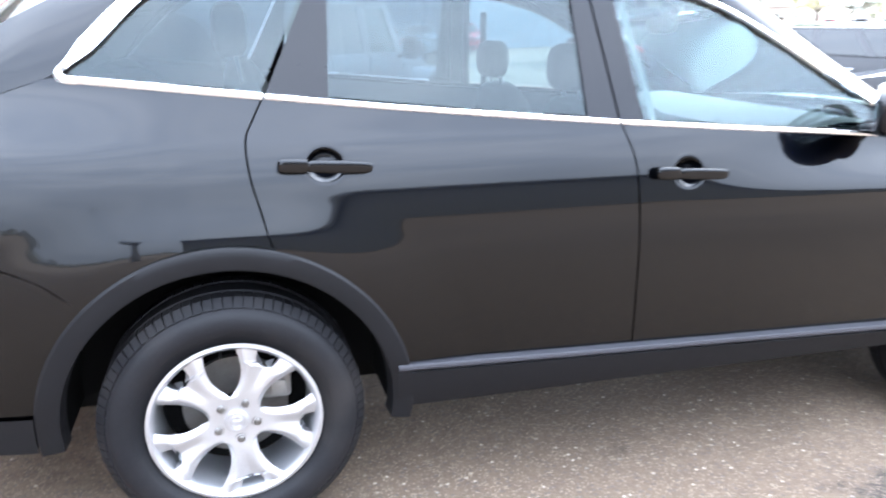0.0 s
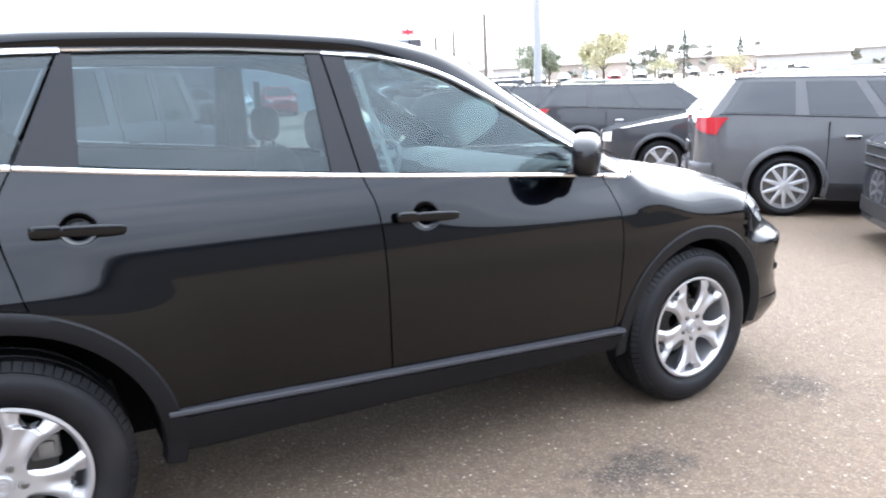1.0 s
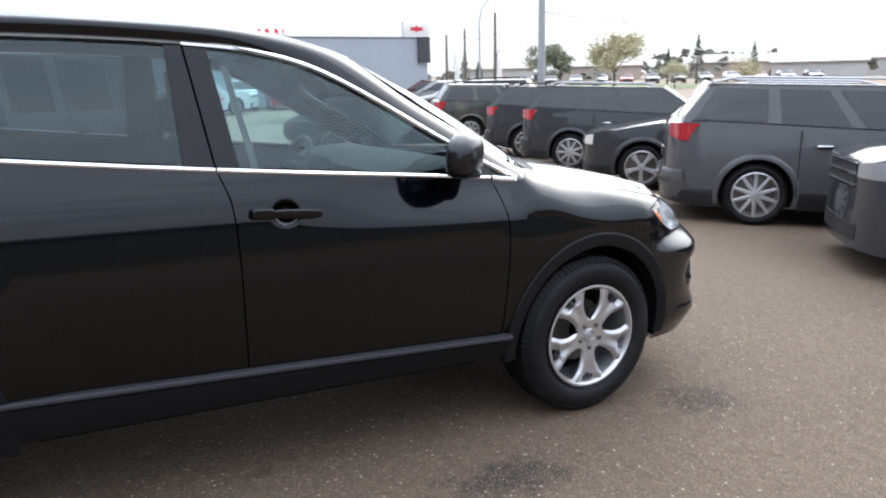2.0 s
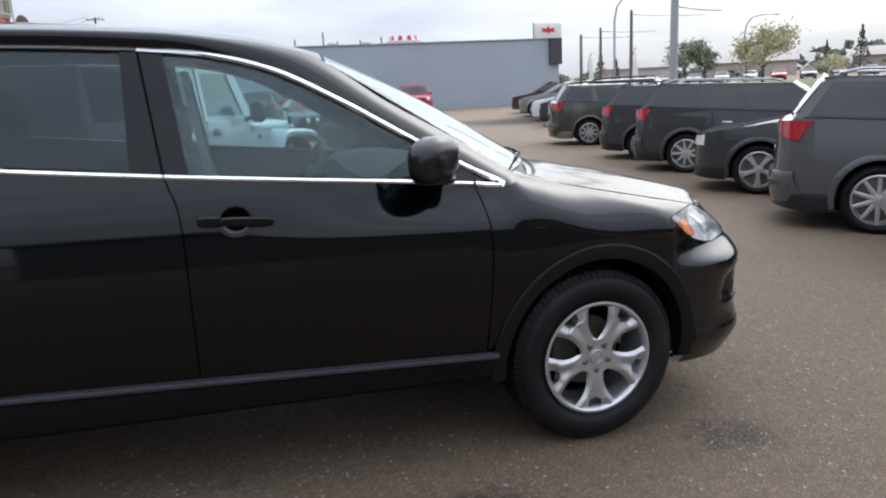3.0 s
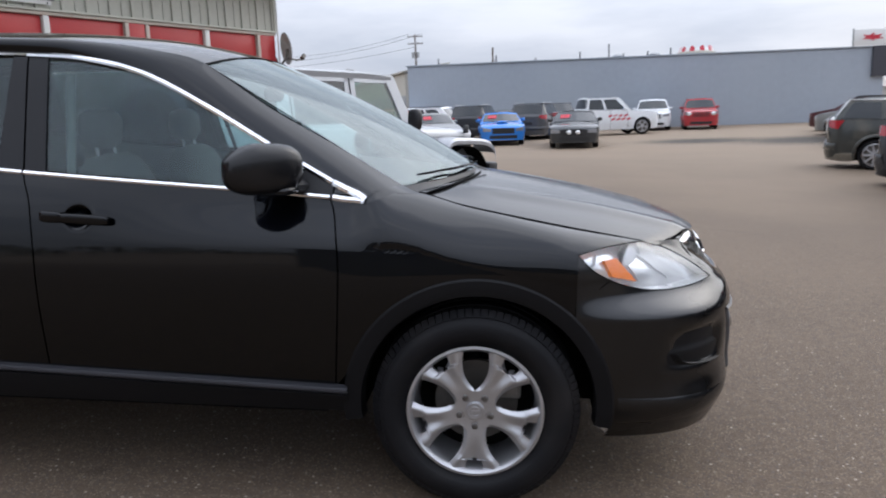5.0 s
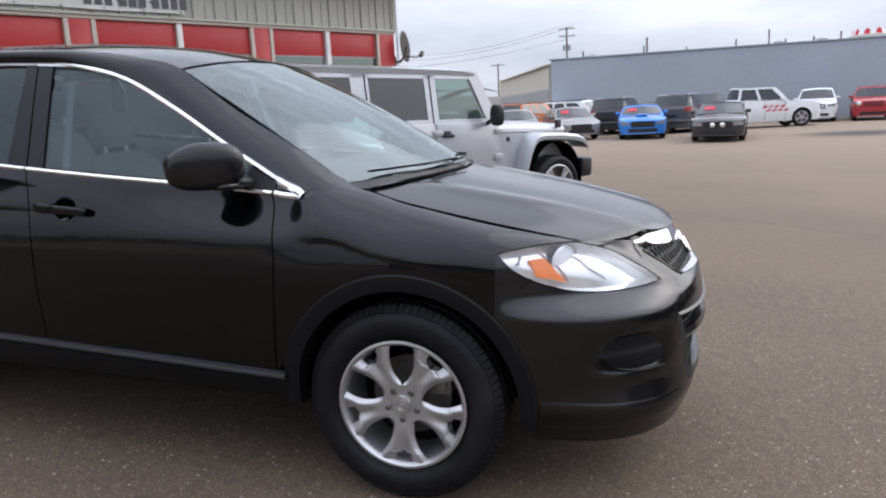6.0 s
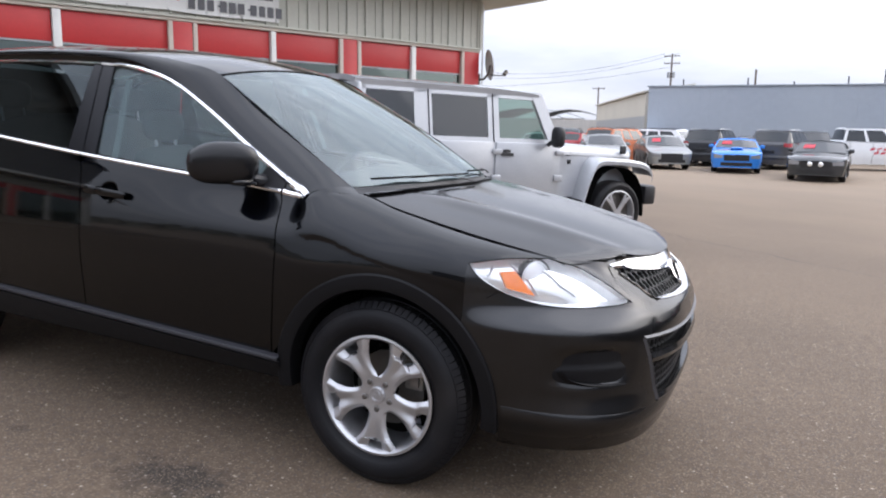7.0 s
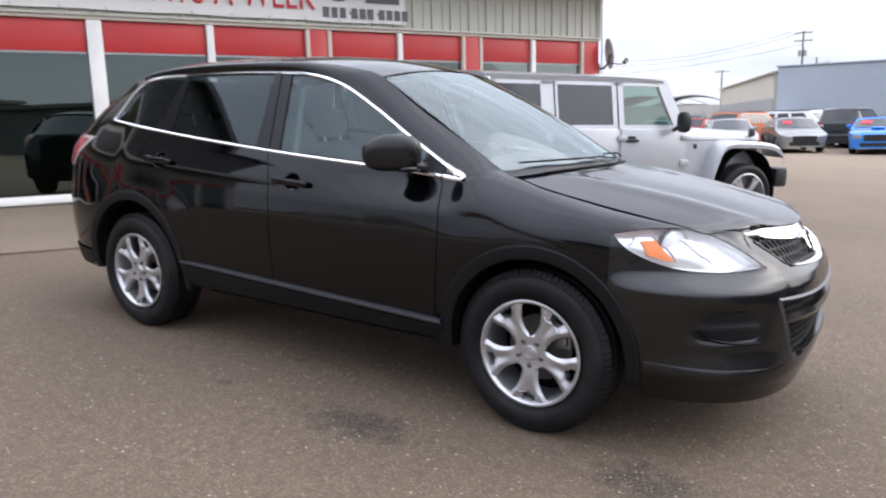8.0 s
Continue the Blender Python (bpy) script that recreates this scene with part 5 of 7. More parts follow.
# rear pillar: from the quarter glass back to the tail, up to the roof's end
side3 = lambda x, z: (x, -wide(x, z), z)
ROOF_END = (-0.12, -float(roof_w(-0.12)), float(roof_edge_z(-0.12)))
both("rear_pillar", coons([side3(-0.90, 1.195), side3(-0.82, 1.197), side3(-0.74, 1.20), side3(-0.57, 1.278), side3(-0.405, 1.338)], [(-0.26, -0.655, 1.605), (-0.19, -0.660, 1.614), ROOF_END], [side3(-0.90, 1.195), (-0.75, -0.708, 1.322), (-0.51, -0.684, 1.476), (-0.26, -0.655, 1.605)], [side3(-0.405, 1.338), side3(-0.37, 1.366), side3(-0.30, 1.43), side3(-0.20, 1.528), side3(-0.12, 1.585), ROOF_END], 26, 26), M_PAINT, 0)
for s in (-1, 1):
    def lamp_face(bottom, top, out):
        c = coons(bottom, top, [bottom[0], top[0]], [bottom[-1], top[-1]], 14, 10)
        return np.array([[(x - out * 0.5, s * (wide(x, z) + out), z) for x, z in row] for row in c])
    tl = part("tail_lamp", sheet(lamp_face([(-0.99, 1.025), (-0.79, 1.020)], [(-1.02, 1.232), (-0.53, 1.228)], 0.006), 0.02, flip=s > 0), M_REFLECTOR, suv, "red tail lamp with a pale rim round the corner")
    part("red_lens", sheet(lamp_face([(-0.97, 1.045), (-0.80, 1.040)], [(-1.00, 1.218), (-0.60, 1.212)], 0.012), 0.01, flip=s > 0), M_TAIL, tl, "red plastic lens")
part("rear_lip", sheet(tail_patch(-1, 1, 0.335, 0.45, 61, 6, 0.010, -0.364), flip=True), M_ARCH, suv)

# interior
def seat(x, y, wd, parent, low=0.0, heads=(0.0,)):
    st = new("seat")
    st.parent = parent
    part("cushion", blob(x + 0.05, y, 0.72, 0.27, wd / 2, 0.10, 3.2), M_CLOTH, st)
    bm = blob(0, 0, 0, 0.085, wd / 2, 0.34, 3.4)
    bmesh.ops.rotate(bm, cent=(0, 0, 0), matrix=Matrix.Rotation(radians(-16), 3, "Y"), verts=bm.verts[:])
    bmesh.ops.translate(bm, vec=(x - 0.25, y, 1.03 - low), verts=bm.verts[:])
    part("backrest", bm, M_CLOTH, st)
    for h in heads:
        part("headrest", blob(x - 0.365, y + h, 1.46 - low, 0.055, 0.125, 0.085, 3.0), M_CLOTH, st)
        for d in (-0.068, 0.068):
            part("headrest_post", tube([(x - 0.332, y + h + d, 1.29 - low), (x - 0.36, y + h + d, 1.44 - low)], 0.007, 8), M_ALLOY, st)


for y in (-0.42, 0.40):
    seat(1.60, y, 0.52, suv, 0.115)
# webbing of the front belts, hanging down behind the rear edge of the front windows
for s in (-1, 1):
    W2 = np.zeros((12, 2, 3))
    for i in range(12):
        v = i / 11
        z = 1.06 + 0.50 * v
        x = 1.345 - 0.07 * v + 0.006 * math.sin(5 * v)
        for j in range(2):
            W2[i, j] = (x + 0.028 * j, s * (wide(x, max(z, 1.0)) - 0.055 - 0.012 * j), z)
    part("seat_belt", sheet(W2, 0.002), M_BELT, suv, "pale grey belt webbing")
seat(0.42, 0.0, 1.30, suv, 0.0, (-0.43, 0.43))
seat(-0.38, 0.0, 1.05, suv, 0.0, ())
P = np.zeros((21, 8, 3))
for i in range(21):
    s = -1 + 2 * i / 20
    for j, (x, z) in enumerate(((2.62, 1.13), (2.45, 1.155), (2.25, 1.165), (2.08, 1.15), (2.00, 1.11), (1.98, 1.02), (2.02, 0.80), (2.2, 0.5))):
        P[i, j] = (x - 0.05 * s * s if j < 3 else x, s * 0.74, z + (0.02 if abs(s - 0.5) < 0.25 and j in (2, 3, 4) else 0))
part("dashboard", sheet(P), M_DASH, suv, "dark moulded dashboard")
bm = bmesh.new()
ring = [(1.86 + 0.185 * math.sin(2 * math.pi * k / 32) * 0.42, 0.40 + 0.185 * math.cos(2 * math.pi * k / 32), 1.06 + 0.185 * math.sin(2 * math.pi * k / 32) * 0.9) for k in range(33)]
tube(ring, 0.016, 8, bm)
box(bm, 1.85, 0.33, 1.02, 1.90, 0.47, 1.10, 0.015)
box(bm, 1.86, 0.23, 1.045, 1.88, 0.57, 1.07, 0.006)
part("steering_wheel", bm, M_DASH, suv)
part("centre_console", cube(1.3, -0.13, 0.5, 2.1, 0.13, 0.86, 0.03), M_DASH, suv)
part("cabin_floor", cube(-0.9, -0.55, 0.45, 2.5, 0.55, 0.50), M_DASH, suv)
both("door_lining", on_side(coons([(0.62, 0.55), (2.32, 0.50)], [(0.3, 1.25), (2.30, 1.108)], [(0.62, 0.55), (0.52, 0.85), (0.3, 1.25)], [(2.32, 0.50), (2.30, 1.108)], 20, 8), -0.06), M_DASH, 0)
part("rear_view_mirror", blob(1.86, 0.0, 1.50, 0.02, 0.12, 0.035, 3.0), M_SEAM, suv)
part("roof_lining", sheet(np.array([[(x, w, roof_z(x, w) - 0.03) for w in np.linspace(-0.6, 0.6, 9)] for x in np.linspace(-0.42, 1.62, 12)])), M_LINING, suv)

# ---- other vehicles ----
PAINTS = {}


def paint(key, color, metal=0.0, dirt=0.0):
    if key not in PAINTS:
        PAINTS[key] = glossy(material("paint_" + key, color, 0.4, metal, 1.0, 0.06, 5.0, dirt=((0.16, 0.14, 0.11), dirt) if dirt else None))
    return PAINTS[key]


WHEELS = {}


def wheel_meshes(r, width, spokes, rim_mat):
    """Tyre and rim meshes of a parked car's wheel, shared by all that have the same."""
    key = (r, width, spokes, rim_mat.name)
    if key in WHEELS:
        return WHEELS[key]
    hw, rim = width / 2, r * 0.72
    bm = lathe([(rim, -hw + 0.02), (rim + 0.02, -hw), (r - 0.05, -hw - 0.004), (r - 0.015, -hw + 0.02), (r, -hw + 0.05), (r, hw - 0.05), (r - 0.015, hw - 0.02), (r - 0.05, hw), (rim, hw - 0.02)], 40)
    tyre = part("tyre", bm, M_RUBBER)
    bm = lathe([(rim + 0.004, -hw + 0.008), (rim - 0.012, -hw + 0.004), (rim - 0.02, -hw + 0.02), (rim - 0.03, -hw + 0.09), (0.09, -hw + 0.10), (0.0005, -hw + 0.10)], 40)
    lip = part("rim", bm, rim_mat)
    bm = lathe([(0.065, -hw + 0.04), (0.062, -hw + 0.008), (0.03, -hw + 0.004), (0.0005, -hw + 0.004)], 16)
    for k in range(spokes):
        a = 2 * math.pi * k / spokes
        for d in ((-0.13, 0.13) if spokes <= 6 else (0,)):
            P = np.zeros((6, 3, 3))
            for i in range(6):
                q = 0.04 + (rim - 0.055) * i / 5
                h = 0.028 - 0.010 * i / 5
                aa = a + d * i / 5
                for j, o in enumerate((-h, 0, h)):
                    P[i, j] = (q * math.cos(aa) - o * math.sin(aa), -hw + 0.012 - (0.006 if j == 1 else 0), q * math.sin(aa) + o * math.cos(aa))
            sheet(P, 0.02, bm=bm)
    bmesh.ops.recalc_face_normals(bm, faces=bm.faces[:])
    spk = part("spokes", bm, rim_mat)
    back = part("brake_disc", lathe([(rim - 0.032, -hw + 0.088), (0.05, -hw + 0.07), (0.0005, -hw + 0.07)], 24), M_IRON)
    WHEELS[key] = [o.data for o in (tyre, lip, spk, back)]
    for o in (tyre, lip, spk, back):
        bpy.data.objects.remove(o)
    return WHEELS[key]


def road_wheel(parent, x, y, r, width, spokes, rim_mat):
    w = new("wheel")
    w.parent = parent
    w.matrix_local = pose(x, y, r, 0, 17, 0 if y < 0 else 180)
    meshes = wheel_meshes(r, width, spokes, rim_mat)
    t = new("tyre", meshes[0])
    t.parent = w
    rim = new("rim", meshes[1])
    rim.parent = w
    for nm, me in (("spokes", meshes[2]), ("brake_disc", meshes[3])):
        o = new(nm, me)
        o.parent = w
    return w


M_FARLAMP = material("grey_lamp_glass", (0.30, 0.31, 0.33), 0.12, 0.3, 0.8, 0.1, 20)


def vehicle(name, label, category, x, y, az, mat, L=4.88, W=1.83, H=1.69, wb=2.89, fo=0.95, hood=(0.86, 1.06), belt_f=1.08, belt_r=1.16, cowl=1.35, rf=2.05, rr=4.35, tb=4.75,
            deck=None, r=0.36, spokes=5, rim=None, lower=None, rails=True, windows=3, group="", front_round=0.55, clear=0.20, roofw=0.76, grille="bars", scoop=False, lamps=1.0, by=None, glassmat=None, lampmat=None, sticker=False, discs=()):
    """A parked vehicle. Lengths run back from the front bumper: cowl (screen foot), rf and rr (roof), tb (foot of the rear screen)."""
    car = thing(name, label, category, group)
    hx, rim = L / 2, rim or M_ALLOY
    glassmat = glassmat or M_DARKGLASS
    if by:                                    # stand it by the place of one of its wheels: (front?, side)
        lx = hx - fo - (0 if by[0] else wb)
        ly = by[1] * (W / 2 - 0.1)
        s, c = math.sin(radians(az)), math.cos(radians(az))
        x, y = x - (lx * s - ly * c), y - (lx * c + ly * s)
    settle(car, x, y, az)
    axles = (hx - fo, hx - fo - wb)
    X = lambda d: hx - d
    topc = curve1([(-hx - 0.01, (deck or belt_r) - 0.12), (-hx + 0.12, (deck or belt_r) - 0.02), (X(tb) if deck else X(rr), deck or belt_r), (X((cowl + tb) / 2), (belt_f + belt_r) / 2), (X(cowl + 0.25), belt_f), (X(cowl - 0.1), hood[1] - 0.01), (X(0.55), hood[0] + 0.07), (X(0.2), hood[0] + 0.01), (hx + 0.01, hood[0] - 0.09)])
    vert = curve1([(0.1, 0.88), (0.25, 0.935), (0.45, 0.975), (0.65, 1.0), (0.85, 0.998), (1.0, 0.985), (1.15, 0.962), (1.4, 0.93), (1.9, 0.85)])

    def half(px, pz):
        d = abs(px) - (hx - front_round)
        k = (1 - min(max(d / front_round, 0.0), 1.0) ** 3.4) ** (1 / 3.4)
        return max(W / 2 * float(vert(pz)) * k, 0.0)

    def end_x(py, pz, sgn, out=0.008):
        w0 = W / 2 * float(vert(pz))
        return sgn * (hx - front_round + front_round * max(1 - (abs(py) / w0) ** 3.4, 0) ** (1 / 3.4) + out)

    u = np.linspace(-1, 1, 90)
    xs = hx * np.sign(u) * (1 - (1 - np.abs(u)) ** 1.45)

    def bottom(px):
        z = clear + 0.10 * max(0, abs(px) - hx + 0.35)
        for a in axles:
            q = (r + 0.055) ** 2 - (px - a) ** 2
            if q > 0:
                z = max(z, r + math.sqrt(q) * 1.0)
        return z

    for s in (-1, 1):
        P = np.zeros((90, 16, 3))
        for i, px in enumerate(xs):
            zb, zt = bottom(px), float(topc(px))
            for j in range(16):
                v = j / 15
                pz = zb + (zt - zb) * v
                P[i, j] = (px, s * half(px, pz), pz)
        part("body_side", sheet(P, flip=s > 0), mat, car)
        if lower:
            Q = P[:, :6].copy()
            for i, px in enumerate(xs):
                zb = bottom(px)
                for j in range(6):
                    pz = zb + (max(zb + 0.07, 0.42) - zb) * j / 5
                    Q[i, j] = (px, s * (half(px, pz) + 0.012 * (1 if j < 5 else -0.5)), pz)
            part("lower_cladding", sheet(Q, flip=s > 0), lower, car)
    P = np.zeros((90, 9, 3))
    for i, px in enumerate(xs):
        zt = float(topc(px))
        h = half(px, zt)
        for j in range(9):
            q = -1 + 2 * j / 8
            P[i, j] = (px, q * h, zt + (0.055 if not deck or px > 0 else 0.02) * (1 - q * q) * min(1.0, h / 0.4))
    part("bonnet_and_deck", sheet(P), mat, car)
    part("underbody", cube(-hx + 0.3, -W / 2 + 0.12, clear + 0.02, hx - 0.3, W / 2 - 0.12, 0.62), M_SEAM, car)
    # cabin
    ztop = H - 0.06
    rw = W / 2 * roofw

    def cab(px_b, px_t, v, s):
        zb = float(topc(px_b)) - 0.01
        bw, pw = half(px_b, zb) * 0.985, rw
        return np.array((px_b + (px_t - px_b) * v, s * (bw + (pw - bw) * v ** 1.15), zb + (ztop - zb) * v))

    xb = np.linspace(X(tb), X(cowl + 0.02), 24)
    xt = np.linspace(X(rr), X(rf), 24)
    for s in (-1, 1):
        P = np.array([[cab(a, b, v, s) for v in np.linspace(0, 1, 8)] for a, b in zip(xb, xt)])
        part("cabin_side", sheet(P, flip=s > 0), mat, car)
        # side windows
        n = windows
        for k in range(n):
            a0, a1 = 0.03 + (k + 0.03) / n * 0.80 + (0.02 if k else 0.0), 0.03 + (k + 0.93) / n * 0.80 + (0.04 if k == n - 1 else 0)
            P = np.zeros((8, 6, 3))
            for i in range(8):
                for j in range(6):
                    q = a0 + (a1 - a0) * i / 7
                    v = 0.10 + 0.78 * j / 5
                    bx, tx = X(tb) + (X(cowl) - X(tb)) * q, X(rr) + (X(rf) - X(rr)) * q
                    if k == n - 1:
                        bx += 0.12 * i / 7
                    p = cab(bx, tx, v, s)
                    p[1] += s * 0.006
                    P[i, j] = p
            part("side_window", sheet(P, 0.004, flip=s > 0), glassmat, car)
        P = np.zeros((40, 3, 3))
        for i in range(40):
            q = 0.03 + 0.90 * i / 39
            for j, v in enumerate((0.045, 0.06, 0.075)):
                p = cab(X(tb) + (X(cowl) - X(tb)) * q, X(rr) + (X(rf) - X(rr)) * q, v, s)
                p[1] += s * (0.008 if j == 1 else 0.004)
                P[i, j] = p
        part("window_trim", sheet(P, 0.004, flip=s > 0), M_GLOSSBLACK, car)
        for k in range(2 if windows > 1 else 1):
            hxp = X(cowl + 0.95 + 0.98 * k)
            part("door_handle", cube(hxp, s * half(hxp, 0.95), 0.93, hxp + 0.17, s * (half(hxp, 0.95) + 0.025), 0.965, 0.008), M_CHROME if rails else mat, car)
        for dx in (cowl + 0.22, cowl + 1.15, cowl + 2.1):
            if X(dx) > axles[1] + 0.2:
                part("door_seam", cube(X(dx) - 0.003, s * (half(X(dx), 0.75) - 0.05), 0.36, X(dx) + 0.003, s * (half(X(dx), 0.75) + 0.0025), float(topc(X(dx))) - 0.04), M_SEAM, car)
        mirror = part("door_mirror", blob(X(cowl + 0.42), s * (W / 2 + 0.05), belt_f + 0.08, 0.06, 0.10, 0.075, 3.0, 14), mat, car)
        part("mirror_foot", cube(X(cowl + 0.40) - 0.03, s * (W / 2 - 0.12), belt_f + 0.0, X(cowl + 0.40) + 0.03, s * (W / 2 + 0.02), belt_f + 0.05, 0.01), M_PLASTIC, mirror)
    P = np.zeros((16, 9, 3))
    for i in range(16):
        px = X(rr) - 0.04 + (X(rf) - X(rr) + 0.05) * i / 15
        e = 1 - ((i - 8) / 9) ** 4 * 0.4
        for j in range(9):
            q = -1 + 2 * j / 8
            P[i, j] = (px, q * (rw + 0.01), ztop - 0.012 + 0.022 * (1 - abs(q) ** 5.0) * e)
    part("roof", sheet(P, 0.02), mat, car)
    for nm, b0, t0, fl in (("windscreen", X(cowl), X(rf), False), ("rear_screen", X(tb), X(rr), True)):
        P = np.zeros((9, 8, 3))
        for i in range(9):
            q = -1 + 2 * i / 8
            for j in range(8):
                v = j / 7
                a = cab(b0, t0, v, 1)
                bow = (0.10 if not fl else -0.05) * (1 - q * q)
                P[i, j] = (a[0] + bow * (1 - 0.4 * v), q * a[1] * 1.0, a[2] + 0.05 * (1 - q * q) * v)
        part(nm + "_frame", sheet(P, flip=not fl), mat, car)
        Q = P[:, 1:7].copy()
        for i in range(9):
            for j in range(6):
                Q[i, j] = P[i, j + 1] * np.array((1, 0.93, 1)) + np.array((-0.008 if fl else 0.008, 0, 0.010))
        pane_ = part(nm, sheet(Q, flip=not fl), glassmat, car)
        if sticker and not fl:
            part("window_sticker", sheet(Q[1:4, 2:5] + np.array((0.014, 0.0, 0.008)), 0.002), M_INKRED, pane_, "red price sticker")
    if rails:
        for s in (-1, 1):
            part("roof_bar", tube([(X(rr) + 0.1, s * rw * 0.93, ztop + 0.03), (X(rr) + 0.3, s * rw * 0.95, ztop + 0.075), (X(rf) - 0.35, s * rw * 0.95, ztop + 0.075), (X(rf) - 0.15, s * rw * 0.93, ztop + 0.03)], 0.016, 6), M_ALLOY if rails == 2 else M_PLASTIC, car)
    # lamps, grille, bumpers
    for s in (-1, 1):
        P = np.zeros((9, 6, 3))
        for i in range(9):
            for j in range(6):
                py = s * W / 2 * (0.56 + 0.36 * i / 8)
                pz = hood[0] - 0.18 + (0.11 + 0.05 * i / 8) * j / 5
                P[i, j] = (end_x(py, pz, 1), py, pz)
        part("head_lamp", sheet(P, 0.01, flip=s < 0), lampmat or M_FARLAMP, car, "clear head lamp")
        P = np.zeros((9, 6, 3))
        tz = (deck or belt_r) - 0.22
        for i in range(9):
            for j in range(6):
                py = s * W / 2 * (0.64 + 0.315 * (1 - (1 - i / 8) ** 1.4))
                pz = tz + 0.07 * (1 - i / 8) ** 2 + (0.20 * lamps - 0.07 * (1 - i / 8) ** 2) * j / 5
                P[i, j] = (end_x(py, pz, -1, 0.016), py + s * 0.006 * i / 8, pz)
        part("tail_lamp", sheet(P, 0.01, flip=s > 0), M_TAIL, car, "red tail lamp")
    P = np.zeros((11, 6, 3))
    for i in range(11):
        for j in range(6):
            py, pz = W / 2 * 0.50 * (-1 + 2 * i / 10), hood[0] - 0.28 + 0.24 * j / 5
            P[i, j] = (end_x(py, pz, 1, 0.004), py, pz)
    gr = part("grille", sheet(P, 0.01), M_MESH, car)
    bars = 7 if grille == "slots" else 3
    for k in range(bars):
        if grille == "slots":
            py = W / 2 * 0.46 * (-1 + 2 * k / (bars - 1))
            part("grille_bar", cube(end_x(py, hood[0] - 0.15, 1) - 0.01, py - 0.035, hood[0] - 0.26, end_x(py, hood[0] - 0.15, 1) + 0.015, py + 0.035, hood[0] - 0.06, 0.01), mat, gr)
        elif grille == "chrome":
            pz = hood[0] - 0.25 + 0.19 * k / 2
            part("grille_bar", tube([(end_x(py, pz, 1, 0.012), py, pz) for py in np.linspace(-W * 0.26, W * 0.26, 9)], 0.014, 6), M_CHROME, gr)
        else:
            pz = hood[0] - 0.25 + 0.19 * k / 2
            part("grille_bar", tube([(end_x(py, pz, 1, 0.008), py, pz) for py in np.linspace(-W * 0.25, W * 0.25, 9)], 0.008, 6), M_MESH, gr)
    for py, pz, rad in discs:
        bm = lathe([(rad, 0.02), (rad, -0.03), (rad * 0.8, -0.045), (0.0005, -0.05)], 16)
        bmesh.ops.rotate(bm, cent=(0, 0, 0), matrix=Matrix.Rotation(radians(90), 3, "Z"), verts=bm.verts[:])
        bmesh.ops.translate(bm, vec=(end_x(py, pz, 1, 0.0), py, pz), verts=bm.verts[:])
        part("round_lamp", bm, M_REFLECTOR, car, "round pale lamp")
    P = np.zeros((11, 4, 3))
    for i in range(11):
        for j in range(4):
            py, pz = W / 2 * 0.62 * (-1 + 2 * i / 10), 0.30 + 0.14 * j / 3
            P[i, j] = (end_x(py, pz, 1, 0.006), py, pz)
    part("lower_intake", sheet(P, 0.01), M_MESH, car)
    P = np.zeros((21, 4, 3))
    for i in range(21):
        for j in range(4):
            py, pz = W / 2 * 0.93 * (-1 + 2 * i / 20), 0.46 + 0.05 * j / 3
            P[i, j] = (end_x(py, pz, -1, 0.054), py, pz)
    part("rear_strip", sheet(P, 0.01, flip=True), lower or M_PLASTIC, car)
    P = np.zeros((25, 7, 3))
    for i in range(25):
        for j, (pz, o) in enumerate(((clear + 0.06, 0.0), (0.34, 0.03), (0.44, 0.045), (0.54, 0.05), (0.60, 0.045), (0.625, 0.03), (0.63, -0.02))):
            py = W / 2 * 0.955 * (-1 + 2 * i / 24)
            P[i, j] = (end_x(py, pz, -1, o), py + math.copysign(o * 0.2, py), pz)
    part("rear_bumper", sheet(P, flip=True), mat, car)
    part("plate", cube(-hx - 0.012, -0.26, 0.72, -hx + 0.05, 0.26, 0.85, 0.004), M_WHITE if deck else M_PLASTIC, car)
    if scoop:
        part("bonnet_scoop", blob(X(0.95), 0, hood[1] + 0.05, 0.28, 0.24, 0.05, 3.0, 20), mat, car)
    for a in axles:
        for s in (-1, 1):
            P = np.zeros((20, 4, 3))
            for i, t in enumerate(np.linspace(radians(190), radians(-10), 20)):
                for j, wd in enumerate((W / 2 - 0.05, W / 2 - 0.12, W / 2 - 0.3, W / 2 - 0.34)):
                    q = r + 0.05 if j < 3 else 0.1
                    P[i, j] = (a + q * math.cos(t), s * wd, r + q * math.sin(t))
            part("wheel_arch_liner", sheet(P), M_SEAM, car)
            P = np.zeros((26, 5, 3))
            for i, t in enumerate(np.linspace(radians(196), radians(-16), 26)):
                for j, (q, o) in enumerate(((0.050, -0.03), (0.052, 0.020), (0.075, 0.024), (0.105, 0.014), (0.125, -0.004))):
                    px, pz = a + (r + q) * math.cos(t), max(r + (r + q) * math.sin(t), clear)
                    P[i, j] = (px, s * (half(px, pz) + o), pz)
            part("wheel_arch_flare", sheet(P, flip=s > 0), mat, car)
            road_wheel(car, a, s * (W / 2 - 0.125), r, 0.225, spokes, rim)
    return car


# black and charcoal are raised: glare veiling the row is put into the paint
BLACK, CHARCOAL = paint("black", (0.044, 0.045, 0.049)), paint("charcoal", (0.085, 0.085, 0.089))
M_DUSTY = material("dusty_cladding", (0.15, 0.13, 0.10), 0.8, 0, 0, 0.25, 3.0)
DUST = paint("dusty_grey", (0.055, 0.058, 0.055), 0.3, 0.5)
WHITEP, SILVER, BLUE = paint("white", (0.72, 0.73, 0.74)), paint("silver", (0.27, 0.275, 0.27), 0.5), paint("blue", (0.045, 0.20, 0.60))
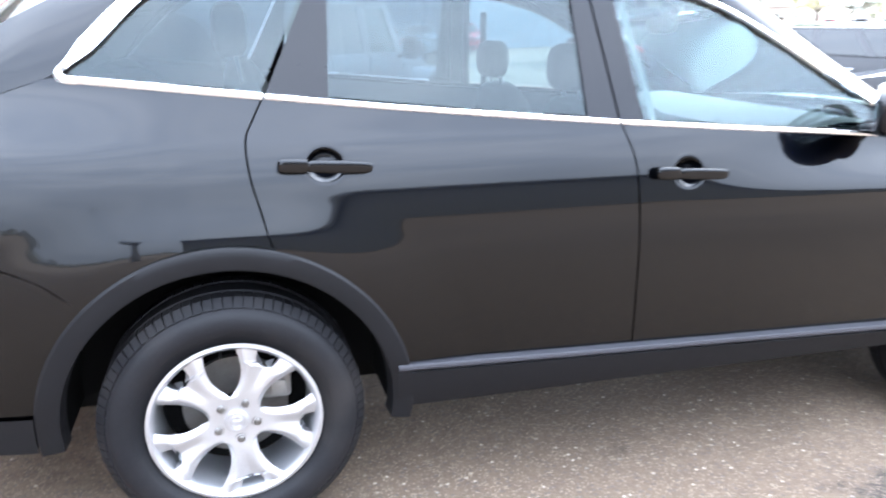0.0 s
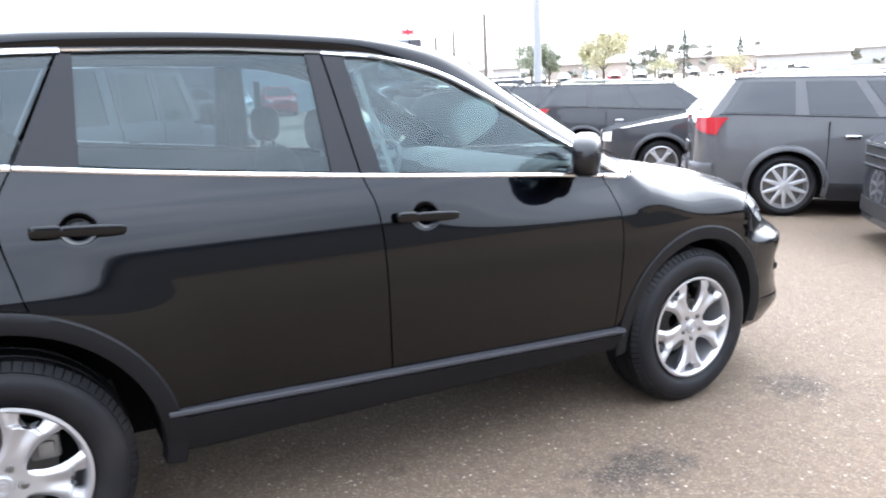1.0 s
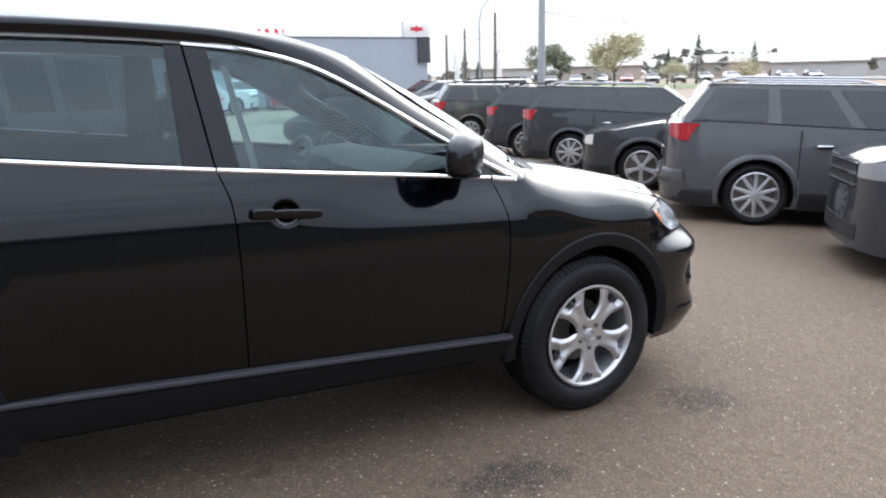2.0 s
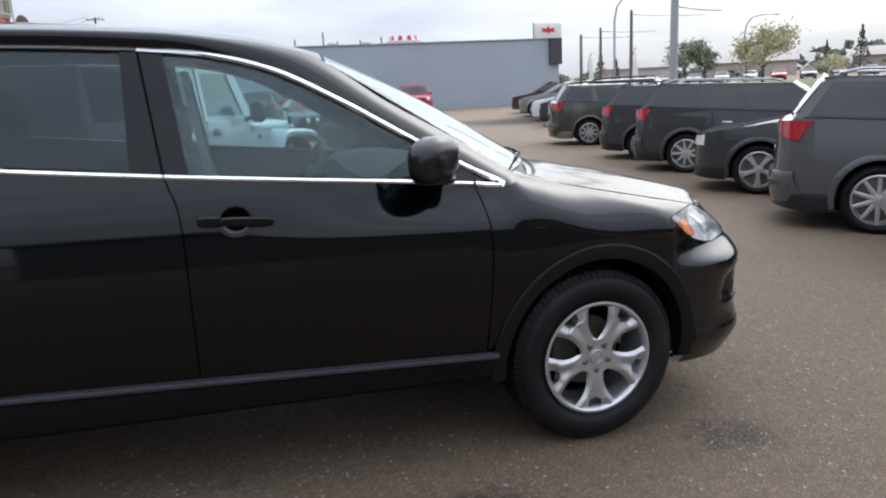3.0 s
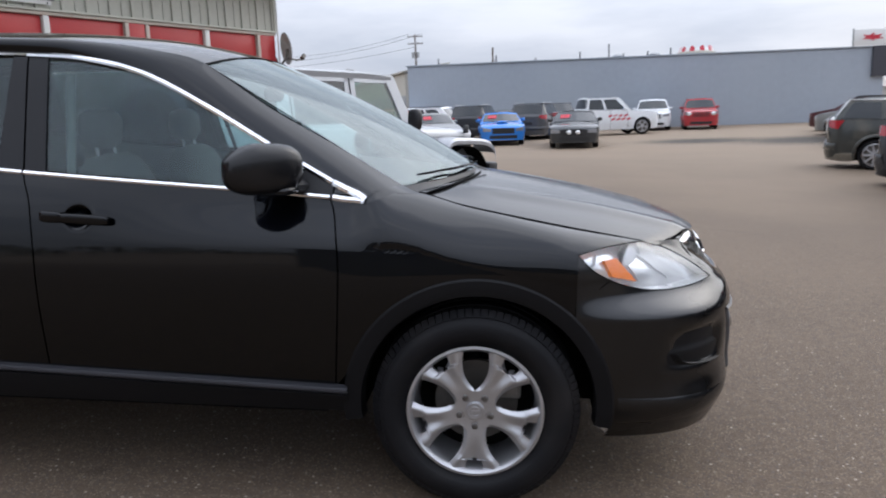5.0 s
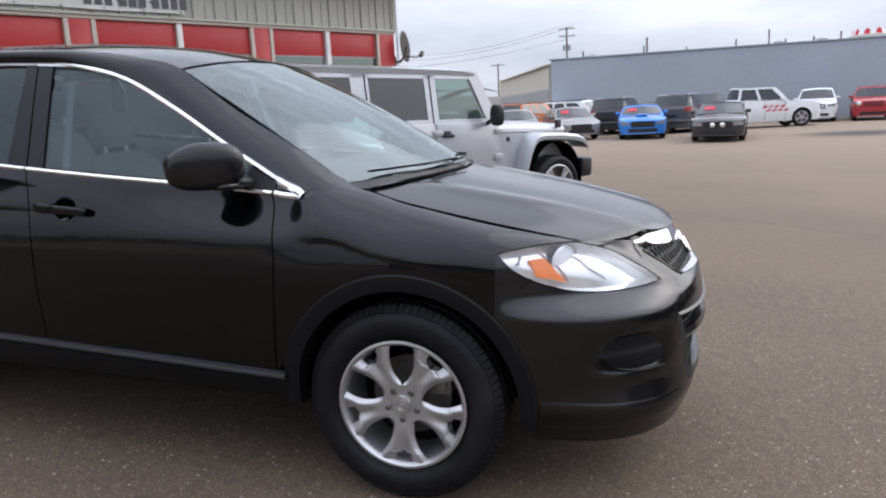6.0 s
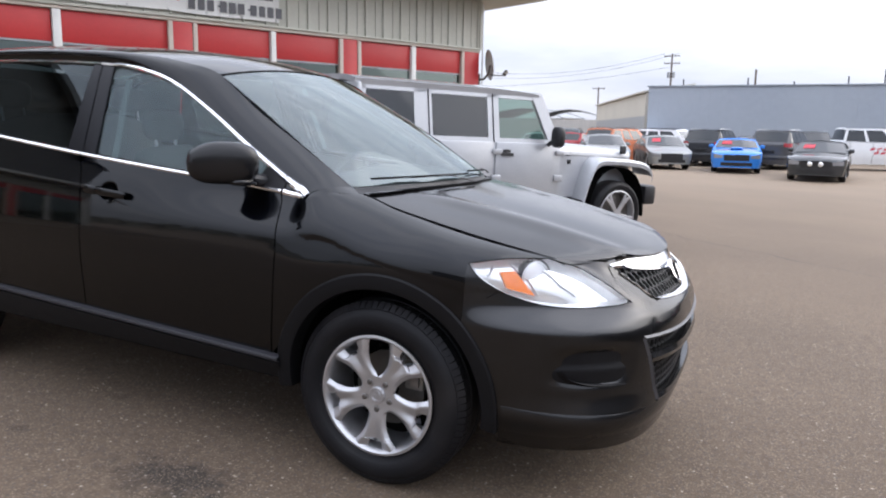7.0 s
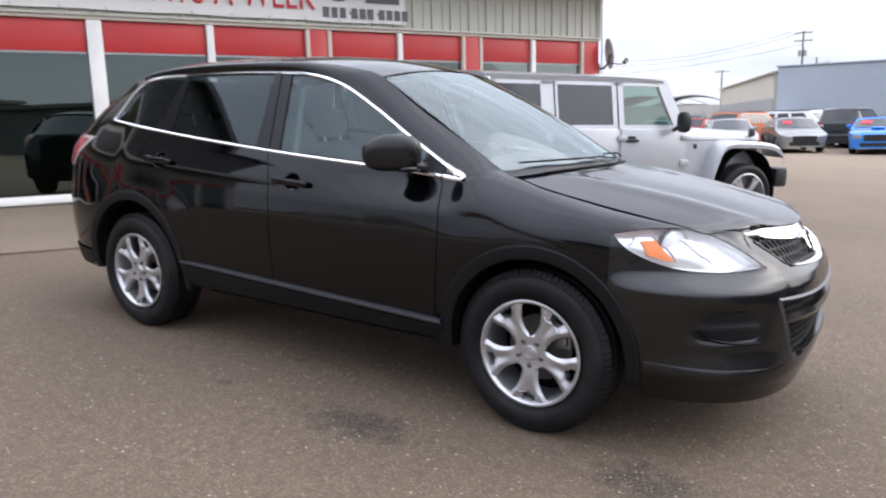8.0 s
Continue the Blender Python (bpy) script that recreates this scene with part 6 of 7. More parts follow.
# orange and red are dulled in place of distance haze
ORANGE, REDP, GREYP = paint("orange", (0.48, 0.16, 0.075)), paint("red", (0.36, 0.045, 0.05)), paint("grey", (0.13, 0.135, 0.14), 0.5)
CROSS = dict(L=4.89, W=1.84, H=1.70, wb=2.89, fo=0.96, hood=(0.88, 1.08), belt_f=1.10, belt_r=1.19, cowl=1.32, rf=2.15, rr=4.42, tb=4.74, r=0.365, lower=M_PLASTIC, windows=3)
ROW = "vehicles parked in the near row"
vehicle("crossover", "dark charcoal crossover with bright multi-spoke wheels, tail towards the lane", "car", 8.02, 3.28, 133.0, CHARCOAL, spokes=10, rails=2, by=(False, -1), group=ROW, **CROSS)
vehicle("crossover", "black crossover with bright double-spoke wheels, nose towards the lane", "car", 9.05, 6.25, 313.0, BLACK, spokes=5, rails=2, by=(True, 1), lampmat=M_REFLECTOR, group=ROW, **CROSS)
vehicle("crossover", "black crossover with chrome door handles, tail towards the lane", "car", 9.9, 9.15, 133.0, BLACK, spokes=9, rails=2, by=(False, -1), group=ROW, **CROSS)
vehicle("crossover", "black crossover with white pin-striped rear pillar, tail towards the lane", "car", 10.62, 11.7, 133.0, BLACK, spokes=9, by=(False, -1), group=ROW, **CROSS)
vehicle("crossover", "dusty dark grey crossover standing across the row's end", "car", 11.5, 15.75, 112.0, DUST, spokes=9, by=(False, -1), group=ROW, **{**CROSS, "lower": M_DUSTY})
vehicle("pickup_truck", "black pickup truck with a chrome-barred grille", "truck", 8.94, -0.19, 315.0, BLACK, L=5.2, W=1.95, H=1.85, wb=3.2, fo=0.95, hood=(1.02, 1.18), belt_f=1.20, belt_r=1.24, cowl=1.45, rf=2.1, rr=3.6, tb=3.75, deck=1.22, r=0.40, grille="chrome", rails=False, windows=2, group=ROW)
MAROON = paint("maroon", (0.075, 0.030, 0.034), 0.3)
HATCH = dict(L=4.4, W=1.8, H=1.52, wb=2.65, fo=0.9, hood=(0.80, 0.98), belt_f=1.02, belt_r=1.08, cowl=1.2, rf=2.0, rr=3.9, tb=4.3, r=0.33, lampmat=M_REFLECTOR)
vehicle("crossover", "black crossover far along the row, nose towards the lane", "car", 16.1, 22.9, 313.0, BLACK, spokes=9, group=ROW, lampmat=M_REFLECTOR, **CROSS)
for m, wd, x, y in ((WHITEP, "white", 16.8, 25.7), (SILVER, "silver", 17.5, 28.6), (MAROON, "dark maroon", 18.6, 32.1)):
    vehicle("hatchback", f"{wd} hatchback far along the row, nose towards the lane", "car", x, y, 313.0, m, rails=False, group=ROW, **HATCH)

FARROW = "vehicles parked before the blue building"
SEDAN = dict(L=4.7, W=1.80, H=1.45, wb=2.7, fo=0.92, hood=(0.72, 0.92), belt_f=0.95, belt_r=1.0, cowl=1.25, rf=2.05, rr=3.45, tb=4.05, deck=1.0, r=0.32, rails=False, windows=2)
COUPE = dict(L=4.78, W=1.88, H=1.38, wb=2.72, fo=0.95, hood=(0.78, 0.93), belt_f=0.96, belt_r=1.0, cowl=1.5, rf=2.25, rr=3.3, tb=4.0, deck=0.99, r=0.345, rails=False, windows=2)
WAGON = dict(L=4.75, W=1.90, H=1.74, wb=2.85, fo=0.9, hood=(0.95, 1.10), belt_f=1.12, belt_r=1.18, cowl=1.3, rf=2.0, rr=4.3, tb=4.65, r=0.37)
vehicle("coupe", "bright blue sports coupe with a bonnet scoop", "car", 2.5, 31.3, 176.0, BLUE, scoop=True, sticker=True, group=FARROW, **COUPE)
vehicle("coupe", "dark grey sports coupe with two round fog lamps", "car", 5.6, 28.4, 186.0, paint("graphite", (0.05, 0.052, 0.055), 0.4), sticker=True, discs=((-0.17, 0.63, 0.085), (0.17, 0.63, 0.085)), group=FARROW, **COUPE)
vehicle("sedan", "silver-grey sedan facing the lot", "car", -0.7, 32.0, 160.0, SILVER, sticker=True, group=FARROW, **SEDAN)
vehicle("pickup_truck", "white crew-cab pickup truck with red lettering on its door", "truck", 7.5, 36.3, 76.0, WHITEP, L=5.8, W=2.0, H=1.92, wb=3.57, fo=1.0, hood=(1.05, 1.20), belt_f=1.22, belt_r=1.24, cowl=1.55, rf=2.15, rr=3.75, tb=3.92, deck=1.26, r=0.41, rails=False, windows=2, group=FARROW, clear=0.28)
vehicle("station_wagon", "white sport utility vehicle facing the lot by the blue wall", "car", 11.2, 41.9, 190.0, WHITEP, grille="slots", group=FARROW, **WAGON)
vehicle("station_wagon", "small red sport utility vehicle facing the lot by the blue wall", "car", 13.6, 41.0, 190.0, REDP, grille="slots", discs=((-0.62, 0.86, 0.10), (0.62, 0.86, 0.10)), L=4.23, W=1.81, H=1.69, wb=2.57, fo=0.85, hood=(0.98, 1.08), belt_f=1.10, belt_r=1.14, cowl=1.2, rf=1.75, rr=3.95, tb=4.15, r=0.35, group=FARROW)
vehicle("station_wagon", "black sport utility vehicle, tail towards the lot", "car", 1.2, 36.6, 10.0, BLACK, group=FARROW, rails=2, **WAGON)
vehicle("station_wagon", "dark maroon-black sport utility vehicle, tail towards the lot", "car", 4.3, 35.4, 14.0, CHARCOAL, group=FARROW, rails=2, **WAGON)
vehicle("station_wagon", "white sport utility vehicle standing sideways", "car", -0.9, 38.4, 110.0, WHITEP, group=FARROW, **WAGON)
vehicle("station_wagon", "bright orange sport utility vehicle, tail towards the lot", "car", -3.2, 35.6, 20.0, ORANGE, group=FARROW, **WAGON)
vehicle("hatchback", "red hatchback among the parked cars", "car", -5.2, 36.4, 15.0, REDP, L=4.4, W=1.8, H=1.5, wb=2.65, fo=0.9, hood=(0.76, 0.96), belt_f=1.0, belt_r=1.06, cowl=1.2, rf=2.0, rr=3.9, tb=4.3, r=0.32, rails=False, group=FARROW)
vehicle("sedan", "silver sedan half hidden behind the silver off-road car", "car", -3.0, 30.6, 160.0, SILVER, group=FARROW, **SEDAN)
vehicle("sedan", "grey sedan in the second row", "car", 2.9, 39.0, 175.0, GREYP, group=FARROW, **SEDAN)
vehicle("station_wagon", "black sport utility vehicle in the second row", "car", 5.6, 40.4, 178.0, BLACK, group=FARROW, rails=2, **WAGON)
vehicle("station_wagon", "white sport utility vehicle in the second row", "car", -3.0, 43.0, 172.0, WHITEP, group=FARROW, **WAGON)
vehicle("station_wagon", "grey sport utility vehicle far down the lot", "car", -7.2, 40.0, 170.0, GREYP, group=FARROW, **WAGON)
vehicle("sedan", "pale sedan far down the lot", "car", -9.8, 42.5, 168.0, WHITEP, group=FARROW, **SEDAN)

# red lettering bars on the white pickup's flank
decal = thing("door_lettering", "slanted red bars of lettering on the white pickup", "sign")
for k in range(4):
    for q in range(2):
        P = np.array([[(1.05 - 0.27 * k - 0.16 * q + 0.03 * j + 0.20 * i, -1.006, 0.72 + 0.17 * q + 0.10 * j + 0.05 * i) for j in range(2)] for i in range(2)])
        part("lettering_bar", sheet(P, 0.004), M_INKRED, decal)
settle(decal, 7.5, 36.3, 76.0)


# ---- silver four-door off-road car ----
def off_roader(x, y, az):
    """Boxy open-fendered car with a hard top; origin on the ground midway between the axles."""
    J = thing("off_road_car", "silver four-door boxy off-road car with black flares and bumpers", "car")
    S, hw = SILVERJ, 0.79
    f, b = 1.475, -1.475                    # axles
    part("tub", cube(-1.98, -hw, 0.55, 0.60, hw, 1.12, 0.02), S, J)

    def nose_shell(x0, x1):
        """A crowned shell over the engine between two stations, narrowing and falling forward."""
        P = np.zeros((10, 25, 3))
        for i in range(10):
            px = x0 + (x1 - x0) * i / 9
            k = (px - 0.58) / 1.32
            for j in range(25):
                a = math.pi * j / 24
                c = math.cos(a)
                P[i, j] = (px, -math.copysign(abs(c) ** 0.42, c) * (0.765 - 0.135 * k), 1.008 - 0.022 * k + (0.138 - 0.04 * k * k) * math.sin(a) ** 0.62)
        return sheet(P)

    part("cowl", nose_shell(0.575, 0.790), S, J)
    lid = part("bonnet", nose_shell(0.797, 1.90), S, J)
    for s in (-1, 1):
        P = np.array([[(px, s * (0.772 - 0.135 * (px - 0.58) / 1.32), z) for z in np.linspace(0.58, 1.0 - 0.022 * (px - 0.58) / 1.32, 5)] for px in np.linspace(0.575, 1.88, 9)])
        part("wing_panel", sheet(P, 0.02, flip=s > 0), S, J)
    part("engine_bay", cube(0.9, -0.60, 0.60, 1.86, 0.60, 1.06, 0.03), S, J)
    gr = part("grille_panel", cube(1.86, -0.60, 0.66, 1.93, 0.60, 1.07, 0.025), S, J)
    for k in range(7):
        part("grille_slot", cube(1.925, -0.27 + 0.09 * k - 0.026, 0.72, 1.935, -0.27 + 0.09 * k + 0.026, 1.02, 0.004), M_SEAM, gr)
    for s in (-1, 1):
        bm = lathe([(0.095, 0.0), (0.10, -0.02), (0.085, -0.03), (0.05, -0.05), (0.0005, -0.055)], 24)
        bmesh.ops.rotate(bm, cent=(0, 0, 0), matrix=Matrix.Rotation(radians(90), 3, "Z"), verts=bm.verts[:])
        bmesh.ops.translate(bm, vec=(1.925, s * 0.44, 0.92), verts=bm.verts[:])
        part("head_lamp", bm, M_REFLECTOR, J)
        part("bonnet_catch", cube(1.70, s * 0.66 - 0.02, 1.03, 1.78, s * 0.66 + 0.02, 1.13, 0.008), M_PLASTIC, lid)
    # flared wings
    for ax in (f, b):
        for s in (-1, 1):
            path = spline([(ax - 0.60, 0.56), (ax - 0.50, 0.80), (ax - 0.38, 0.965), (ax - 0.1, 0.985), (ax + 0.32, 0.955), (ax + 0.50, 0.88), (ax + 0.535, 0.78)] if ax > 0 else [(ax - 0.52, 0.72), (ax - 0.44, 0.90), (ax - 0.2, 0.97), (ax + 0.2, 0.97), (ax + 0.44, 0.88), (ax + 0.56, 0.62)], 30)
            P = np.zeros((30, 5, 3))
            for i, (px, pz) in enumerate(path):
                for j, (w, d) in enumerate(((0.60, 0.01), (0.80, 0.006), (0.92, 0.0), (0.945, -0.03), (0.94, -0.075))):
                    P[i, j] = (px, s * w, pz + d)
            part("wing_flare", sheet(P, 0.0, flip=s < 0), S, J, "silver painted wing flare")
            P = np.zeros((24, 4, 3))
            for i, t in enumerate(np.linspace(radians(185), radians(-5), 24)):
                for j, w in enumerate((0.90, 0.70, 0.48, 0.45)):
                    q = 0.47 if j < 3 else 0.1
                    P[i, j] = (ax + q * math.cos(t), s * w, 0.41 + q * math.sin(t))
            part("wheel_arch_liner", sheet(P), M_SEAM, J)
            road_wheel(J, ax, s * 0.80, 0.407, 0.255, 5, M_ALLOY)
    # doors, hinges, handles
    for s in (-1, 1):
        for dx0, dx1 in ((-0.36, 0.52), (-1.20, -0.38)):
            d = part("door", cube(dx0 + 0.008, s * (hw - 0.02), 0.60, dx1 - 0.008, s * (hw + 0.022), 1.135, 0.018), S, J)
            part("door_handle", box(cube(dx0 + 0.07, s * (hw + 0.02), 0.985, dx0 + 0.24, s * (hw + 0.045), 1.02, 0.01), dx0 + 0.10, s * (hw + 0.018), 1.0, dx0 + 0.20, s * (hw + 0.03), 1.055, 0.01), M_PLASTIC, d)
            for hz in (0.72, 1.0):
                part("hinge", cube(dx1 - 0.03, s * (hw + 0.015), hz, dx1 + 0.10, s * (hw + 0.04), hz + 0.06, 0.008), S, d)
    # hard top and window frames
    lean = 0.10
    def up(px, v, s, out=0.0):
        return (px, s * (hw - 0.005 - lean * v + out), 1.12 + 0.60 * v)
    for s in (-1, 1):
        for p0, p1 in ((-2.0, -1.90), (-1.36, -1.15), (-0.44, -0.29)):
            P = np.array([[up(px, v, s) for v in np.linspace(0, 1, 5)] for px in (p0, p1)])
            part("window_post", sheet(P, 0.04, flip=s > 0), S, J)
        for v0, v1, p0, p1 in ((0.0, 0.10, -2.0, 0.44), (0.86, 1.02, -2.0, 0.31)):
            P = np.array([[up(px, v, s) for v in np.linspace(v0, v1, 3)] for px in np.linspace(p0, p1, 8)])
            part("window_rail", sheet(P, 0.04, flip=s > 0), S, J)
        P = np.array([[up(q - 0.25 * v, v, s, 0.004) for v in np.linspace(0, 1, 5)] for q in (0.42, 0.58)])
        part("screen_post", sheet(P, 0.05, flip=s > 0), S, J)
        for px in (-0.37, -1.19):
            part("door_gap", tube([up(px, v, s, 0.004) for v in np.linspace(0.02, 0.92, 5)], 0.006, 5), M_SEAM, J)
        for nm, p0, p1, m in (("rear_side_window", -1.90, -1.36, M_DARKGLASS), ("rear_door_window", -1.15, -0.44, M_DARKGLASS), ("front_door_window", -0.29, 0.44, M_GREENGLASS)):
            P = np.array([[up(px - 0.20 * v * max(0.0, (px - 0.1) / 0.34), 0.04 + 0.86 * v, s, -0.008) for v in np.linspace(0, 1, 5)] for px in np.linspace(p0, p1, 6)])
            part(nm, sheet(P, 0.004, flip=s > 0), m, J)
        mirror = part("door_mirror", blob(0.40, s * 0.95, 1.22, 0.055, 0.085, 0.125, 3.4, 16), M_PLASTIC, J)
        part("mirror_arm", tube([(0.39, s * 0.80, 1.12), (0.36, s * 0.94, 1.18)], 0.025, 8), M_PLASTIC, mirror)
    P = np.zeros((16, 11, 3))
    for i in range(16):
        px = -2.02 + 2.30 * i / 15
        for j in range(11):
            q = -1 + 2 * j / 10
            P[i, j] = (px, q * (hw - 0.085), 1.735 + 0.05 * (1 - abs(q) ** 4) - 0.03 * max(0, (i - 12) / 3) ** 2)
    part("hard_top", sheet(P, 0.06), S, J)
    P = np.array([[(0.56 - 0.25 * v, q * (0.74 - 0.06 * v), 1.13 + 0.585 * v) for v in np.linspace(0, 1, 5)] for q in np.linspace(-1, 1, 7)])
    part("windscreen", sheet(P, flip=True), M_GREENGLASS, J)
    part("rear_panel", cube(-2.02, -0.76, 0.56, -1.97, 0.76, 1.70, 0.02), S, J)
    bm = lathe([(0.20, 0.10), (0.39, 0.09), (0.405, 0.05), (0.405, -0.10), (0.37, -0.13), (0.0005, -0.135)], 36)
    bmesh.ops.rotate(bm, cent=(0, 0, 0), matrix=Matrix.Rotation(radians(-90), 3, "Z"), verts=bm.verts[:])
    bmesh.ops.translate(bm, vec=(-2.15, 0.1, 1.12), verts=bm.verts[:])
    part("spare_wheel", bm, M_RUBBER, J)
    part("front_bumper", cube(2.0, -0.86, 0.50, 2.20, 0.86, 0.68, 0.03), M_PLASTIC, J)
    part("rear_bumper", cube(-2.18, -0.8, 0.48, -2.0, 0.8, 0.66, 0.03), M_PLASTIC, J)
    for s in (-1, 1):
        part("bumper_bracket", cube(1.85, s * 0.40 - 0.05, 0.48, 2.05, s * 0.40 + 0.05, 0.62), M_SEAM, J)
        part("side_step", tube([(-0.9, s * 0.82, 0.46), (0.85, s * 0.82, 0.46)], 0.035, 8), M_PLASTIC, J)
        part("vent", cube(0.74, s * 0.750, 0.90, 0.79, s * 0.766, 0.955, 0.006), M_PLASTIC, J)
    part("chassis", cube(-1.9, -0.5, 0.38, 1.95, 0.5, 0.58), M_SEAM, J)
    part("cabin_floor", cube(-1.95, -0.74, 0.60, 0.8, 0.74, 0.64), M_SEAM, J)
    for px, py in ((-0.38, -0.36), (-0.38, 0.36), (-1.2, -0.36), (-1.2, 0.36)):
        st = new("seat")
        st.parent = J
        part("cushion", cube(px, py - 0.25, 0.72, px + 0.45, py + 0.25, 0.88, 0.05), M_CLOTH, st)
        part("backrest", cube(px - 0.12, py - 0.24, 0.80, px + 0.02, py + 0.24, 1.42, 0.05), M_CLOTH, st)
        part("headrest", cube(px - 0.13, py - 0.13, 1.45, px - 0.03, py + 0.13, 1.62, 0.04), M_CLOTH, st)
    # the tub rides high over its wheels
    for o in [c for c in J.children_recursive if c.type == "MESH" and c.parent.name.split(".")[0] != "wheel"]:
        for v in o.data.vertices:
            z = v.co.z
            v.co.z = z + 0.10 * smooth01((z - 0.42) / 0.4) if z < 1.13 else 1.23 + (z - 1.13) * 0.94
    settle(J, x, y, az)
    return J


SILVERJ = paint("silver_grey", (0.42, 0.43, 0.45), 0.35)
M_GREENGLASS = pane("green_tinted_glass", (0.42, 0.55, 0.50))
# the near front wheel stands at about (2.55, 6.75)
_s, _c = math.sin(radians(33)), math.cos(radians(33))
off_roader(2.41 - 1.475 * _s - 0.85 * _c, 6.69 - 1.475 * _c + 0.85 * _s, 33.0)

# ---- the red and white shop building ----
B_AZ = 25.7
_d = Vector((math.sin(radians(B_AZ)), math.cos(radians(B_AZ)), 0))
_n = Vector((_d.y, -_d.x, 0))
# local x runs along the front away from the corner, y out towards the lot
B_POSE = Matrix(((-_d.x, _n.x, 0, -1.55), (-_d.y, _n.y, 0, 11.95), (0, 0, 1, 0), (0, 0, 0, 1)))
shop = thing("shop_building", "single-storey shop with red window band and pale ribbed siding", "building", kind="structure")
shop.matrix_world = B_POSE
LONG = 27.0
part("base_wall", cube(-0.0, -0.30, -0.5, LONG, 0.0, 0.31), M_CONCRETE, shop)
part("window_sill", cube(0.40, -0.12, 0.31, LONG, 0.05, 0.42, 0.008), M_WHITE, shop, "white metal sill")
part("head_trim", cube(-0.02, -0.10, 2.84, LONG, 0.045, 2.885, 0.006), M_BUFF, shop)
part("head_trim", cube(-0.03, -0.10, 2.889, LONG, 0.075, 2.925, 0.006), M_SIDING, shop)
k = 0
s0 = 0.0
while s0 < LONG - 0.1:
    w = 0.39
    bm = cube(s0 + 0.002, -0.06, 2.929, s0 + w - 0.002, 0.0, 3.86)
    box(bm, s0 + 0.01, -0.02, 2.93, s0 + 0.045, 0.032, 3.859, 0.008)
    box(bm, s0 + 0.19, -0.02, 2.93, s0 + 0.21, 0.012, 3.859, 0.004)
    part("siding_panel", bm, M_SIDING, shop)
    s0 += w
part("corner_trim", cube(-0.06, -0.12, 2.929, -0.003, 0.04, 3.86, 0.006), M_SIDING, shop)
part("corner_pilaster", cube(0.0, -0.30, 0.31, 0.40, 0.03, 2.838, 0.006), M_RED, shop, "red corner pilaster")
# uprights: place, width, material
posts = [(0.40, 0.07, M_BUFF), (1.63, 0.10, M_WHITE), (2.95, 0.30, M_RED), (4.55, 0.09, M_WHITE), (5.95, 0.30, M_RED), (7.79, 0.11, M_WHITE), (9.35, 0.20, M_WHITE), (10.95, 0.11, M_WHITE), (12.4, 0.30, M_RED), (14.2, 0.11, M_WHITE), (15.8, 0.30, M_RED), (17.6, 0.11, M_WHITE), (19.3, 0.30, M_RED), (21.1, 0.11, M_WHITE), (22.9, 0.30, M_RED), (24.7, 0.11, M_WHITE), (26.7, 0.19, M_WHITE)]
for s0, w, m in posts:
    part("window_post", cube(s0, -0.10, 0.424, s0 + w, 0.04 if m is not M_RED else 0.03, 2.838, 0.006), m, shop)
    if m is M_RED:
        for e in (s0 - 0.075, s0 + w + 0.004):
            part("window_post", cube(e, -0.09, 0.424, e + 0.07, 0.045, 2.838, 0.006), M_BUFF, shop)
for (a, wa, _), (b, _, _) in zip(posts[:-1], posts[1:]):
    x0, x1 = a + wa + 0.01, b - 0.01
    w = part("shop_window", cube(x0, -0.06, 2.375, x1, -0.02, 2.40), M_GALV, shop)
    part("red_panel", cube(x0, -0.055, 2.404, x1, -0.015, 2.834, 0.004), M_RED, w, "flat red panel above the glass")
    pn = part("pane", sheet(np.array([[(x, -0.035, z) for z in np.linspace(0.43, 2.37, 3)] for x in np.linspace(x1, x0, 3)])), M_SHOPGLASS, w)
    pn.visible_shadow = False
part("shop_floor", cube(0.3, -7.0, -0.3, LONG, -0.31, 0.30), M_ROOM, shop)
part("back_wall", cube(0.3, -7.2, 0.3, LONG, -7.0, 3.8), M_ROOM, shop)
part("side_wall", cube(0.0, -14.0, -0.5, 0.25, -0.31, 3.86), M_SIDING, shop)
part("end_wall", cube(LONG, -14.0, -0.5, LONG + 0.25, 0.0, 3.86), M_SIDING, shop)
part("shop_ceiling", cube(0.26, -6.9, 3.4, LONG, -0.12, 3.5), M_ROOM, shop)
part("soffit", cube(-0.95, -14.5, 3.864, LONG + 0.9, 1.0, 3.92), M_SIDING, shop, "pale soffit under the eaves")
part("fascia", cube(-0.97, -14.6, 3.924, LONG + 0.92, 1.03, 4.20, 0.01), M_WHITE, shop)
part("roof", cube(-0.9, -14.5, 4.204, LONG + 0.85, 0.95, 4.30), M_GALV, shop)
# unseen taller gabled wing at the shop's far end, added to darken side-window reflections
part("wing_wall", cube(LONG - 9.0, -14.0, 4.304, LONG + 0.85, -0.8, 9.4), M_ROOM, shop)
P = np.array([[(x, y, 9.404 + 2.2 * (1 - abs(y + 7.4) / 7.0)) for y in (-14.4, -7.4, -0.4)] for x in (LONG - 9.4, LONG + 1.2)])
part("wing_roof", sheet(P, 0.15), M_GALV, shop)
part("conduit", tube([(-0.09, 0.03, 0.1), (-0.09, 0.03, 3.8)], 0.015, 6), M_WHITE, shop)

AP = np.zeros((31, 4, 3))
for i in range(31):
    for j in range(4):
        q = B_POSE @ Vector((i * 0.9, 0.002 + 3.5 * j / 3, 0))
        AP[i, j] = (q.x, q.y, level(q.x, q.y) + 0.022)
tagged(part("apron", sheet(AP, 0.05, flip=False), M_APRON), "worn tan concrete apron in front of the shop", "pavement", kind="structure")

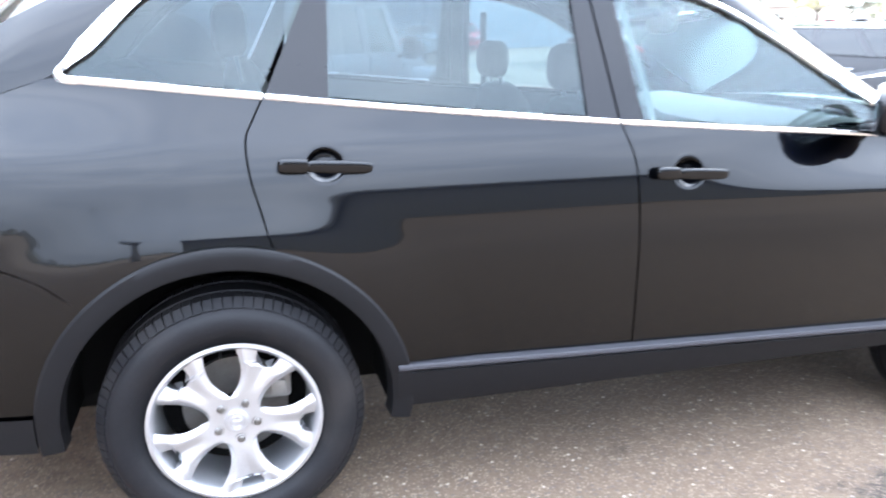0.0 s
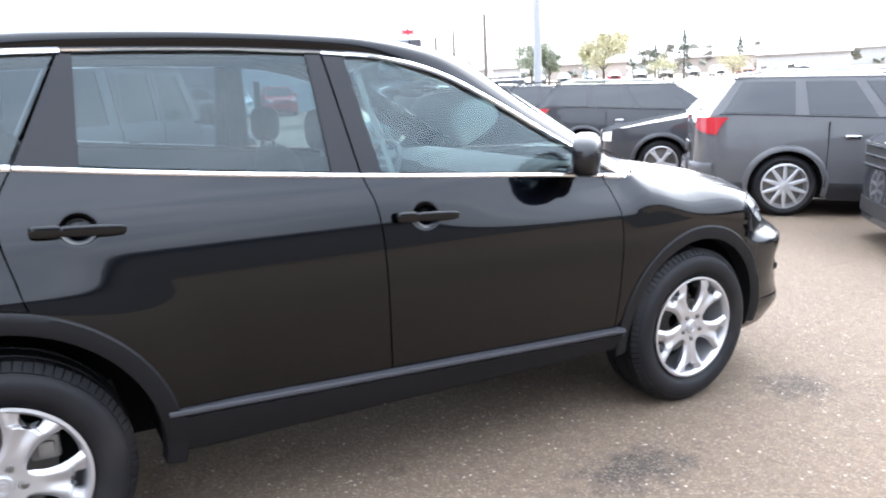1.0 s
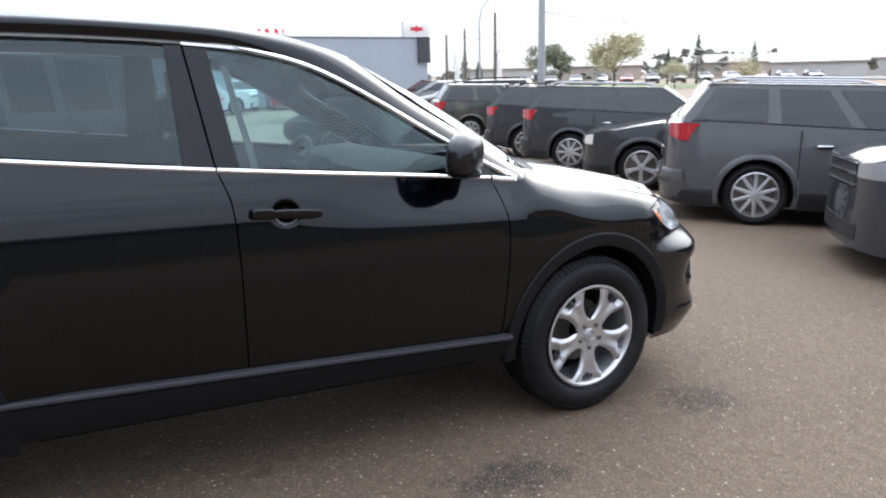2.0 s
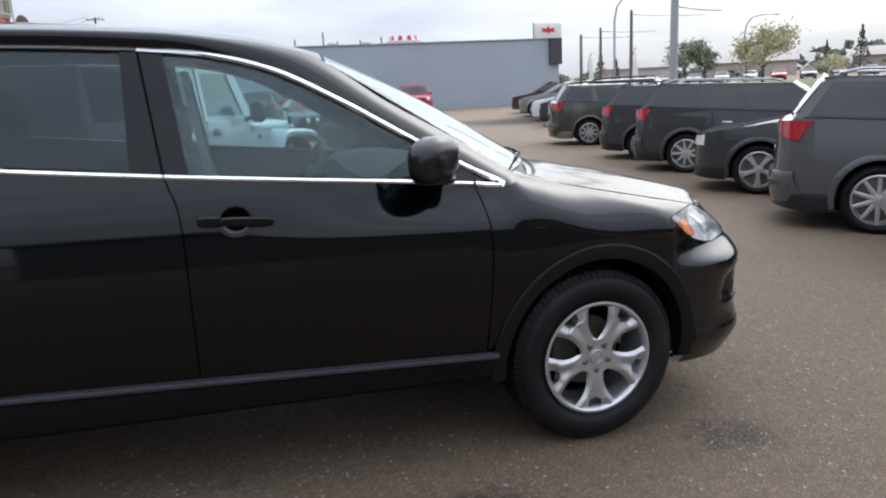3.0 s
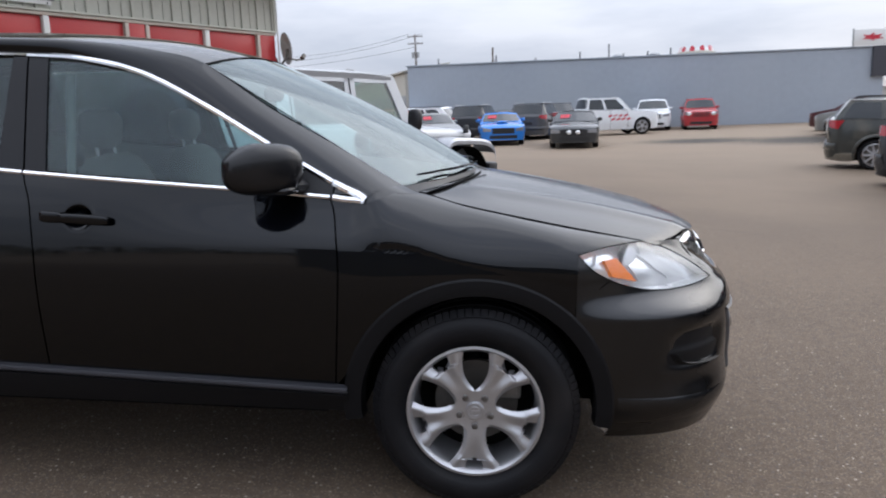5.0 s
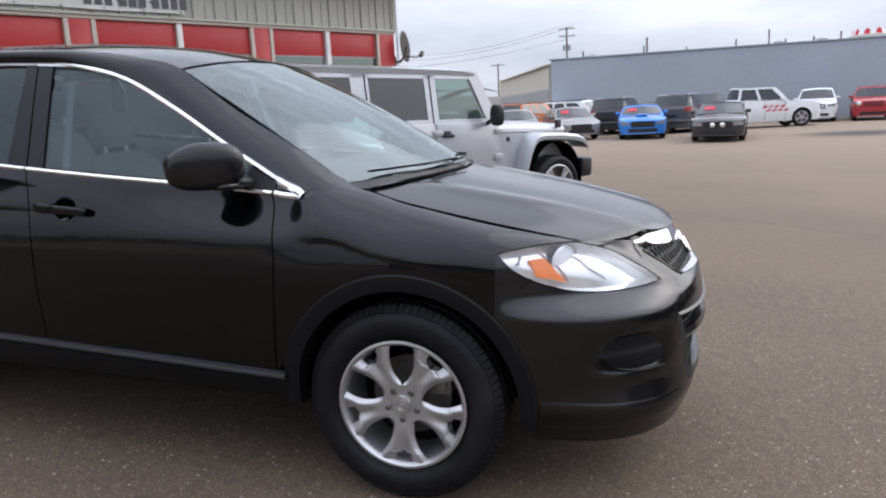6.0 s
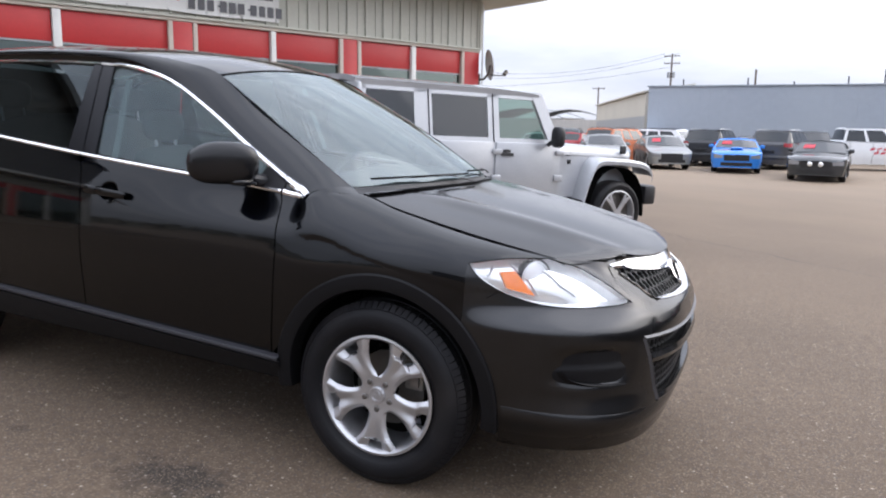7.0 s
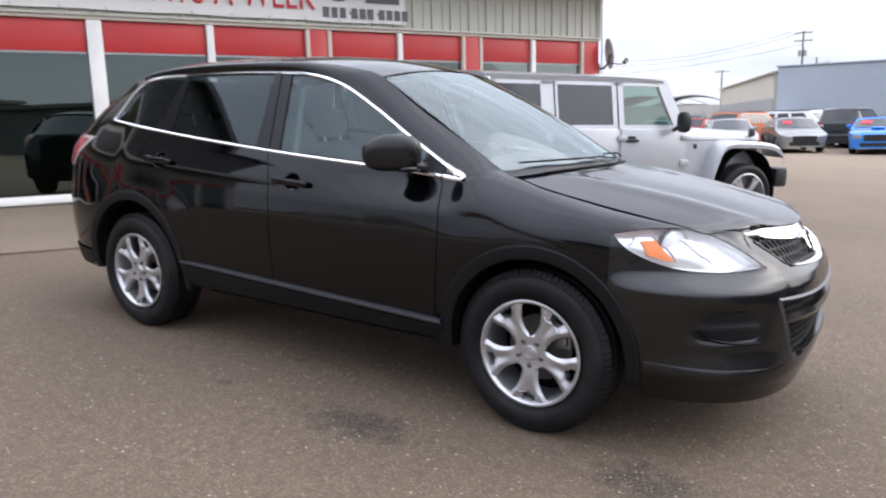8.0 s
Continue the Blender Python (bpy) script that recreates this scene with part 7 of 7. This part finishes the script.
# banner with its lettering
banner = thing("banner", "white vinyl banner with red lettering hung on the siding", "banner")
banner.matrix_world = B_POSE
sag = np.zeros((30, 6, 3))
for i in range(30):
    for j in range(6):
        x = 4.50 + 6.6 * i / 29
        sag[i, j] = (x, 0.062 + 0.008 * math.sin(i * 1.3), 2.975 + 0.74 * j / 5 + (0.006 * math.sin(i * 0.9) if j == 0 else 0))
part("sheet", sheet(sag, 0.004, flip=True), M_BANNER, banner)
for i in range(12):
    x = 4.56 + 6.48 * i / 11
    part("eyelet", lathe([(0.012, 0.0), (0.014, 0.006), (0.006, 0.006), (0.006, 0.0)], 8), M_GALV, banner).matrix_local = pose(x, 0.075, 3.0, 0, 0, 180)


def words(text, size, x, z, mat, parent, squeeze=1.0):
    """Raised lettering on the banner, read from the lot; x is its left end as read, counted from the corner."""
    cu = bpy.data.curves.new("lettering", "FONT")
    cu.body, cu.size, cu.extrude = text, size, 0.002
    tmp = new("lettering", cu)
    me = bpy.data.meshes.new_from_object(tmp.evaluated_get(bpy.context.evaluated_depsgraph_get()))
    bpy.data.objects.remove(tmp)
    me.materials.append(mat)
    ob = new("lettering", me)
    ob.parent = parent
    ob.matrix_local = Matrix.Translation((x, 0.082, z)) @ Matrix.Rotation(radians(180), 4, "Z") @ Matrix.Rotation(radians(90), 4, "X") @ Matrix.Diagonal((squeeze, 1, 1, 1))
    return ob


words("7 DAYS A WEEK", 0.62, 9.35, 3.14, M_INKRED, banner, 0.72)
for i in range(10):                            # the number below the marks: plain bars
    x = 6.02 - i * 0.148 - (0.06 if i > 2 else 0) - (0.06 if i > 5 else 0)
    part("lettering_bar", cube(x - 0.105, 0.078, 3.035, x, 0.084, 3.20), M_INKGREY, banner)
for x0, x1 in ((5.98 - 3 * 0.148 - 0.035, 5.98 - 3 * 0.148 + 0.02), (5.92 - 6 * 0.148 - 0.035, 5.92 - 6 * 0.148 + 0.02)):
    part("lettering_bar", cube(x0, 0.078, 3.11, x1, 0.084, 3.135), M_INKGREY, banner)
bm = lathe([(0.15, 0.078), (0.17, 0.084), (0.11, 0.084), (0.13, 0.078)], 24)
bmesh.ops.scale(bm, vec=(1.2, 1, 0.75), verts=bm.verts[:])
bmesh.ops.translate(bm, vec=(5.75, 0, 3.42), verts=bm.verts[:])
part("round_mark", bm, M_INKGREY, banner)
part("lettering_bar", cube(4.62, 0.078, 3.30, 5.25, 0.084, 3.42), M_INKGREY, banner)

# satellite dish on the corner
dish = thing("satellite_dish", "weathered grey satellite dish on a bent arm", "antenna")
dish.matrix_world = B_POSE
bm = lathe([(0.0005, 0.0), (0.10, -0.008), (0.2, -0.032), (0.30, -0.075), (0.31, -0.07), (0.2, -0.022), (0.0005, 0.012)], 32)
bmesh.ops.rotate(bm, cent=(0, 0, 0), matrix=Matrix.Rotation(radians(62), 3, "Z"), verts=bm.verts[:])
bmesh.ops.rotate(bm, cent=(0, 0, 0), matrix=Matrix.Rotation(radians(8), 3, "Y"), verts=bm.verts[:])
bmesh.ops.translate(bm, vec=(-0.30, 0.12, 2.62), verts=bm.verts[:])
part("reflector", bm, M_GALV, dish)
part("mast", tube([(0.0, -0.02, 2.30), (-0.12, 0.06, 2.32), (-0.20, 0.10, 2.42), (-0.24, 0.12, 2.60)], 0.025, 8), M_IRON, dish)
part("feed_arm", tube([(-0.24, 0.12, 2.42), (-0.45, 0.16, 2.40), (-0.62, 0.18, 2.43)], 0.016, 6), M_IRON, dish)
part("feed_horn", tube([(-0.58, 0.18, 2.43), (-0.66, 0.17, 2.50)], 0.045, 8), M_IRON, dish)
part("wall_plate", cube(-0.05, -0.2, 2.2, 0.0, 0.02, 2.42), M_IRON, dish)

# ---- the long blue-grey building ----
hall = thing("long_hall", "long windowless blue-grey clad building across the lot", "building", kind="structure")
part("wall", cube(-3.5, 45.02, -0.6, 25.3, 66.0, 4.06), M_BLUEWALL, hall)
for i in range(48):
    x = -3.5 + 0.6 * i
    part("wall_panel", box(cube(x + 0.001, 44.98, -0.5, x + 0.599, 45.016, 4.0), x + 0.02, 44.977, -0.5, x + 0.04, 44.985, 4.0), M_BLUEWALL, hall)
part("parapet_cap", cube(-3.6, 44.9, 4.064, 25.4, 66.1, 4.13), M_BLUEWALL, hall)
part("dark_end", cube(24.55, 44.75, 2.35, 25.45, 44.96, 4.12), M_DARKSIGN, hall)
for x, h in ((-1.6, 0.45), (2.1, 0.5), (4.6, 0.25), (7.4, 0.5), (9.2, 0.9), (10.1, 0.3), (11.6, 0.35), (13.0, 0.5)):
    part("roof_pipe", tube([(x, 46.0, 4.1), (x, 46.0, 4.1 + h)], 0.045, 6), M_DARKSIGN, hall)
for x in (9.9, 12.2):
    part("roof_vent", blob(x, 47.0, 4.25, 0.35, 0.35, 0.16, 2.4, 14), M_GALV, hall)
sign = thing("roof_sign", "white sign board with a red emblem on the hall's roof", "sign")
part("board", cube(23.4, 44.8, 4.16, 25.45, 44.95, 5.1, 0.02), M_BANNER, sign)
bm = bmesh.new()
em = [(0.0, 0.28), (0.14, 0.10), (0.55, 0.16), (0.38, 0.0), (0.62, -0.10), (0.1, -0.12), (0.0, -0.25), (-0.1, -0.12), (-0.62, -0.10), (-0.38, 0.0), (-0.55, 0.16), (-0.14, 0.10)]
face = bm.faces.new([bm.verts.new((24.45 + a, 44.79, 4.63 + b)) for a, b in em])
ex = bmesh.ops.extrude_face_region(bm, geom=[face])
bmesh.ops.translate(bm, vec=(0, -0.015, 0), verts=[v for v in ex["geom"] if isinstance(v, bmesh.types.BMVert)])
bmesh.ops.recalc_face_normals(bm, faces=bm.faces[:])
part("emblem", bm, M_INKRED, sign, "plain red emblem", smooth=False)
part("post", cube(23.36, 44.86, 4.1, 23.42, 44.92, 5.15), M_DARKSIGN, sign)
cap = thing("striped_canopy", "red and white striped round canopy showing over the hall's roof", "canopy")
for k in range(20):
    a0, a1 = 2 * math.pi * k / 20, 2 * math.pi * (k + 1) / 20
    up = 0.12 if k % 2 else 0.0
    P = np.array([[(14.9 + r * math.cos(a0 + (a1 - a0) * u), 47.5 + r * math.sin(a0 + (a1 - a0) * u), z + (up * math.sin(math.pi * u) if z > 4.5 else 0)) for r, z in ((1.12, 4.1), (1.05, 4.35), (0.95, 4.60))] for u in np.linspace(0, 1, 5)])
    part("canopy_panel", sheet(P, 0.02), M_INKRED if k % 2 else M_BANNER, cap)
part("canopy_base", lathe([(1.2, 0.0), (1.2, 0.25), (1.0, 0.3), (0.0005, 0.3)], 24), M_TANWALL, cap).matrix_local = pose(14.9, 47.5, 4.1, 90, 0, 0)

# tan shed and far sheds behind the shop
shed = thing("tan_shed", "low tan metal shed with a darker lower band", "building", kind="structure")
shed.matrix_world = Matrix.Translation((-3.75, 45.5, 0)) @ Matrix.Rotation(radians(109.5), 4, "Z")
part("wall", cube(0, -0.3, -0.6, 26, 0.0, 3.72), M_TANWALL, shed)
part("lower_band", cube(0, 0.004, -0.6, 26, 0.03, 2.3), M_GALV, shed, "grey lower wall band")
P = np.array([[(x, y, 3.74 + 0.5 * (0.2 - y) / 3.2) for y in (0.2, -0.3, -3.0)] for x in (-0.05, 13.0, 26.2)])
part("roof", sheet(P, 0.10), M_TANWALL, shed)
for x, y, w, h, az in ((-20.5, 90.0, 9.0, 3.4, 10), (-30.0, 100.0, 12.0, 3.8, -5), (-46.0, 96.0, 14.0, 3.6, 8)):
    far = thing("far_shed", "pale metal shed far behind the lot", "building", group="far sheds", kind="structure")
    far.matrix_world = pose(x, y, 0, 0, 0, az)
    part("wall", cube(-w / 2, 0, -0.5, w / 2, 9, h * 0.8), M_PALEWALL, far)
    P = np.array([[(q * w / 2 * 1.03, y2, h * 0.8 + (h * 0.35) * math.cos(q * math.pi / 2)) for q in np.linspace(-1, 1, 9)] for y2 in (-0.3, 9.3)])
    part("roof", sheet(P, 0.1), M_GALV, far)


# unseen plain block closing the lane side, added to darken the shop glass reflections
lane = thing("lane_building", "unseen plain dark block across the lane, added for reflections", "building", kind="structure")
lane.matrix_world = Matrix.Translation((34.0, -16.0, 0)) @ Matrix.Rotation(radians(-68), 4, "Z")
part("wall", cube(-26, 0, -1.5, 14, 8, 2.9), M_ROOM, lane)
part("roof", cube(-26.4, -0.4, 2.904, 14.4, 8.4, 3.15), M_ROOM, lane)
# unseen building, added for the straight dark roofline mirrored in the car's flank
back = thing("rear_building", "unseen plain dark low building behind the lane, added for reflections", "building", kind="structure")
part("wall", cube(-4.0, -30.0, -1.0, 46.0, -21.0, 3.7), M_ROOM, back)
part("roof", cube(-4.4, -30.4, 3.704, 46.4, -20.6, 3.95), M_ROOM, back)


# ---- poles, lamps, wires ----
def utility_pole(x, y, h, arms=2, label="weathered wooden utility pole with cross-arms"):
    p = thing("utility_pole", label, "pole", "utility poles")
    p.location = (x, y, level(x, y))
    part("pole", tube([(0, 0, -0.3), (0, 0, h)], 0.17, 8, taper=0.11), M_WOOD, p)
    for k in range(arms):
        z = h - 0.35 - 1.0 * k
        part("cross_arm", cube(-1.1, -0.06, z, 1.1, 0.06, z + 0.12), M_WOOD, p)
        for q in (-1.0, -0.45, 0.45, 1.0):
            part("insulator", tube([(q, 0, z + 0.12), (q, 0, z + 0.30)], 0.05, 6), M_GALV, p)
    if arms > 1:
        for q in (-0.35, 0.35):
            part("transformer", tube([(q, -0.2, h - 3.3), (q, -0.2, h - 2.5)], 0.2, 10), M_GALV, p)
    return p


utility_pole(-10.7, 106.7, 12.4, 2)
utility_pole(0.8, 92.6, 9.0, 0, "plain weathered wooden pole")
utility_pole(-24.8, 124.0, 9.0, 1)
utility_pole(34.7, 59.2, 5.4, 0, "plain dark wooden pole")
utility_pole(38.7, 62.7, 6.2, 0, "plain dark wooden pole")
utility_pole(34.3, 50.2, 6.6, 0, "plain dark wooden pole")
mast = thing("lamp_mast", "tall grey steel mast standing behind the parked row", "pole")
mast.location = (19.9, 23.9, level(19.9, 23.9))
part("pole", tube([(0, 0, 0), (0, 0, 13)], 0.17, 12, taper=0.13), M_GALV, mast)
part("base", cube(-0.3, -0.3, -0.1, 0.3, 0.3, 0.5, 0.03), M_CONCRETE, mast)
for x, y, h, reach in ((32.2, 49.2, 7.6, 2.4), (55.8, 63.1, 7.0, 2.6)):
    lamp_ = thing("street_lamp", "grey street lamp with a curved arm", "lamp", "street lamps")
    lamp_.location = (x, y, level(x, y))
    part("pole", tube([(0, 0, -0.2), (0, 0, h - 1.8), (0.15, -0.1, h - 0.8), (0.7, -0.3, h - 0.15), (1.6, -0.7, h), (reach, -1.1, h)], 0.09, 8, taper=0.05), M_GALV, lamp_)
    part("lamp_head", blob(reach + 0.3, -1.2, h - 0.02, 0.4, 0.14, 0.08, 2.6, 12), M_GALV, lamp_)
wires = thing("overhead_wires", "thin dark overhead wires between the poles", "wire")
for (a, b, dip) in (((-11.7, 106.7, 12.2), (-40.0, 112.0, 10.5), 1.2), ((-9.8, 106.7, 12.2), (-40.0, 114.0, 9.8), 1.2), ((-10.7, 106.7, 10.4), (-42.0, 100.0, 7.6), 0.8), ((34.3, 50.2, 6.0), (44.0, 54.0, 6.2), 0.1), ((38.7, 62.7, 5.6), (47.0, 66.0, 5.7), 0.1), ((34.7, 59.2, 4.9), (42.0, 62.0, 5.0), 0.1), ((19.9, 23.9, 4.0), (23.5, 25.6, 3.95), 0.05)):
    pts = [np.array(a) + (np.array(b) - np.array(a)) * u - np.array((0, 0, dip * 4 * u * (1 - u))) for u in np.linspace(0, 1, 12)]
    part("wire", tube(pts, 0.022, 5), M_DARKSIGN, wires)
for x, y in ((34.2, 57.0), (33.6, 49.0)):
    fl = thing("feather_flag", "narrow white feather flag on a bowed pole", "flag", "feather flags")
    fl.location = (x, y, level(x, y))
    part("pole", tube([(0, 0, 0), (0, 0, 2.2), (0.1, 0, 3.2), (0.35, 0, 3.7)], 0.03, 6), M_DARKSIGN, fl)
    P = np.array([[(0.04 + 0.1 * v ** 2 + u * (0.55 - 0.25 * v) + 0.05 * math.sin(3 * v), 0.06 * math.sin(5 * v + 3 * u), 0.6 + 2.7 * v) for v in np.linspace(0, 1, 10)] for u in (0, 0.5, 1)])
    part("cloth", sheet(P, 0.004), M_BANNER, fl)


# ---- trees, scrub and the far town ----
def tree(x, y, h, spread, mat, label, leaves=1400, seed=1, conifer=False):
    rnd = random.Random(seed)
    t = thing("tree", label, "tree", "trees beyond the lot")
    t.location = (x, y, level(x, y))
    bm = tube([(0, 0, -0.2), (0.05, 0.02, h * 0.3), (0.0, 0.05, h * 0.62)], h * 0.028, 8, taper=h * 0.010)
    tips = []
    if not conifer:
        for k in range(9):
            a = 2 * math.pi * k / 9 + rnd.uniform(-0.3, 0.3)
            z0 = h * rnd.uniform(0.22, 0.5)
            q = spread * rnd.uniform(0.45, 0.85)
            tip = (q * math.cos(a), q * math.sin(a), z0 + h * rnd.uniform(0.18, 0.42))
            tube([(0.02, 0.02, z0), (tip[0] * 0.5, tip[1] * 0.5, (z0 + tip[2]) / 2 + 0.1), tip], h * 0.011, 5, bm, taper=h * 0.003)
            tips.append(Vector(tip))
        tips.append(Vector((0, 0, h * 0.86)))
        tips.append(Vector((spread * 0.2, 0, h * 0.74)))
    part("trunk", bm, M_BARK, t)
    bm = bmesh.new()
    for k in range(leaves):
        if conifer:
            v = rnd.random() ** 0.8
            q = spread * (1 - v) * rnd.uniform(0.55, 1.05) * (0.8 + 0.25 * math.sin(v * 40))
            a = rnd.uniform(0, 2 * math.pi)
            c = Vector((q * math.cos(a), q * math.sin(a), h * (0.10 + 0.90 * v)))
        else:
            c = rnd.choice(tips) + Vector((rnd.gauss(0, 1), rnd.gauss(0, 1), rnd.gauss(0, 0.8))) * spread * 0.21
        s = h * (rnd.uniform(0.012, 0.026) if conifer else rnd.uniform(0.016, 0.030))
        u = Vector((rnd.gauss(0, 1), rnd.gauss(0, 1), rnd.gauss(0, 1))).normalized()
        w = u.cross(Vector((rnd.gauss(0, 1), rnd.gauss(0, 1), rnd.gauss(0, 1)))).normalized()
        m = [bm.verts.new(c + u * s * i + w * s * 0.6 * j) for i, j in ((-1, 0), (0, -1), (1, 0), (0, 1))]
        bm.faces.new(m)
    part("crown", bm, mat, t, smooth=False)
    return t


def leafy(name, color):
    m = material(name, color, 0.75, 0, 0, 0.3, 1.5)
    return m


# leaf colours paled beyond their own tone to carry the distance haze
M_SPRING = leafy("hazed_spring_leaves", (0.44, 0.40, 0.25))
M_DARKLEAF = leafy("hazed_green_leaves", (0.23, 0.235, 0.165))
tree(54.1, 70.7, 5.1, 2.1, M_DARKLEAF, "small round dark green tree by the road", 3600, 3)
tree(56.6, 70.6, 4.6, 1.5, M_DARKLEAF, "small round dark green tree by the road", 2800, 4)
tree(50.7, 54.3, 5.4, 2.6, M_SPRING, "pale yellow-green tree in spring leaf", 5200, 5)
tree(56.5, 52.0, 2.6, 1.6, M_SPRING, "pale yellow-green tree in spring leaf", 1800, 6)
tree(60.5, 47.0, 2.8, 1.8, M_SPRING, "pale yellow-green tree in spring leaf", 1800, 7)
for x, y, h, sd in ((41.1, 66.9, 4.2, 1), (43.6, 68.0, 3.4, 2), (74.3, 65.8, 6.0, 3), (70.0, 66.5, 4.4, 4), (47.0, 74.0, 3.2, 5), (64.0, 72.5, 3.6, 6), (80.0, 62.0, 5.0, 7)):
    tree(x, y, h, h * 0.26, M_CONIFER, "dark narrow conifer beyond the road", 900, 20 + sd, True)

bm = bmesh.new()
rnd = random.Random(11)
for k in range(5200):
    a = rnd.uniform(0, 2 * math.pi)
    r0 = rnd.uniform(150, 300)
    hgt = 2.6 + 1.6 * math.sin(a * 9) + 1.3 * math.sin(a * 23 + 1) + 0.8 * math.sin(a * 57)
    hgt = max(hgt, 1.2) * r0 / 170.0
    c = Vector((r0 * math.sin(a), r0 * math.cos(a), rnd.uniform(0.0, 1.0) ** 1.4 * hgt))
    s = rnd.uniform(0.7, 1.8)
    for q in range(3):
        u = Vector((rnd.gauss(0, 1), rnd.gauss(0, 1), rnd.gauss(0, 0.7))).normalized() * s
        w = u.cross(Vector((rnd.gauss(0, 1), rnd.gauss(0, 1), rnd.gauss(0, 1)))).normalized() * s * 0.7
        bm.faces.new([bm.verts.new(c + u * i + w * j) for i, j in ((-1, 0), (0, -1), (1, 0), (0, 1))])
tagged(part("far_woods", bm, M_HILL, smooth=False), "uneven belt of far trees and scrub round the lot", "woods", kind="stuff")

# brown of the far town, paled so that haze is in the colour
M_BRICKFAR = material("hazed_far_wall", (0.40, 0.345, 0.30), 0.8, 0, 0, 0.15, 0.3)
M_ROOFFAR = material("hazed_far_roof", (0.37, 0.33, 0.30), 0.8, 0, 0, 0.15, 0.3)
town = [(82, 124, 14, 3.6, 0), (104, 119, 16, 3.8, 1), (124, 102, 18, 4.0, 1), (139, 82, 18, 4.2, 0), (152, 62, 20, 4.4, 1), (114, 77, 14, 3.4, 0), (148, 42, 20, 4.4, 1), (156, 25, 22, 4.0, 0), (62, 139, 16, 3.6, 0)]
for x, y, w, h, c in town:
    ho = thing("far_house", "low brown building in the distance beyond the road", "building", "far town", kind="structure")
    ho.matrix_world = pose(x, y, 0, 0, 0, math.degrees(math.atan2(-x, y)))
    part("wall", cube(-w / 2, 0, -0.3, w / 2, 9, h * 0.7), M_BRICKFAR if c else M_PALEWALL, ho)
    P = np.array([[(q, yy, h * 0.7 + h * 0.42 * (1 - abs(yy - 4.5) / 5.0)) for yy in (-0.5, 4.5, 9.5)] for q in (-w / 2 - 0.4, w / 2 + 0.4)])
    part("roof", sheet(P, 0.15), M_ROOFFAR, ho)

grass_pts = np.array([[(30 + 40 * i / 8, 52 + 26 * j / 6 + 3 * math.sin(i), 0.02 + level(30, 60)) for j in range(7)] for i in range(9)])
tagged(part("verge", sheet(grass_pts, 0.0), M_GRASS), "rough grass verge along the road", "grass", kind="stuff")
for k in range(14):
    m, wd = ((WHITEP, "white"), (GREYP, "grey"), (SILVER, "silver"), (REDP, "red"), (BLACK, "black"))[k * 3 % 5]
    vehicle("sedan", f"{wd} sedan in a lot across the road", "car", 58.0 + 2.75 * k, 92.0 - 2.2 * k, 220.0, m, group="cars across the road", **SEDAN)

# loose stones on the asphalt
bm = bmesh.new()
rnd = random.Random(5)
for k in range(5200):
    x, y = rnd.uniform(-1.6, 7.2), rnd.uniform(-2.6, 1.2) - 0.15 * rnd.random()
    if rnd.random() < 0.25:
        x, y = rnd.uniform(3.5, 9.0), rnd.uniform(-1.0, 4.0)
    s = rnd.uniform(0.0016, 0.0048) * (1.8 if rnd.random() < 0.04 else 1.0)
    z = level(x, y)
    a = rnd.uniform(0, 6.28)
    ring = [bm.verts.new((x + s * math.cos(a + q * 1.257) * rnd.uniform(0.7, 1.2), y + s * math.sin(a + q * 1.257) * rnd.uniform(0.7, 1.2), z - 0.001)) for q in range(5)]
    top = bm.verts.new((x, y, z + s * 0.75))
    for q in range(5):
        bm.faces.new((ring[q], ring[(q + 1) % 5], top))
tagged(part("gravel", bm, M_STONE, smooth=False), "scattered small loose stones on the asphalt", "gravel", kind="stuff")
